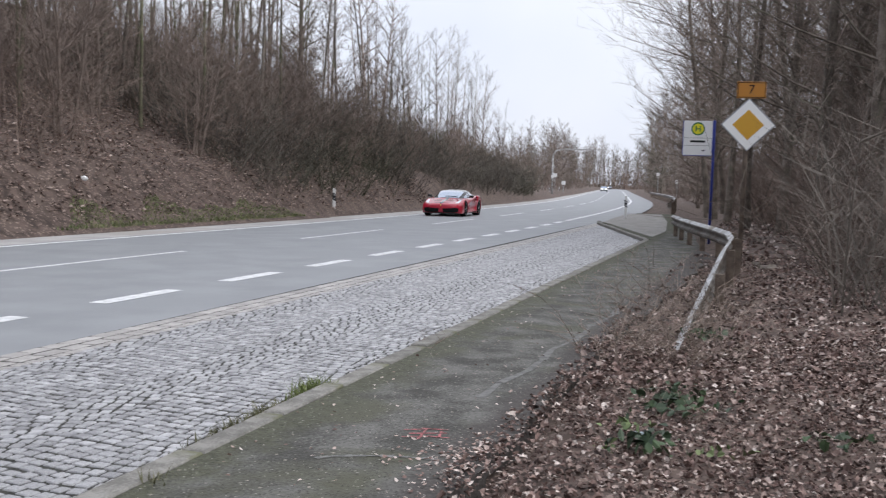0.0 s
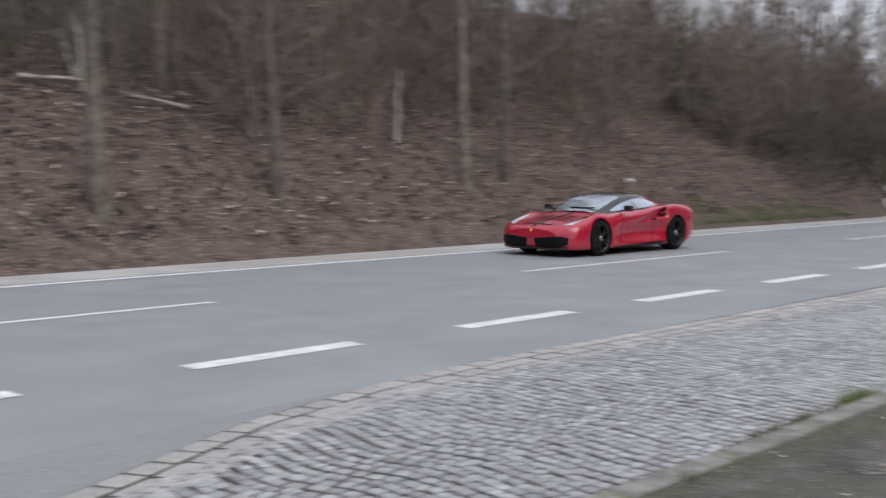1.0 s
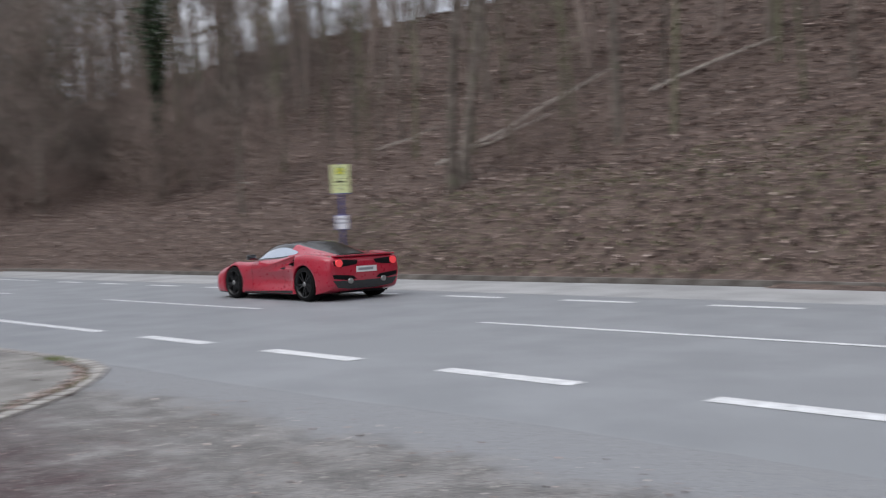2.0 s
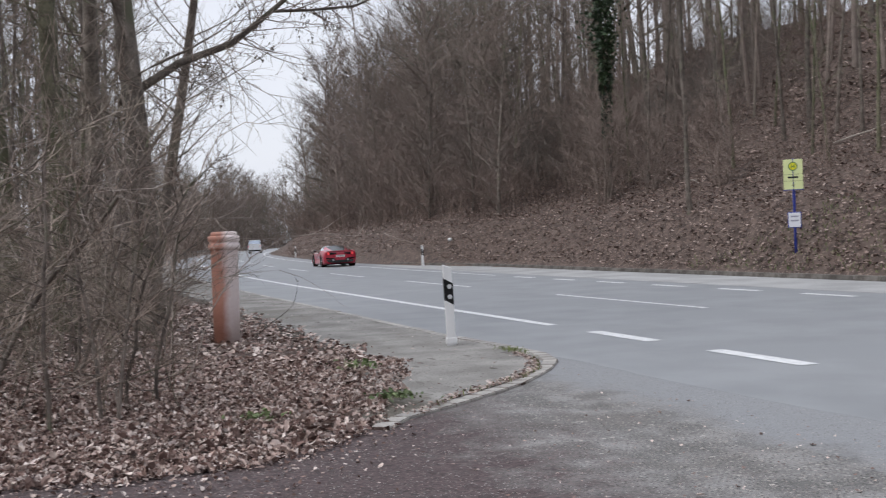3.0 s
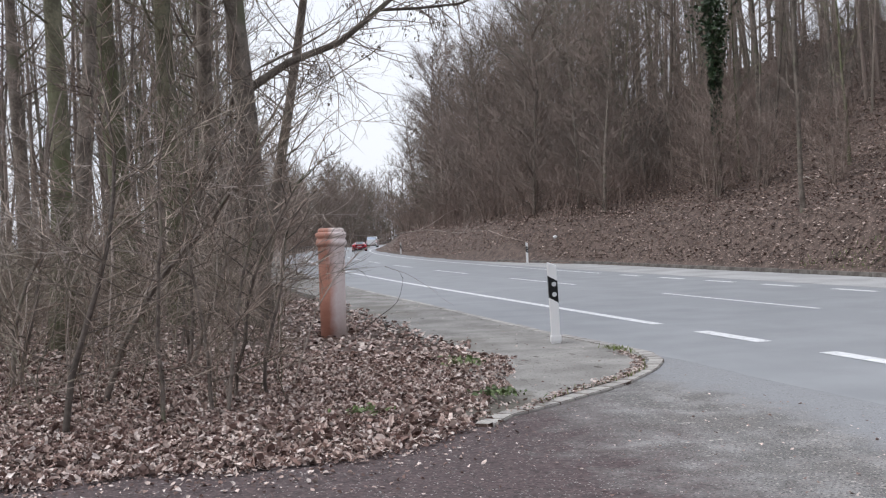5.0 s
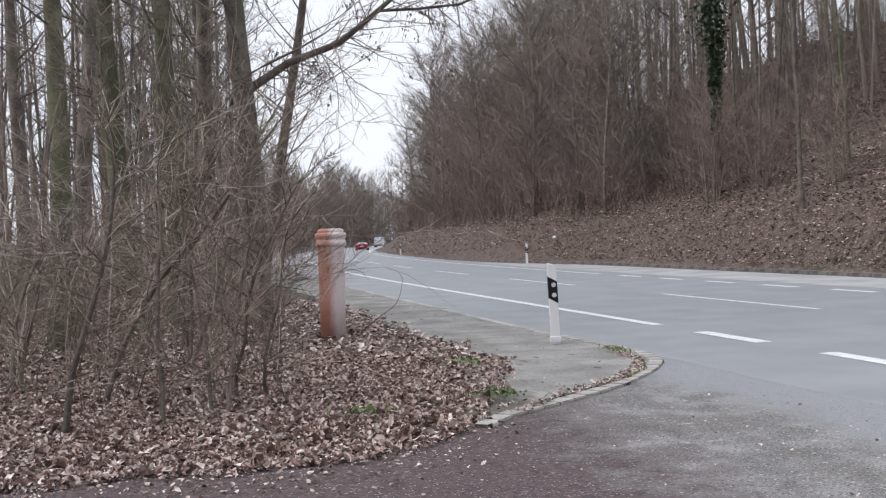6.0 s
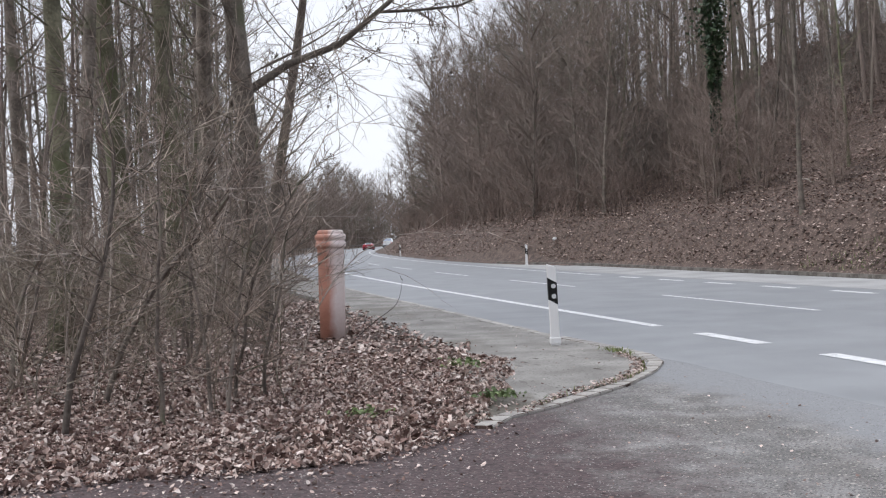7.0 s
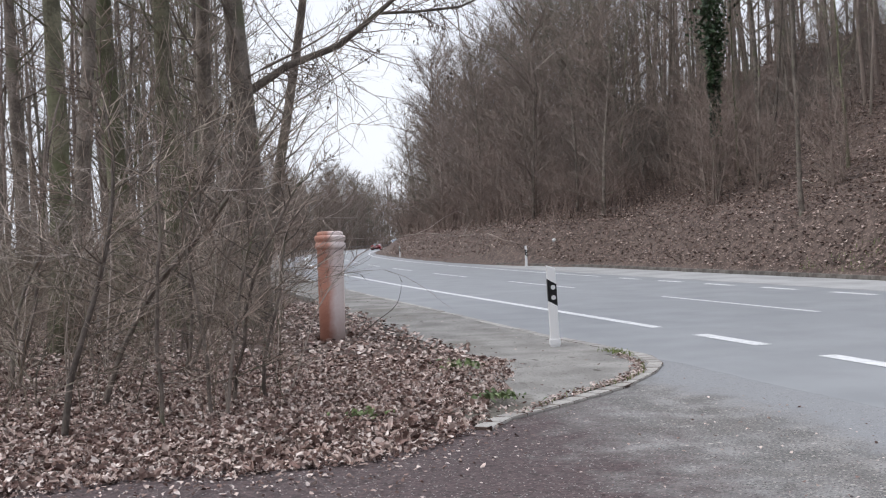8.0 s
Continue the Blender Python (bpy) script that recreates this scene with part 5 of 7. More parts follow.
def tree_meshes(seed, height, radius, crown, limbs, reach, twigs, subs, rise=0.9, thick=1.0, sides=7, lean=0.0, stems=1, spare=False, wobble=0.05, fine=0.75):
    """Trunk, limbs and twigs of one bare tree as three meshes."""
    r = random.Random(seed)
    T, L, W = ([], []), ([], []), ([], [])
    for s in range(stems):
        a0 = r.uniform(0, 6.28)
        start = Vector((0.25 * math.cos(a0), 0.25 * math.sin(a0), -0.3)) if stems > 1 else Vector((0, 0, -0.3))
        d0 = Vector((lean + r.uniform(-0.05, 0.05) + (0.16 * math.cos(a0) if stems > 1 else 0), r.uniform(-0.05, 0.05) + (0.16 * math.sin(a0) if stems > 1 else 0), 1))
        h = height * (1 if s == 0 else r.uniform(0.7, 0.95))
        segs = 5 if spare else 9
        trunk = bend_line(r, start, d0, h, segs, wobble, 0.02)
        rad = [radius * (1.35 if i == 0 else 1.0) * (1 - 0.93 * (i / segs) ** 1.1) + 0.008 for i in range(segs + 1)]
        tube(*T, trunk, rad, sides)
        for k in range(limbs // stems):
            f = crown + (0.98 - crown) * ((k + r.random()) / (limbs // stems))
            p, d = along(trunk, f)
            a = r.uniform(0, 6.28)
            g = (f - crown) / (1 - crown)
            length = reach * (0.35 + 0.65 * math.sin(math.pi * ((0.2 + 0.6 * g) if rise < 0.8 or spare else (0.15 + 0.8 * g)))) * r.uniform(0.6, 1.15)
            ld = Vector((math.cos(a), math.sin(a), rise * r.uniform(0.4, 1.3) + 0.6 * g))
            limb = bend_line(r, p, ld, length, 2 if spare else 4, 0.22, 0.07)
            lr = max(0.012, radius * 0.27 * (1 - 0.7 * g)) * thick
            tube(*L, limb, [lr, lr * 0.5, lr * 0.15] if spare else [lr, lr * 0.75, lr * 0.55, lr * 0.38, lr * 0.15], 3 if spare else 4)
            for _ in range(twigs):
                q, qd = along(limb, r.uniform(0.25, 1.0))
                td = (qd + Vector((r.uniform(-1, 1), r.uniform(-1, 1), r.uniform(-0.5, 0.9))) * (1.4 if spare else 1.15 if rise < 0.8 else 0.8))
                tl = length * r.uniform(0.22, 0.5)
                tw = bend_line(r, q, td, tl, 1 if spare else 2, 0.25, 0.05)
                tr = 0.009 * thick * fine
                tube(*W, tw, [tr, tr * 0.3] if spare else [tr, tr * 0.7, tr * 0.25], 3)
                for _ in range(subs):
                    q2, d2 = along(tw, r.uniform(0.2, 1.0))
                    sd = d2 + Vector((r.uniform(-1, 1), r.uniform(-1, 1), r.uniform(-0.5, 0.8))) * 0.9
                    tube(*W, [q2, q2 + sd.normalized() * tl * r.uniform(0.3, 0.6)], [tr * 0.65, tr * 0.2], 3)
    return T, L, W


def tree_thing(name, bark, twig, label, *a, **k):
    t = thing(name, pose(0, 0, -60), label, "tree", "bare trees")
    T, L, W = tree_meshes(*a, **k)
    ob = new("trunk", mesh_of("trunk", [tuple(v) for v in T[0]], T[1], bark, True))
    ob.parent = t
    n = len(L[0])
    crown = new("crown", mesh_of("crown", [tuple(v) for v in L[0] + W[0]], L[1] + [tuple(q + n for q in f) for f in W[1]], [bark, twig], index=[0] * len(L[1]) + [1] * len(W[1])))
    crown.parent = t
    tagged(crown, "bare branches and fine twigs", kind="stuff")
    return t


KINDS = {}
SLENDER = "slender bare tree with grey-brown bark"
for i, (bark, h, rad, crown, limbs, reach) in enumerate(((BARK, 18, 0.12, 0.22, 40, 3.2), (BARK, 21, 0.15, 0.3, 42, 3.6), (BARK_GREEN, 16, 0.1, 0.2, 38, 2.8), (BARK, 14, 0.08, 0.15, 36, 2.6))):
    KINDS["slim", i] = (tree_thing, ("tree", bark, TWIG, SLENDER if bark is BARK else "slender bare tree with green mossy bark", 20 + i, h, rad, crown, limbs, reach, 11, 4), {"thick": 1.4})
for i, (h, rad) in enumerate(((12, 0.1), (10, 0.08), (14, 0.12))):
    KINDS["bushy", i] = (tree_thing, ("tree", BARK, TWIG, "bushy bare tree branching low over the bank", 40 + i, h, rad, 0.04, 54, 3.6, 16, 4), {"rise": 0.5, "thick": 1.4})
for i, (h, rad) in enumerate(((17, 0.14), (20, 0.16))):
    KINDS["wide", i] = (tree_thing, ("tree", BARK, TWIG, "tall bare tree with wide overhanging branches", 50 + i, h, rad, 0.16, 46, 5.6, 16, 6), {"rise": 0.4, "thick": 1.0, "fine": 0.9})
for i, (bark, h, rad) in enumerate(((BARK_GREEN, 14, 0.065), (BARK, 16, 0.075), (BARK_GREEN, 12, 0.05), (BARK, 13, 0.055))):
    KINDS["pole", i] = (tree_thing, ("tree", bark, TWIG if bark is BARK else TWIG_GREEN, "thin straight bare young tree" if bark is BARK else "thin straight young tree with greenish bark", 120 + i, h, rad, 0.25, 26, 1.7, 7, 3), {"thick": 1.2, "rise": 0.7, "sides": 5, "wobble": 0.035})
KINDS["birch", 0] = (tree_thing, ("tree", BARK_BIRCH, TWIG, "slim pale birch with bare branches", 80, 15, 0.1, 0.3, 34, 2.4, 10, 4), {})
for i, h in enumerate((6.5, 5.2, 7.5)):
    KINDS["hazel", i] = (tree_thing, ("shrub", TWIG, TWIG, "tall bare many-stemmed shrub arching over the bank", 90 + i, h, 0.045, 0.1, 60, 2.5, 11, 4), {"rise": 0.5, "thick": 1.5, "stems": 6, "sides": 4, "wobble": 0.09})
FAR = {}
for i, (h, rad, crown, reach) in enumerate(((17, 0.15, 0.2, 3.2), (14, 0.12, 0.15, 3.0), (20, 0.17, 0.25, 3.4))):
    FAR["far_pole", i] = tree_meshes(65 + i, h * 0.9, 0.07 + 0.01 * i, 0.3, 20, 1.7, 9, 0, thick=2.0, sides=4, spare=True, fine=0.7)
    FAR["far", i] = tree_meshes(60 + i, h, rad, crown, 30, reach, 22, 0, thick=2.4, sides=4, spare=True, fine=0.65)
for i in range(2):
    FAR["far_bushy", i] = tree_meshes(70 + i, 13 + 3 * i, 0.12, 0.03, 38, 3.8, 24, 0, thick=2.4, sides=4, rise=0.6, spare=True, fine=0.75)
for i in range(2):
    FAR["dense", i] = tree_meshes(75 + i, 15 + 3 * i, 0.14, 0.02, 58, 4.4, 32, 0, thick=2.6, sides=4, rise=0.4, spare=True, fine=0.85)
FAR = {k: (np.array([tuple(v) for V, _ in m for v in V]), np.array([[q + o for q in g] for (_, F), o in zip(m, (0, len(m[0][0]), len(m[0][0]) + len(m[1][0]))) for f in F for g in ((f[:3], (f[0], f[2], f[3])) if len(f) == 4 else (f,))])) for k, m in FAR.items()}
MADE = {}
JOINED = {}
tree_dice = random.Random(77)


def plant(kind, x, y, scale=1.0, area="far"):
    """Put a tree of a kind on the land: a thing of its own, or part of the far wood."""
    r = tree_dice
    m = pose(x, y, land(x, y) - 0.05, r.uniform(-2, 2), r.uniform(-2, 2), r.uniform(0, 360)) @ Matrix.Diagonal((scale, scale, scale * r.uniform(0.9, 1.1), 1))
    if kind.startswith(("far", "dense")):
        v, f = FAR[r.choice([k for k in FAR if k[0] == kind])]
        a = np.array(m)
        vs, fs, n = JOINED.setdefault(area, ([], [], [0]))
        vs.append(v @ a[:3, :3].T + a[:3, 3])
        fs.append(f + n[0])
        n[0] += len(v)
        return
    choice = r.choice([k for k in KINDS if k[0] == kind])
    if choice not in MADE:
        fn, a, k = KINDS[choice]
        t = MADE[choice] = fn(*a, **k)
    else:
        t = copy_thing(MADE[choice], m)
    t.matrix_basis = m


def wood(x0, x1, d0, d1, gap, kinds, area="far", keep=lambda x, d: True, size=1.0):
    """Trees in a loose grid beside the road, d metres from its zero line."""
    r = tree_dice
    nx, nd = max(1, round((x1 - x0) / gap)), max(1, round((d1 - d0) / gap))
    for i in range(nx):
        for j in range(nd):
            x = x0 + (i + r.uniform(0.05, 0.95)) * (x1 - x0) / nx
            d = d0 + (j + r.uniform(0.05, 0.95)) * (d1 - d0) / nd
            if keep(x, d):
                plant(r.choice(kinds), x, d + shift(x), size * r.uniform(0.75, 1.2), area)


# the bank across the road
wood(-2, 62, 20.5, 27, 7.0, ("slim",))
wood(-4, 62, 21, 25.5, 3.0, ("pole",), size=1.05)
wood(-4, 62, 25.5, 33, 2.7, ("far_pole",), "bank", size=1.05)
wood(12, 62, 18.9, 26, 3.9, ("hazel",), size=0.85)
wood(38, 118, 17.6, 20.6, 3.0, ("hazel",), size=0.58)
wood(-12, 12, 20.5, 27, 4.4, ("hazel",))
wood(-56, -2, 25.5, 38, 7.0, ("slim",), size=0.9)
wood(-64, -4, 23.5, 28.5, 2.7, ("pole",))
wood(-64, -4, 28.5, 36, 2.5, ("far_pole",), "bank")
wood(-64, -34, 21.5, 25, 3.4, ("hazel",), size=0.8)
wood(-95, 2, 35.5, 47, 2.9, ("far_pole",), "bank")
wood(-64, -2, 38, 50, 8.0, ("far",), "bank")
wood(-2, 62, 33, 42, 4.0, ("far_pole",), "bank")
wood(-95, -50, 19.3, 26, 4.0, ("bushy", "bushy", "hazel"))
wood(-140, -62, 19.3, 29, 4.0, ("far_bushy",), "bank")
wood(-150, -50, 25, 50, 5.4, ("far", "far_bushy"), "bank")
wood(-150, -70, 20, 29, 6.2, ("dense",), "bank", size=0.9)
wood(62, 96, 20, 26, 5.4, ("pole", "pole", "birch"), size=0.68)
wood(60, 112, 21, 32, 3.4, ("far_pole", "far_pole", "far"), "east", size=0.62)
wood(110, 170, 19.5, 27, 5.0, ("far_pole",), "east", size=0.45)
wood(100, 175, 19, 40, 6.5, ("far_bushy",), "east", size=0.3)
wood(190, 300, 18.5, 27, 6.5, ("dense", "far_bushy"), "east", size=0.66)
wood(330, 620, 18.5, 50, 18.0, ("far",), "east")
wood(560, 650, -40, 110, 8.0, ("far", "far_bushy"), "east", size=1.3)
wood(-330, -135, 19, 38, 9.5, ("far", "far_bushy"), "west")
# the wood behind the pavement and the guard rail
wood(24, 62, -20, -3.5, 5.0, ("slim", "wide", "birch"))
wood(16, 40, -16, -3.6, 4.6, ("pole",), size=1.1)
wood(16, 64, -26, -4, 3.2, ("far_pole",), "south", size=1.1)
for x, y in ((27, -2.6), (31.5, -1.8), (36, -0.9), (41, 0.2), (47, 1.0), (54, 1.8), (62, 2.4), (29, -4.4), (34, -3.6), (39, -2.6), (44, -1.6), (50, -0.8), (58, 0.4), (66, 1.6)):
    plant("wide", x, y, 1.0)
wood(23, 64, -15, -3.2, 4.3, ("hazel",))
wood(14, 64, -36, -16, 3.6, ("far", "far_bushy"), "south")
wood(30, 64, -17, -4, 4.3, ("far_bushy", "far_bushy", "far"), "south")
wood(62, 130, -26, 2.6, 6.0, ("far", "far_bushy", "dense"), "east")
wood(130, 380, -16, 2.6, 9.5, ("dense", "far"), "east")
wood(11, 24, -16, -6, 5.0, ("slim",))
# the wood beyond the side track
wood(-52, -22, -6, 2.0, 6.0, ("slim",), keep=lambda x, d: d > 0.05 * x)
wood(-50, -24, -8, 2.4, 2.3, ("pole",), keep=lambda x, d: 0.06 * x < d)
wood(-62, -25, -13, 0.4, 1.9, ("far_pole",), "west", lambda x, d: 0.05 * x > d, size=0.9)
wood(-75, -46, -8, 2.8, 2.2, ("far_pole",), "west", lambda x, d: 0.06 * x < d)
wood(-75, -50, -30, 1.5, 4.6, ("far_pole",), "west")
wood(-66, -26, -34, 2.0, 5.6, ("far",), "west", lambda x, d: d > 0.04 * x or d < -14)
wood(-130, -60, -22, 3.0, 6.5, ("far", "far_bushy"), "west", lambda x, d: d + shift(x) > 0.02 * x)
wood(-300, -130, -22, 3.0, 9.5, ("far", "far_bushy"), "west", lambda x, d: d + shift(x) > 0.02 * x)
# closing the view at the bend
wood(-345, -308, -60, 14, 6.0, ("far", "far_bushy"), "west", lambda x, d: d + shift(x) > 0.0, size=1.1)
wood(-305, -235, -24, 2.5, 5.6, ("dense",), "west", lambda x, d: d + shift(x) > 0.0)
wood(-235, -170, -12, 3, 6.0, ("far_bushy", "dense"), "west", size=0.8)
for i in range(90):
    plant("dense" if i % 3 else "far", tree_dice.uniform(-440, -345), tree_dice.uniform(0, 78), tree_dice.uniform(0.8, 1.15), "west")
for area, (vs, fs, _) in JOINED.items():
    v, f = np.concatenate(vs), np.concatenate(fs)
    me = bpy.data.meshes.new("far_wood")
    me.vertices.add(len(v))
    me.vertices.foreach_set("co", v.astype(np.float32).ravel())
    me.loops.add(f.size)
    me.loops.foreach_set("vertex_index", f.astype(np.int32).ravel())
    me.polygons.add(len(f))
    me.polygons.foreach_set("loop_start", np.arange(0, f.size, 3, dtype=np.int32))
    me.update(calc_edges=True)
    me.materials.append(FAR_TWIG)
    tagged(new("far_wood", me), "brown bare trees standing deep in the wood", "woodland", kind="stuff")


# ---- single trees that stand out ----
FINE["flat"] = False


def lone(seed, x, y, h, rad, crown, limbs, reach, bark, label, lean=0.0, turn=0.0, **k):
    t = tree_thing("tree", bark, TWIG, label, seed, h, rad, crown, limbs, reach, 9, 5, lean=lean, sides=10, thick=0.6, rise=0.45, fine=1.0, **k)
    t.matrix_basis = pose(x, y, land(x, y) - 0.02, 0, 0, turn)
    return t


lone(101, -15.85, -1.64, 15, 0.155, 0.3, 40, 2.6, BARK_GREEN, "tall straight tree with green mossy trunk")
lone(102, -19.0, -0.75, 16, 0.19, 0.3, 40, 2.8, BARK_GREEN, "tall mossy tree with a leaning trunk", -0.1, 80)
lone(103, -18.9, 0.0, 17, 0.185, 0.3, 40, 2.8, BARK_GREEN, "tall straight tree with mossy green trunk")
lone(104, -19.6, 1.35, 17, 0.23, 0.2, 38, 3.4, BARK, "thick dark tree with a long side branch over the road")
lone(105, -22.8, 1.5, 14, 0.13, 0.2, 36, 3.0, BARK, "slim dark tree leaning toward the road", 0.17, 85)
lone(106, -21.2, 0.6, 16, 0.17, 0.28, 40, 2.6, BARK, "tall dark tree among thicket stems")
lone(107, -17.5, -1.6, 14, 0.12, 0.25, 36, 2.4, BARK, "slim dark tree in the thicket")


# the long side branch that hangs over the road, with dry seed clusters
lone(108, -24.5, -3.2, 16, 0.16, 0.28, 40, 3.0, BARK, "tall dark tree behind the thicket")


def hanging_branch():
    r = random.Random(5)
    owner = [o for o in scene.objects if o.get("label") == "thick dark tree with a long side branch over the road"][0]
    o = owner.matrix_basis.translation
    V, F, W, X = [], [], [], []
    main = [Vector(p) - o for p in ((-19.6, 1.0, 4.1), (-19.55, 1.5, 4.42), (-19.5, 2.05, 4.78), (-19.3, 2.95, 5.1), (-19.2, 3.45, 5.5), (-19.1, 4.05, 6.0), (-19.0, 4.9, 6.5), (-18.8, 5.8, 6.8))]
    tube(V, F, main, [0.1, 0.08, 0.07, 0.06, 0.05, 0.04, 0.03, 0.01], 7)
    seeds = []
    TV, TF = [], []
    fork = [along(main, 0.62)[0], along(main, 0.62)[0] + Vector((0.1, 0.7, 0.02)), along(main, 0.62)[0] + Vector((0.2, 1.5, 0.1)), along(main, 0.62)[0] + Vector((0.2, 2.2, 0.42)), along(main, 0.62)[0] + Vector((0.3, 2.9, 0.6))]
    tube(V, F, fork, [0.03, 0.026, 0.022, 0.016, 0.005], 6)
    for k in range(100):
        q, d = along(main if k % 5 else fork, r.uniform(0.1, 1.0))
        e = d * 0.35 + Vector((r.uniform(-1, 1), r.uniform(-0.5, 1.1), r.uniform(-0.9, 0.75)))
        ln = r.uniform(0.5, 1.9)
        tw = bend_line(r, q, e, ln, 5, 0.3, 0.0)
        tube(TV, TF, tw, [0.012, 0.01, 0.008, 0.006, 0.005, 0.002], 4)
        for _ in range(8):
            q2, d2 = along(tw, r.uniform(0.2, 1.0))
            e2 = d2 * 0.7 + Vector((r.uniform(-1, 1), r.uniform(-1, 1), r.uniform(-0.9, 0.7)))
            fine = bend_line(r, q2, e2, ln * r.uniform(0.15, 0.45), 3, 0.35, -0.03)
            tube(TV, TF, fine, [0.0055, 0.0045, 0.0035, 0.0015], 3)
            if r.random() < 0.09:
                seeds.append(fine[-1])
    for name, v, f, m in (("branch", V, F, BARK), ("branch_twig", TV, TF, TWIG)):
        ob = new(name, mesh_of(name, [tuple(p) for p in v], f, m, True))
        ob.parent = owner
        if name != "branch":
            tagged(ob, "fine hanging twigs", kind="stuff")
    sv, sf = [], []
    for p in seeds:
        for _ in range(7):
            c = p + Vector((r.gauss(0, 0.035), r.gauss(0, 0.035), r.gauss(-0.06, 0.05)))
            b = len(sv)
            a = r.uniform(0, 6.28)
            dx, dy = math.cos(a) * 0.02, math.sin(a) * 0.02
            sv += [tuple(c + Vector((dx, dy, 0))), tuple(c - Vector((dx, dy, 0))), tuple(c + Vector((dy, dx, -0.06)))]
            sf.append((b, b + 1, b + 2))
    ob = new("dry_seed", mesh_of("dry_seed", sv, sf, BARK))
    ob.parent = owner
    tagged(ob, "dry dark seed clusters", kind="stuff")


hanging_branch()


# ivy climbing a trunk on the bank
def ivy_column():
    x, y = -43.0, 23.1
    z = land(x, y)
    t = lone(109, x, y, 17, 0.17, 0.3, 30, 3.0, BARK, "tree on the bank wrapped in dark green ivy")
    r = random.Random(8)
    v, f = [], []
    for _ in range(3200):
        h = 2.6 + 9.5 * r.random() ** 0.7
        a = r.uniform(0, 6.28)
        lump = 0.6 + 0.9 * max(0.0, noise.noise((h * 0.8, math.cos(a), math.sin(a) + 4)) + 0.3)
        rad = 0.16 + abs(r.gauss(0, 0.3)) * (0.12 + smooth(4, 8, h)) * lump
        c = Vector((rad * math.cos(a), rad * math.sin(a), h))
        s = r.uniform(0.06, 0.13)
        m = Euler((r.uniform(-1, 1), r.uniform(-1, 1), r.uniform(0, 6.28))).to_matrix()
        b = len(v)
        v += [tuple(c + m @ Vector(p)) for p in ((-s, 0, 0), (0, -s * 0.8, 0.02), (s, 0, 0), (0, s * 0.8, 0.02))]
        f += [(b, b + 1, b + 2), (b, b + 2, b + 3)]
    ob = new("ivy", mesh_of("ivy", v, f, IVY))
    ob.parent = t
    tagged(ob, "dark green ivy leaves", kind="stuff")


ivy_column()

lone(110, 9.4, 17.5, 13, 0.16, 0.3, 26, 3.0, BARK, "stout tree at the foot of the bank")
lone(111, 13.4, 17.7, 12, 0.12, 0.25, 26, 2.8, BARK, "slim tree at the foot of the bank")
lone(112, 20.8, 18.0, 12, 0.11, 0.2, 28, 2.8, BARK, "dark slim tree low on the bank")
lone(113, 19.2, 17.9, 11, 0.11, 0.2, 28, 2.8, BARK, "slim tree low on the bank")
lone(114, -22.8, 21.7, 15, 0.16, 0.35, 28, 3.2, BARK, "forked tree with two trunks from one mossy foot", stems=2)
lone(115, -32.7, 20.7, 12, 0.08, 0.2, 26, 2.4, BARK, "slim leaning tree low on the bank")
lone(116, -19.0, 24.5, 15, 0.15, 0.35, 26, 3.2, BARK, "tree on the bank above the far bus stop")


# ---- dead wood and a white stone on the bank ----
def fallen(points, rad, label):
    t = thing("fallen_branch", pose(0, 0, 0), label, "dead wood", "fallen branches")
    r = random.Random(len(label) + int(points[0][0] * 10))
    V, F = [], []
    line = []
    for (x0, y0, u0), (x1, y1, u1) in zip(points, points[1:]):
        for i in range(4):
            x, y = x0 + (x1 - x0) * i / 4, y0 + (y1 - y0) * i / 4
            line.append(Vector((x, y, land(x, y) + u0 + (u1 - u0) * i / 4 + r.uniform(-0.03, 0.03))))
    x, y, u = points[-1]
    line.append(Vector((x, y, land(x, y) + u)))
    n = len(line)
    tube(V, F, line, [rad * (1 - 0.6 * i / (n - 1)) for i in range(n)], 6)
    ob = new("stem", mesh_of("stem", [tuple(v) for v in V], F, PALE_WOOD, True))
    ob.parent = t
    for k in range(3):
        q, d = along(line, r.uniform(0.4, 0.95))
        V, F = [], []
        e = d + Vector((r.uniform(-1, 1), r.uniform(-1, 1), r.uniform(0, 0.8)))
        tube(V, F, [q, q + e.normalized() * r.uniform(0.3, 0.8)], [rad * 0.35, rad * 0.12], 4)
        ob = new("side_branch", mesh_of("side_branch", [tuple(v) for v in V], F, PALE_WOOD))
        ob.parent = t


fallen([(-25.4, 23.4, 0.1), (-24.0, 26.0, 0.25), (-22.0, 28.6, 0.4)], 0.07, "pale fallen trunk lying up the slope")
fallen([(-24.9, 24.3, 0.1), (-22.9, 26.6, 0.2)], 0.05, "pale fallen branch beside a fallen trunk")
fallen([(10.2, 22.4, 0.15), (11.6, 21.7, 0.3)], 0.06, "broken pale branch on the bank")
fallen([(12.6, 25.6, 0.2), (12.0, 24.0, 0.5), (11.2, 21.8, 0.25)], 0.07, "broken pale birch stem on the bank")
fallen([(13.3, 20.8, 0.1), (12.0, 21.4, 0.25)], 0.06, "short pale branch among leaves")
fallen([(11.4, 22.0, 0.0), (11.3, 21.9, 1.5)], 0.07, "snapped pale stem standing on the bank")
fallen([(18.4, 19.5, 0.0), (18.7, 19.7, 1.9)], 0.06, "pale snapped birch stem standing on the bank")
fallen([(-31, 25.5, 0.1), (-28, 26.2, 0.3)], 0.04, "thin pale fallen branch on the slope")
fallen([(-20, 27.5, 0.1), (-16, 29, 0.3)], 0.06, "pale fallen trunk high on the slope")
fallen([(-38, 24, 0.1), (-36, 23.2, 0.2)], 0.03, "thin pale fallen branch on the slope")
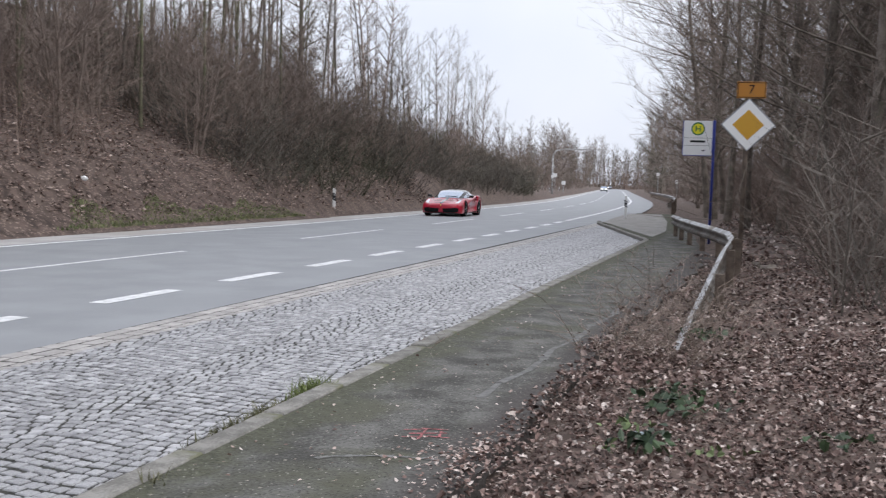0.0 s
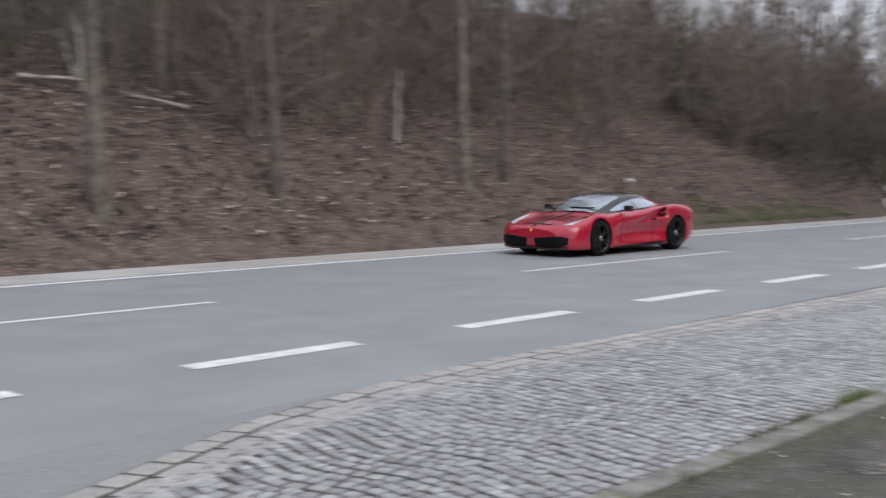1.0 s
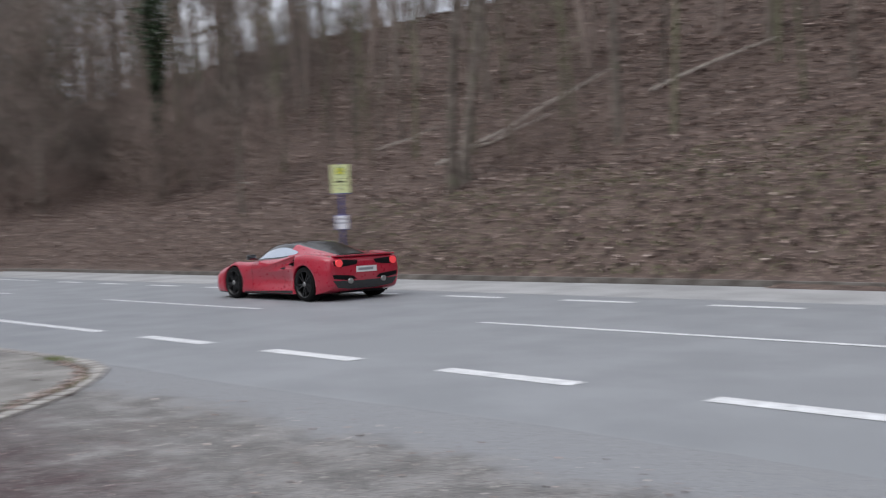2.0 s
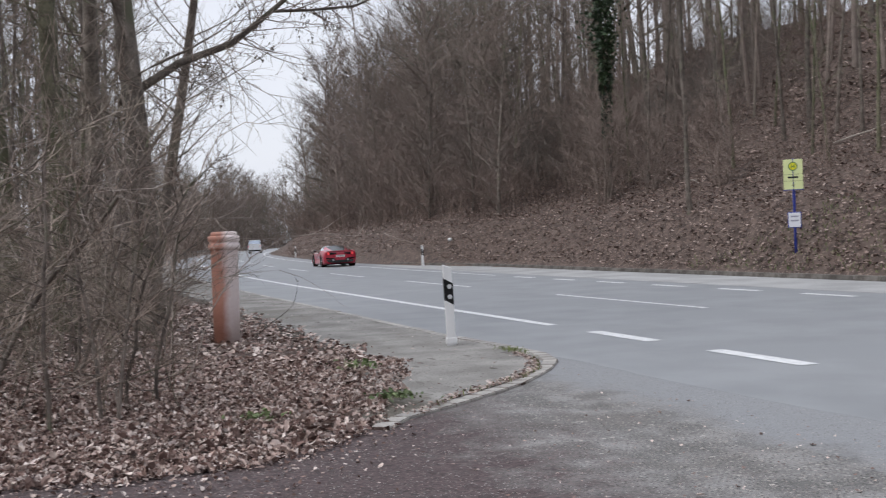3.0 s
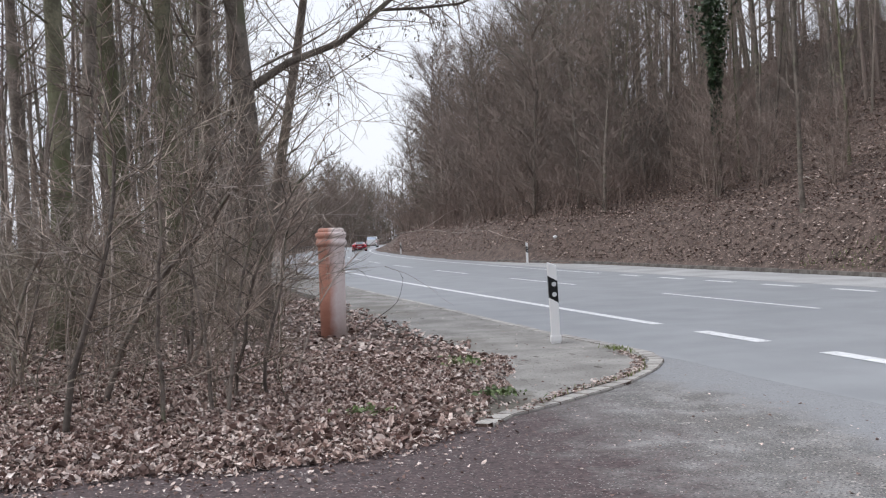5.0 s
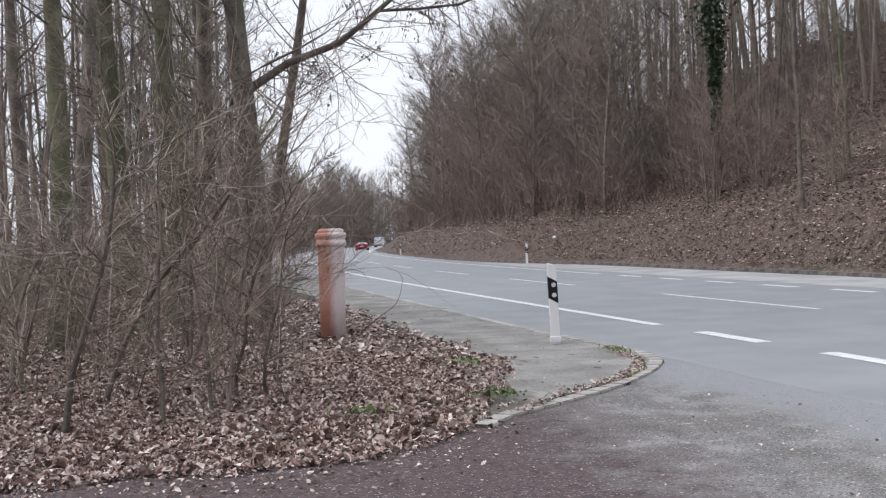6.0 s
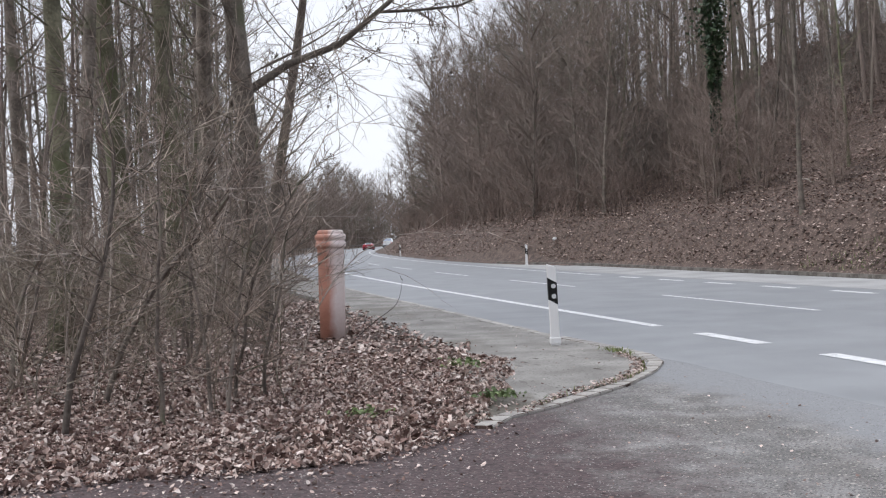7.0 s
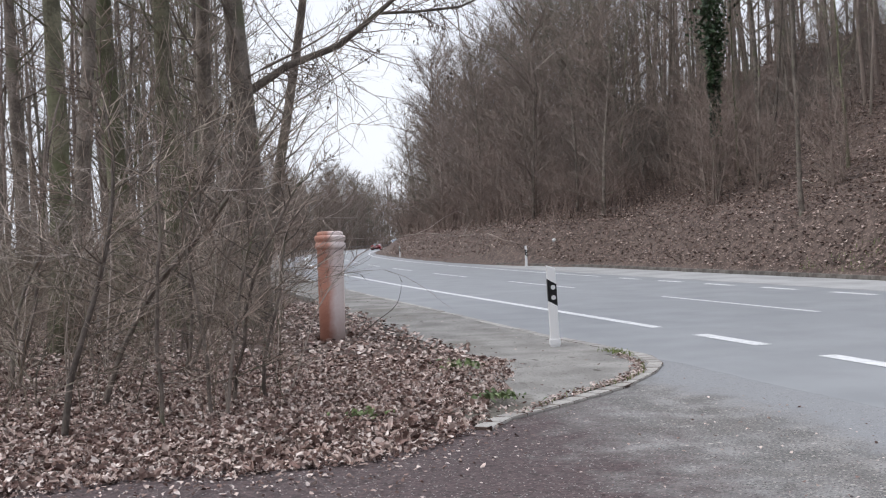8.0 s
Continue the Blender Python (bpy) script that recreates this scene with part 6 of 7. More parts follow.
for x, y, rad, lab in ((26.2, 17.95, 0.1, "small white stone on the leafy bank"), (-53.5, 19.2, 0.13, "small white stone at the foot of the bank")):
    bm = bmesh.new()
    bmesh.ops.create_icosphere(bm, subdivisions=2, radius=rad)
    for v in bm.verts:
        v.co *= 1 + 0.25 * noise.noise(v.co * 12)
        v.co.z *= 0.75
    me = bpy.data.meshes.new("white_stone")
    bm.to_mesh(me)
    bm.free()
    me.materials.append(WHITE)
    ob = new("white_stone", me)
    ob.matrix_basis = pose(x, y, land(x, y) + rad * 0.4)
    tagged(ob, lab, "stone", "white stones")


# ---- scraps lying in the leaves ----
def scrap(x, y, z, length, width, material, label, category, seed, turn):
    """A crumpled thin piece of plastic or bark with a rolled rim."""
    r = random.Random(seed)
    bm = bmesh.new()
    rows = []
    for i in range(9):
        f = i / 8 - 0.5
        rows.append([bm.verts.new((length * f + r.uniform(-0.003, 0.003), width * (k / 6 - 0.5) * (1 - 1.2 * f * f) + r.uniform(-0.003, 0.003), 0.02 + width * 0.5 * math.sin(math.pi * k / 6) + r.uniform(-0.005, 0.006))) for k in range(7)])
    for a, b in zip(rows, rows[1:]):
        for k in range(6):
            bm.faces.new((a[k], a[k + 1], b[k + 1], b[k]))
    bmesh.ops.solidify(bm, geom=bm.faces[:], thickness=0.003)
    me = bpy.data.meshes.new("scrap")
    bm.to_mesh(me)
    bm.free()
    me.materials.append(material)
    ob = new("scrap", me)
    ob.matrix_basis = pose(x, y, z, 0, 0, turn)
    tagged(ob, label, category)


scrap(6.2, 0.55, 0.1, 0.11, 0.045, gloss("pale_plastic", (0.6, 0.68, 0.74), 0.25), "small pale blue plastic scrap among ivy leaves", "litter", 4, 60)
scrap(20.3, -0.3, 0.12, 0.5, 0.12, PALE_WOOD, "pale strip of torn bark lying on the leaves", "bark", 5, -35)
scrap(21.2, -0.12, 0.12, 0.34, 0.1, PALE_WOOD, "short pale strip of bark lying on the leaves", "bark", 6, 20)


# ---- fallen leaves, grass, brush ----
def litter(name, seed, spots, size, material, label, lift=0.0, flat=0.5, slim=0.3, crumpled=False):
    """Many small curled leaf blades folded along the midrib, lying on the land: one object, nobody could count them."""
    r = random.Random(seed)
    v, f = [], []
    for x, y, z in spots:
        s = size * r.choice((0.4, 0.55, 0.75, 1.0, 1.0, 1.3)) * r.uniform(0.85, 1.15)
        a, tilt, roll = r.uniform(0, 6.28), r.gauss(0, flat), r.gauss(0, flat)
        m = Euler((tilt, roll, a)).to_matrix()
        c = Vector((x, y, z + lift + abs(tilt) * s * 0.3 + r.uniform(0, 0.018)))
        curl, fold, w = s * r.uniform(-0.25, 0.45), s * r.uniform(-0.1, 0.35), s * slim * r.uniform(0.7, 1.5)
        b = len(v)
        if crumpled:
            # jagged rim round a sunken midrib
            k = 7
            v.append(tuple(c))
            for q in range(k):
                g = 6.28 * q / k
                rad = 0.55 * s * r.uniform(0.6, 1.15) * (1.0 if q % 2 else 0.72)
                v.append(tuple(c + m @ Vector((rad * math.cos(g), rad * slim * 2.1 * math.sin(g), curl * math.cos(g) * 0.7 + fold * abs(math.sin(g)) + s * r.uniform(-0.13, 0.22)))))
            f += [(b, b + 1 + q, b + 1 + (q + 1) % k) for q in range(k)]
            continue
        if size > 0.12:
            for px, py, pz in ((-s * 0.5, 0, curl * 0.4), (0, -w, fold), (s * 0.5, 0, curl), (0, w, fold)):
                v.append(tuple(c + m @ Vector((px, py, pz))))
            f.append((b, b + 1, b + 2, b + 3))
            continue
        for px, py, pz in ((-s * 0.5, 0, curl * 0.4), (-s * 0.12, -w, fold), (s * 0.28, -w * 0.75, fold + curl * 0.3), (s * 0.55, 0, curl), (s * 0.26, w * 0.8, fold + curl * 0.3), (-s * 0.15, w, fold)):
            v.append(tuple(c + m @ Vector((px, py, pz))))
        f += [(b, b + 1, b + 2, b + 3), (b, b + 3, b + 4, b + 5)]
    return tagged(new(name, mesh_of(name, v, f, material)), label, "leaves", kind="stuff")


def scatter(seed, n, x0, x1, y0, y1, keep=lambda x, y: True, power=1.0):
    r = random.Random(seed)
    out = []
    while len(out) < n:
        x = x0 + (x1 - x0) * r.random() ** power
        y = y0 + (y1 - y0) * r.random()
        if keep(x, y):
            out.append((x, y, land(x, y)))
    return out


def tuft_spots(seed, n, cx, cy, rx, ry, z):
    r = random.Random(seed)
    return [(cx + r.gauss(0, rx), cy + r.gauss(0, ry), z) for _ in range(n)]


def right_litter(x, y):
    return y < 1.32 + 0.18 * noise.noise((x * 1.3, 0, 3)) - 0.02 * max(0, x - 12)


def left_litter(x, y):
    return x < leaf_edge(y) + 0.22 * noise.noise((0, y * 1.6, 3)) + 0.1 and y < 3.75 + 0.3 * noise.noise((x, 0, 4)) and y < 2.45 + 0.4 * (-x - 8.6) + 0.2 * noise.noise((x * 2, y * 2, 5))


edge_dice = random.Random(71)


def fade_left(x, y):
    """Leaves thin out over a hand's width or three at their edge."""
    return left_litter(x - 0.35 * edge_dice.random() ** 2 + 0.1, y) and left_litter(x, y)


def loose_left(x, y):
    return left_litter(x - 1.1 * edge_dice.random() ** 3, y)


def fade_right(x, y):
    return right_litter(x, y + 0.35 * edge_dice.random() ** 2 - 0.1)


def on_walk(x, y, z):
    return max(z, 0.03 if x < -8.9 and y > 2.2 else 0.006)


litter("leaf_litter", 1, [(x, y, max(z, 0.1 if y > 1.2 else z)) for x, y, z in scatter(1, 44000, 3.0, 11, -3.5, 1.8, fade_right, 1.15)], 0.042, EAST_LEAF, "pale brown crumpled leaves covering the ground by the rail", flat=0.25, crumpled=True)
litter("leaf_litter", 21, [(x, y, max(z, 0.1 if y > 1.2 else z)) for x, y, z in scatter(51, 34000, 8, 24, -7, 1.8, fade_right, 1.3)], 0.052, EAST_LEAF, "pale brown fallen leaves covering the ground behind the rail")
litter("leaf_litter", 2, [(x, y, on_walk(x, y, z)) for x, y, z in scatter(2, 34000, -7.0, -14, -4, 4.0, fade_left, 1.2)], 0.064, LEAF, "pale brown crumpled leaves covering the ground at the corner", flat=0.2, slim=0.22, crumpled=True)
litter("leaf_litter", 22, [(x, y, on_walk(x, y, z)) for x, y, z in scatter(52, 15000, -6.4, -12, -3, 3.0, loose_left, 1.0)], 0.036, LEAF, "broken brown leaf crumbs among the leaves at the corner", flat=0.35)
litter("leaf_litter", 23, [(x, y, on_walk(x, y, z)) for x, y, z in scatter(53, 24000, -12.5, -28, -9, 4.0, left_litter, 1.2)], 0.078, LEAF, "pale brown fallen leaves under the thicket", flat=0.25)
litter("leaf_litter", 26, [(x, y, on_walk(x, y, z) + 0.01) for x, y, z in scatter(56, 1300, -7.4, -9.8, -3, 3.0, left_litter, 1.2)], 0.095, LEAF, "large pale crumpled leaves along the track", flat=0.2, slim=0.22, crumpled=True)
litter("leaf_litter", 27, scatter(57, 17000, -66, 0, 29, 40, lambda x, y: y < 40), 0.19, BANK_LEAF, "brown fallen leaves high on the bank", 0.05, 0.25)
litter("leaf_litter", 3, scatter(3, 36000, 2, 60, 16.5, 27, lambda x, y: y - shift(x) > bank_foot(x) + 0.5 + 0.6 * noise.noise((x * 0.5, 0, 1))), 0.121, BANK_LEAF, "brown fallen leaves on the bank", 0.045, 0.25)
litter("leaf_litter", 4, scatter(4, 56000, -62, 2, 18.4, 30, lambda x, y: y - shift(x) > bank_foot(x) + 0.25), 0.121, BANK_LEAF, "brown fallen leaves on the bank by the far bus stop", 0.045, 0.25)
litter("leaf_litter", 24, scatter(54, 22000, -125, -60, 18, 36, lambda x, y: 0.1 < y - shift(x) - bank_foot(x) < 9), 0.14, BANK_LEAF, "brown fallen leaves on the bank along the bend", 0.06, 0.25)
litter("leaf_litter", 25, scatter(55, 7000, 22, 56, -9, 1.2, lambda x, y: y < 0.3 + 0.09 * (x - 24) or x < 26 and y < 0.3), 0.13, EAST_LEAF, "brown fallen leaves under the thicket by the rail", 0.05)
litter("leaf_litter", 5, [(x, y, 0.0) for x, y, z in scatter(5, 2400, -10, 0, -2, 5.2, lambda x, y: x > leaf_edge(y) and (y < 2.4 or x > -8.3 - 0.95 * (y - 2.4)), 0.6)], 0.026, LEAF, "scattered leaf scraps on the side track", 0.004, 0.15)
litter("leaf_litter", 6, [(x, y, 0.1) for x, y, z in scatter(6, 700, 3.2, 26, 1.3, 2.65)] + [(x, y, 0.1) for x, y, z in tuft_spots(62, 420, 5.35, 1.42, 0.3, 0.14, 0.1)], 0.024, LEAF, "scattered leaf scraps on the pavement", 0.003, 0.15)
litter("leaf_litter", 7, [(x, y, 0.07) for x, y, z in scatter(7, 500, -30, -9.4, 2.7, 5.0, lambda x, y: y < 5.2 + 0.7 * (x + 11.5) or x < -12)], 0.028, LEAF, "scattered leaf scraps on the pale pavement", 0.003, 0.15)
corner_path = [(-8.75, 2.8), (-9.45, 3.4), (-10.05, 4.1), (-10.4, 4.5), (-10.9, 4.9), (-11.6, 5.2), (-12.6, 5.36)]


def along_corner(seed, n, spread):
    """Spots in the dirt behind the curved kerb."""
    r = random.Random(seed)
    out = []
    for _ in range(n):
        k = r.random() ** 0.8 * (len(corner_path) - 1.001)
        i, f = int(k), k - int(k)
        (x0, y0), (x1, y1) = corner_path[i], corner_path[i + 1]
        out.append((x0 + (x1 - x0) * f - abs(r.gauss(0, spread)) * 0.8 + 0.05, y0 + (y1 - y0) * f - abs(r.gauss(0, spread)) * 0.5, 0.028))
    return out


litter("leaf_litter", 9, along_corner(61, 1300, 0.12), 0.034, LEAF, "leaf crumbs and dirt gathered behind the curved kerb", 0.002, 0.2)


def blades(name, seed, spots, height, width, material, label, spread=0.5):
    r = random.Random(seed)
    v, f = [], []
    for x, y, z in spots:
        a = r.uniform(0, 6.28)
        h = height * r.uniform(0.5, 1.3)
        dx, dy = math.cos(a), math.sin(a)
        o = h * r.uniform(0.1, spread)
        w = width * r.uniform(0.7, 1.3)
        b = len(v)
        v += [(x - dy * w, y + dx * w, z), (x + dy * w, y - dx * w, z), (x + dx * o * 0.4 + dy * w * 0.7, y + dy * o * 0.4 - dx * w * 0.7, z + h * 0.6), (x + dx * o * 0.4 - dy * w * 0.7, y + dy * o * 0.4 + dx * w * 0.7, z + h * 0.6), (x + dx * o, y + dy * o, z + h)]
        f += [(b, b + 1, b + 2, b + 3), (b + 3, b + 2, b + 4)]
    return tagged(new(name, mesh_of(name, v, f, material)), label, "grass", kind="stuff")


blades("grass_tufts", 1, tuft_spots(1, 330, 6.9, 2.9, 0.13, 0.05, 0.01), 0.13, 0.006, GRASS, "bright green grass tuft growing at the kerb", 0.8)
blades("grass_tufts", 12, tuft_spots(2, 520, 6.0, 2.9, 0.34, 0.03, 0.01) + tuft_spots(3, 24, 4.45, 2.66, 0.06, 0.03, 0.06) + tuft_spots(4, 80, 16, 2.89, 2.0, 0.03, 0.0), 0.1, 0.005, DULL_GRASS, "dull low weeds along the kerb", 0.9)
blades("grass_tufts", 2, tuft_spots(5, 120, -12.6, 5.3, 0.2, 0.05, 0.05) + along_corner(63, 130, 0.06), 0.05, 0.005, GRASS, "low green weeds behind the curved kerb", 0.9)
litter("weed_patch", 10, tuft_spots(6, 110, -9.5, 2.8, 0.15, 0.1, 0.07) + tuft_spots(7, 90, -11.8, 3.1, 0.2, 0.12, 0.1) + tuft_spots(8, 50, -8.95, 1.42, 0.12, 0.1, 0.08), 0.05, PALE_GREEN, "low green weeds among the fallen leaves", 0.02, 0.6)
blades("verge_grass", 3, scatter(9, 5200, 23, 40, 16.3, 18.2, lambda x, y: -0.05 < y - shift(x) - bank_foot(x) < 0.75 + 0.7 * noise.noise((x * 0.5, 0, 8)) - 0.6 * smooth(34, 40, x) - 0.5 * smooth(26, 23, x)) + scatter(12, 300, 3, 9, 16.4, 18, lambda x, y: noise.noise((x * 0.7, y * 0.7, 6)) > 0.05), 0.09, 0.012, VERGE_GRASS, "short green grass along the verge", 0.8)
blades("verge_grass", 4, [(x, y, z) for x, y, z in scatter(10, 5000, -30, 3, 18.4, 24.5, lambda x, y: 0.2 < y - bank_foot(x) < 2.2 + 2.5 * smooth(-26, -14, x) + 2 * noise.noise((x * 0.4, y * 0.4, 8)) - 1.5 * smooth(-22, -30, x))], 0.12, 0.012, VERGE_GRASS, "thin green grass on the bank by the far bus stop", 0.8)


def brush(name, seed, spots, height, thick, material, label, side=3, splay=0.35, wild=0.16, arch=0.0):
    """Thin woody stems with side twigs; wild stems wind and arch over."""
    r = random.Random(seed)
    V, F = [], []
    for x, y, z in spots:
        h = height * r.uniform(0.4, 1.3)
        p = Vector((x, y, z - 0.1))
        n = 5 if wild > 0.2 else 2
        pts = bend_line(r, p, Vector((r.uniform(-splay, splay), r.uniform(-splay, splay), 1)), h, n, wild, -arch)
        t = thick * r.uniform(0.6, 1.4)
        tube(V, F, pts, [t * (1 - 0.85 * i / n) for i in range(n + 1)], 3)
        for _ in range(side):
            q, d = along(pts, r.uniform(0.2, 1.0))
            e = d * 0.6 + Vector((r.uniform(-1, 1), r.uniform(-1, 1), r.uniform(-0.3, 0.7)))
            if wild > 0.2:
                tw = bend_line(r, q, e, h * r.uniform(0.15, 0.45), 2, 0.3, -arch)
                tube(V, F, tw, [t * 0.45, t * 0.32, t * 0.12], 3)
            else:
                tube(V, F, [q, q + e.normalized() * h * r.uniform(0.2, 0.45)], [t * 0.5, t * 0.15], 3)
    return tagged(new(name, mesh_of(name, [tuple(v) for v in V], F, material)), label, "undergrowth", kind="stuff")


def on_bank(lo, hi, seed):
    return lambda x, y: lo < y - shift(x) - bank_foot(x) < hi and noise.noise((x * 0.14, y * 0.14, seed)) > -0.25


FINE["flat"] = True
brush("undergrowth", 1, scatter(21, 5600, -8, 62, 18, 42, on_bank(2.0, 18, 1)), 3.0, 0.013, TWIG_RED, "thick brown undergrowth on the bank", 13, 0.55)
brush("undergrowth", 16, scatter(46, 2600, -10, 34, 22.5, 40), 3.0, 0.013, DARK_BRUSH, "dark thicket high on the bank", 12, 0.6)
brush("undergrowth", 2, scatter(22, 5200, 36, 110, 17, 32, on_bank(0.9, 9, 2)), 2.5, 0.018, DARK_BRUSH, "dark brown bushes beside the road", 14, 1.0)
brush("undergrowth", 3, scatter(23, 3000, -56, -4, 20, 44, lambda x, y: on_bank(4.2, 22, 3)(x, y) and (x < -40 or noise.noise((x * 0.2, y * 0.2, 12)) > 0.2)), 2.4, 0.011, TWIG_RED, "thin brown saplings on the bank", 11, 0.45)
brush("undergrowth", 4, scatter(24, 4800, -150, -46, 19, 50, on_bank(2.5, 14, 4)), 4.0, 0.018, TWIG_RED, "brown undergrowth at the wood's edge", 13, 0.55)
brush("undergrowth", 5, scatter(25, 4400, 13, 75, -18, -0.8, lambda x, y: y < 0.2 - 0.06 * x), 3.2, 0.013, TWIG_RED, "brown thicket behind the guard rail", 11, 0.5)
brush("undergrowth", 9, scatter(29, 2400, -300, -110, -20, 60, lambda x, y: -25 < y - shift(x) < 3 or 18.5 < y - shift(x) < 30), 4.6, 0.06, TWIG_RED, "far brown undergrowth along the bend", 9, 0.55)
brush("undergrowth", 10, scatter(30, 2200, 75, 330, -20, 70, lambda x, y: -25 < y - shift(x) < 1.5 or 18.5 < y - shift(x) < 30), 3.6, 0.055, TWIG_RED, "far brown undergrowth along the road", 9, 0.55)
brush("undergrowth", 15, scatter(45, 700, 520, 650, -40, 120), 8.0, 0.25, TWIG_RED, "low brown wood closing the far road", 6, 0.6)
brush("undergrowth", 11, scatter(41, 900, 6.5, 14, -9, -3.2, lambda x, y: y < -2.4 - 0.08 * x), 1.6, 0.008, TWIG_RED, "low brown thicket beyond the leaf litter", 9, 0.6)
brush("undergrowth", 17, scatter(47, 2400, 34, 84, -6, 3.2, lambda x, y: y < 0.072 * x - 3.4), 3.2, 0.014, TWIG_RED, "brown thicket close behind the guard rail", 13, 0.6)
brush("undergrowth", 13, scatter(43, 3400, 13, 36, -12, -1.2, lambda x, y: y < -0.2 - 0.06 * x), 2.4, 0.009, TWIG_RED, "fine brown thicket behind the guard rail", 14, 0.9, 0.3, 0.03)
brush("undergrowth", 14, scatter(44, 1500, -60, -24, -20, 1.0), 2.0, 0.01, TWIG_GREY, "grey-brown thicket deep in the wood", 12, 0.8)
FINE["flat"] = False
brush("undergrowth", 6, scatter(26, 900, -13.5, -26, -8, 2.0, lambda x, y: y < 1.7 and (x < -18.5 or y < 1.4)), 2.3, 0.0065, TWIG_GREY, "tangled thicket at the corner", 17, 0.75, 0.45, 0.07)
brush("undergrowth", 7, scatter(27, 90, -9.8, -14, -4.5, 0.7, lambda x, y: True), 1.9, 0.006, TWIG_GREY, "thin twigs rising from the leaves at the corner", 16, 0.6, 0.4, 0.05)


def arching(name, seed, spots, height, reach, thick, material, label):
    """Long canes that rise, bend over and run out level, with short crooked twigs along them."""
    r = random.Random(seed)
    V, F = [], []
    for x, y, z in spots:
        a = r.uniform(0, 6.28)
        h, L = height * r.uniform(0.6, 1.15), reach * r.uniform(0.5, 1.2)
        pts = []
        for i in range(9):
            f = i / 8
            pts.append(Vector((x + math.cos(a) * L * f ** 1.6 + r.uniform(-0.05, 0.05), y + math.sin(a) * L * f ** 1.6 + r.uniform(-0.05, 0.05), z - 0.05 + h * math.sin(min(1.75, f * 2.1)) + r.uniform(-0.04, 0.04))))
        t = thick * r.uniform(0.7, 1.3)
        tube(V, F, pts, [t * (1 - 0.09 * i) for i in range(9)], 4)
        for _ in range(16):
            q, d = along(pts, r.uniform(0.25, 1.0))
            e = d + Vector((r.uniform(-1, 1), r.uniform(-1, 1), r.uniform(-0.6, 0.8)))
            side = bend_line(r, q, e, r.uniform(0.15, 0.8), 3, 0.35, 0.0)
            tube(V, F, side, [t * 0.5, t * 0.4, t * 0.28, t * 0.1], 3)
            for _ in range(2):
                q2, d2 = along(side, r.uniform(0.3, 1.0))
                tube(V, F, [q2, q2 + (d2 + Vector((r.uniform(-1, 1), r.uniform(-1, 1), r.uniform(-1, 1)))).normalized() * r.uniform(0.06, 0.25)], [t * 0.28, t * 0.1], 3)
    return tagged(new(name, mesh_of(name, [tuple(v) for v in V], F, material)), label, "undergrowth", kind="stuff")


arching("undergrowth", 71, scatter(72, 46, -10.6, -16.5, -4.5, 1.2), 2.45, 2.6, 0.0075, PALE_TWIG, "pale grey arching canes in the corner thicket")


def cane(points, thick, label, twigs=5, seed=1):
    """One bent woody cane through given places, with a few side twigs."""
    r = random.Random(seed)
    t = thing("cane", pose(*points[0]), label, "cane", "bare canes")
    o = Vector(points[0])
    pts = [Vector(spline([tuple(q) for q in points], k / 12 * (len(points) - 1))) - o for k in range(13)]
    V, F, W, G = [], [], [], []
    tube(V, F, pts, [thick * (1 - 0.07 * k) for k in range(13)], 5)
    for _ in range(twigs):
        q, d = along(pts, r.uniform(0.35, 1.0))
        tube(W, G, bend_line(r, q, d + Vector((r.uniform(-1, 1), r.uniform(-1, 1), r.uniform(-0.3, 1))), r.uniform(0.15, 0.5), 3, 0.3, 0.0), [thick * 0.5, thick * 0.4, thick * 0.3, thick * 0.1], 3)
    for name, v, f in (("stem", V, F), ("twigs", W, G)):
        ob = new(name, mesh_of(name, [tuple(q) for q in v], f, DARK_STEM))
        ob.parent = t


cane([(-17.2, 2.75, 0.0), (-17.0, 3.0, 0.25), (-16.6, 3.3, 0.55), (-16.3, 3.35, 0.95)], 0.009, "thin bent cane growing beside the pavement", 1, 2)
cane([(-14.6, 0.7, 0.0), (-14.7, 1.15, 0.7), (-14.8, 1.7, 1.1), (-14.9, 2.2, 1.5)], 0.011, "dark crooked cane leaning past the pipe", 6, 3)
cane([(-14.2, 0.9, 0.0), (-14.3, 1.3, 0.5), (-14.4, 1.75, 0.8), (-14.5, 2.25, 1.2)], 0.009, "dark crooked cane leaning past the pipe", 5, 4)
cane([(-14.8, 0.5, 0.0), (-14.9, 0.95, 0.9), (-15.0, 1.25, 1.6), (-15.1, 1.75, 2.3)], 0.012, "tall dark cane in front of the thicket", 7, 5)
arching("undergrowth", 73, scatter(74, 60, -10.2, -17.5, -5.0, 1.0), 1.3, 1.8, 0.006, TWIG_GREY, "low bent canes among the fallen leaves")
brush("bramble", 8, scatter(28, 190, 8.6, 13.5, 0.1, 1.25), 0.8, 0.0045, TWIG_GREY, "thin bare bramble stems over the end of the rail", 8, 0.8, 0.3, 0.1)
litter("ivy_patch", 8, tuft_spots(31, 130, 7.15, 0.42, 0.24, 0.14, 0.12) + tuft_spots(32, 60, 5.95, 0.5, 0.12, 0.1, 0.1) + tuft_spots(33, 60, 10.6, 0.4, 0.25, 0.15, 0.12) + tuft_spots(34, 30, 6.4, -0.5, 0.15, 0.12, 0.1), 0.06, IVY, "dark green ivy leaves among the litter", 0.03, 0.6)
litter("weed_patch", 11, tuft_spots(35, 22, 6.3, 0.66, 0.07, 0.06, 0.13) + tuft_spots(36, 14, 5.8, 0.07, 0.07, 0.06, 0.13) + tuft_spots(37, 8, 5.75, 0.72, 0.07, 0.05, 0.12), 0.05, PALE_GREEN, "fresh pale green leaves sprouting in the litter", 0.02, 0.6)
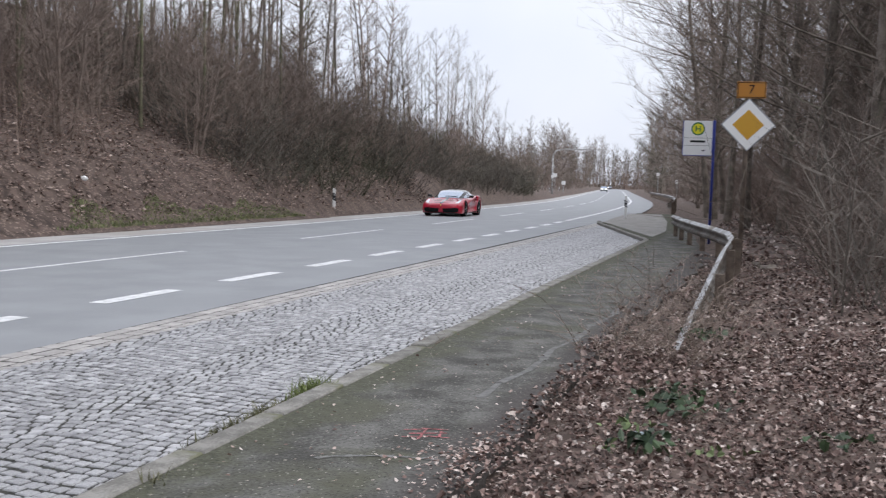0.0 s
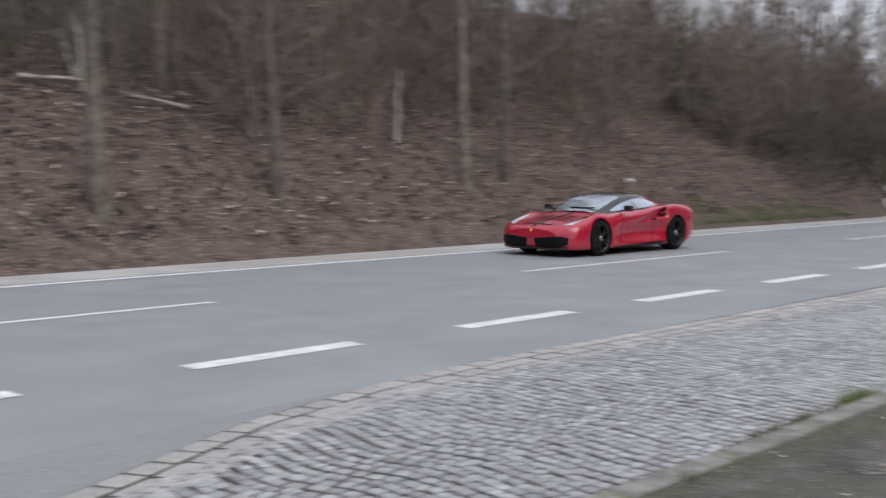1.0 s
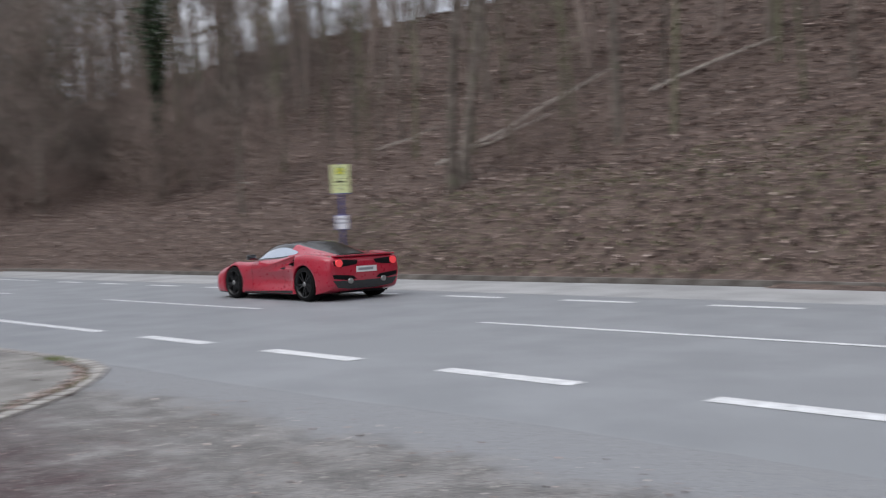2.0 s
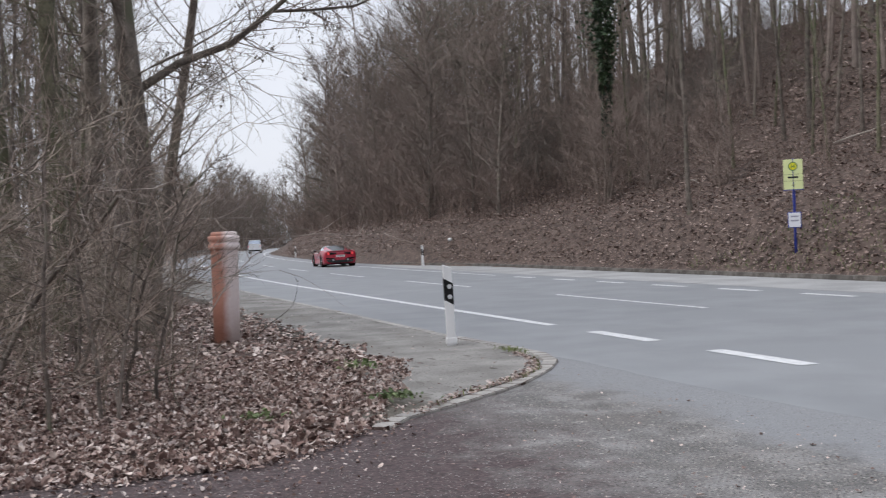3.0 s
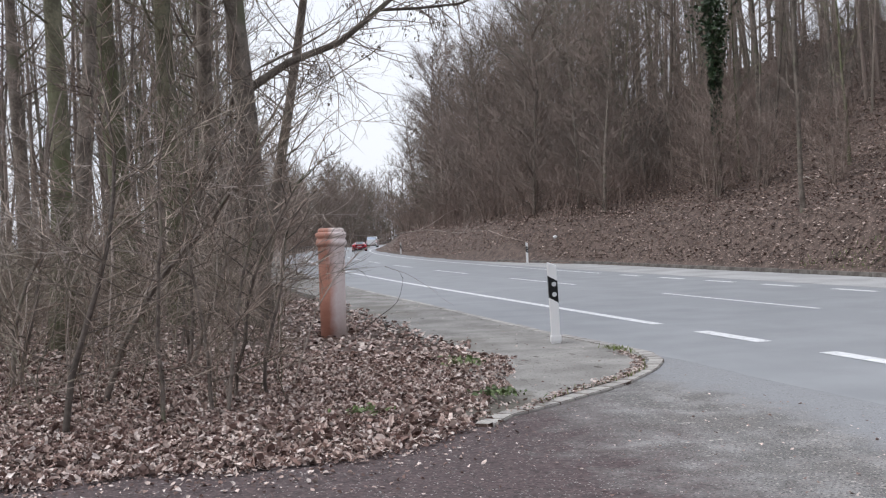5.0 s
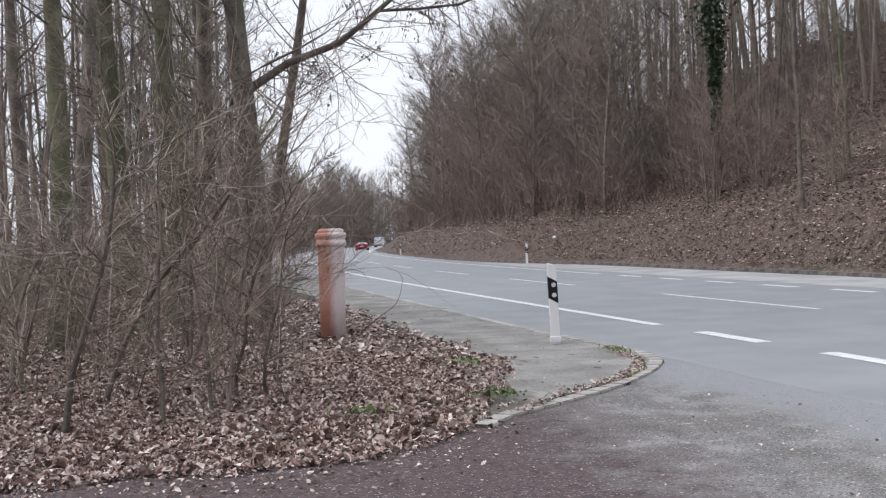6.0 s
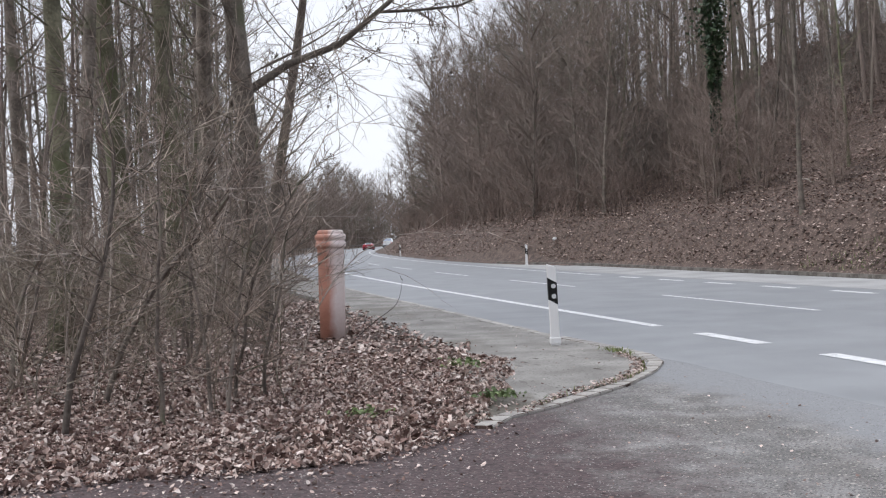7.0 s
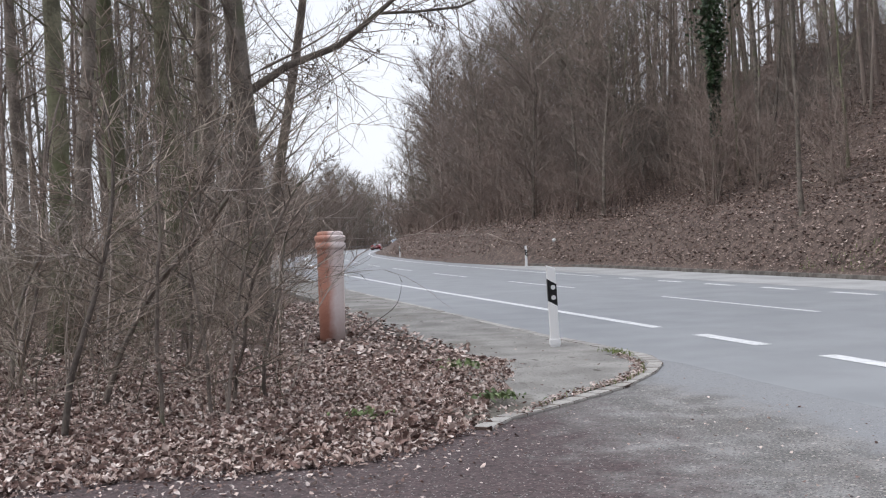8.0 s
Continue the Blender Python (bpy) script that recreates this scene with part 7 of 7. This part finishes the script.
brush("bramble", 12, tuft_spots(38, 10, 7.0, 0.45, 0.2, 0.15, 0.1) + tuft_spots(39, 5, 9.1, 2.78, 0.08, 0.04, 0.1), 0.35, 0.004, TWIG_GREY, "small dry twigs in the ivy and at the kerb", 6, 0.9, 0.3, 0.1)


# ---- bare shrubs at the corner ----
def corner_shrub(seed, x, y, h, rad, stems, lean, turn, label, reach=1.5):
    t = tree_thing("shrub", DARK_STEM, TWIG_GREY, label, seed, h, rad, 0.15, 26, reach, 8, 4, rise=0.15, thick=0.6, sides=7, lean=lean, stems=stems, wobble=0.2, fine=0.9)
    tagged(t, label, "shrub", "bare shrubs")
    t.matrix_basis = pose(x, y, land(x, y) - 0.02, 0, 0, turn)


for seed, x, y, h, rad, stems, lean, turn, label in (
        (201, -9.35, -1.0, 3.6, 0.024, 1, 0.22, 75, "bare shrub with a bent dark stem beside the track"),
        (202, -9.65, 0.08, 3.0, 0.014, 3, 0.0, 20, "bare three-stemmed shrub among fallen leaves"),
        (203, -10.7, -0.8, 3.8, 0.024, 1, 0.35, 95, "bare shrub with a dark stem arching sideways"),
        (204, -10.9, 0.55, 2.7, 0.014, 2, 0.05, 200, "bare twin-stemmed shrub near the pipe"),
        (205, -12.4, 0.2, 3.6, 0.018, 2, 0.2, 60, "bare shrub tangled into the thicket"),
        (206, -12.0, -2.0, 3.8, 0.02, 2, 0.15, 120, "bare shrub at the thicket's edge"),
        (207, -14.4, 0.2, 3.2, 0.015, 2, 0.1, 150, "bare shrub behind the pipe")):
    corner_shrub(seed, x, y, h, rad, stems, lean, turn, label, 0.75 if y > 0.5 else 1.4)


# ---- cobbled lay-by ----
LAY_EDGE = ((0.7, 2.9), (1.1, 3.5), (1.6, 4.25), (2.1, 4.72), (2.75, 5.0), (3.87, 5.5), (5.2, 5.8), (6.6, 5.95))


def lay_left(d):
    """Where the cobbles begin, by their distance from the road's zero line."""
    for (x0, d0), (x1, d1) in zip(LAY_EDGE, LAY_EDGE[1:]):
        if d <= d1:
            return x0 + (x1 - x0) * (d - d0) / (d1 - d0)
    return LAY_EDGE[-1][0]


def lay_right(d):
    return 30.6 + (d - 2.9) * 4.35


lay_by = thing("lay_by", pose(0, 0, 0), "lay-by paved with worn grey granite cobbles in arcs", "paving", kind="structure")
ds = steps((2.86, 5.94, 0.22))
bed_pts = [(lay_left(d) + 0.03, d) for d in ds] + [(lay_right(d), d) for d in ds][::-1]
bed_n = len(bed_pts)
bed = new("bed", mesh_of("bed", [(x, d + shift(x), 0.019) for x, d in bed_pts] , [tuple(range(bed_n))[::-1]], JOINT))
bed.parent = lay_by
tagged(bed, "dark earth between the cobbles")


def sett_mesh():
    v = [(-0.5, -0.5, -1), (0.5, -0.5, -1), (0.5, 0.5, -1), (-0.5, 0.5, -1), (-0.47, -0.46, 0.0), (0.47, -0.47, 0.0), (0.46, 0.46, 0.0), (-0.47, 0.47, 0.0), (-0.41, -0.39, 0.25), (0.42, -0.4, 0.3), (0.39, 0.42, 0.25), (-0.41, 0.4, 0.3)]
    f = []
    for o in (0, 4):
        f += [(o + i, o + (i + 1) % 4, o + 4 + (i + 1) % 4, o + 4 + i) for i in range(4)]
    return v, f + [(8, 9, 10, 11)]


sett_v, sett_f = sett_mesh()
sett_shared = mesh_of("cobble", sett_v, sett_f, COBBLE)
stone_dice = random.Random(9)
stones = []
PITCH, WAVE = 0.107, 1.25
row = 0
while row * PITCH < 43:
    x0 = 0.3 + row * PITCH
    d = 2.88 + stone_dice.uniform(0, 0.08)
    while d < 5.42:
        wide = stone_dice.uniform(0.072, 0.118)
        dm = d + wide / 2
        ph = 2 * math.pi * (dm + 0.15 * noise.noise((x0 * 0.4, dm, 3))) / WAVE
        x = x0 + 0.05 * math.cos(ph) + 0.05 * noise.noise((x0 * 0.8, dm * 0.8, 7)) + stone_dice.uniform(-0.014, 0.014)
        slope = -0.05 * 2 * math.pi / WAVE * math.sin(ph)
        d += wide
        if lay_left(dm + 0.12) + 0.42 < x < lay_right(dm) - 0.2:
            c = math.cos(math.atan(slope))
            stones.append((x, dm, -math.atan(slope) + stone_dice.uniform(-0.1, 0.1), PITCH * c * stone_dice.uniform(0.86, 0.98) - 0.014, wide / c * stone_dice.uniform(0.9, 0.98) - 0.013))
    row += 1
n_field = len(stones)
# border courses follow the curved end and then the carriageway
border = list(LAY_EDGE) + [(x, 5.95) for x in steps((8, 43.6, 1.0))]
for inset, w, ln in ((0.1, 0.17, 0.27), (0.28, 0.17, 0.33), (0.43, 0.11, 0.18)):
    for (x0, d0), (x1, d1) in zip(border, border[1:]):
        L0 = math.hypot(x1 - x0, d1 - d0)
        k = max(1, round(L0 / ln))
        a = math.atan2(d1 - d0, x1 - x0)
        for q in range(k):
            f = (q + 0.5) / k
            stones.append((x0 + (x1 - x0) * f + math.sin(a) * inset, d0 + (d1 - d0) * f - math.cos(a) * inset, a + stone_dice.uniform(-0.03, 0.03), L0 / k - 0.018, w - 0.014))
border_stones, stones = stones[n_field:], stones[:n_field]
stones.sort(key=lambda s: abs(s[0] - 4.6))
jv, jf = [], []
bv, bf = [], []
slab_shared = mesh_of("slab", sett_v, sett_f, BORDER_ONE)
for x, d, a, sx, sy in border_stones:
    m = Matrix.Translation((x, d + shift(x), 0.0215 + stone_dice.uniform(-0.0015, 0.0015))) @ Matrix.Rotation(a, 4, "Z") @ Matrix.Diagonal((sx, sy, 0.018, 1))
    if x < 7.5:
        ob = new("slab", slab_shared)
        ob.parent = lay_by
        ob.matrix_basis = m
        continue
    b = len(bv)
    bv += [tuple(m @ Vector(p)) for p in sett_v]
    bf += [tuple(b + q for q in g) for g in sett_f]
edge = new("border_slabs", mesh_of("border_slabs", bv, bf, BORDER))
edge.parent = lay_by
tagged(edge, "two courses of flat pinkish-grey slabs", kind="stuff")
for i, (x, d, a, sx, sy) in enumerate(stones):
    m = Matrix.Translation((x, d + shift(x), 0.0235 + stone_dice.uniform(-0.0015, 0.0015))) @ Euler((stone_dice.uniform(-0.02, 0.02), stone_dice.uniform(-0.02, 0.02), a)).to_matrix().to_4x4() @ Matrix.Diagonal((sx, sy, 0.016, 1))
    if i < 300:
        ob = new("cobble", sett_shared)
        ob.parent = lay_by
        ob.matrix_basis = m
    else:
        b = len(jv)
        jv += [tuple(m @ Vector(p)) for p in sett_v]
        jf += [tuple(b + q for q in g) for g in sett_f]
rest = new("cobbles", mesh_of("cobbles", jv, jf, COBBLE_MANY))
rest.parent = lay_by
tagged(rest, kind="stuff")


# ---- what moves ----
def on_road(x, d, back=False):
    """A pose on the road at x, d metres from its zero line, heading along it."""
    slope = (shift(x + 0.5) - shift(x - 0.5))
    return pose(x, d + shift(x), 0.0, 0, 0, math.degrees(math.atan(slope)) + 180)


CAR_ROWS = ((0, 48.9, 13.2), (0.25, 42.1, 13.2), (0.5, 35.0, 13.2), (0.8, 25.2, 13.2), (1.0, 18.3, 13.2), (1.2, 11.33, 13.2), (1.5, 0.1, 13.3), (1.9, -15.2, 13.5), (2.3, -31.3, 13.75),
            (2.5, -39.9, 13.85), (3.0, -61.6, 14.0), (3.5, -85.0, 14.0), (4.0, -106, 13.7), (4.5, -124, 13.5), (5.2, -143, 13.4), (6.0, -160, 13.3), (7.0, -181, 13.3), (8.0, -201, 13.2))


def motions():
    walk(car, [(t, on_road(x, d)) for t, x, d in CAR_ROWS])
    for w in car_wheels:
        at = w.matrix_basis.translation.copy()
        walk(w, [(0.1 * i, pose(*at, 0, 80 * i, 0)) for i in range(81)])
    walk(van, [(t, on_road(x, 13.1)) for t, x in ((0, -118), (2.3, -150), (2.5, -153), (4.5, -184), (6.0, -207), (8.0, -240))])
    walk(white_car, [(t, on_road(x, 12.6)) for t, x in ((0, 288), (8.0, 130))])
    walk(dark_car, [(t, on_road(x, 12.8)) for t, x in ((0, 520), (8.0, 360))])


motions()
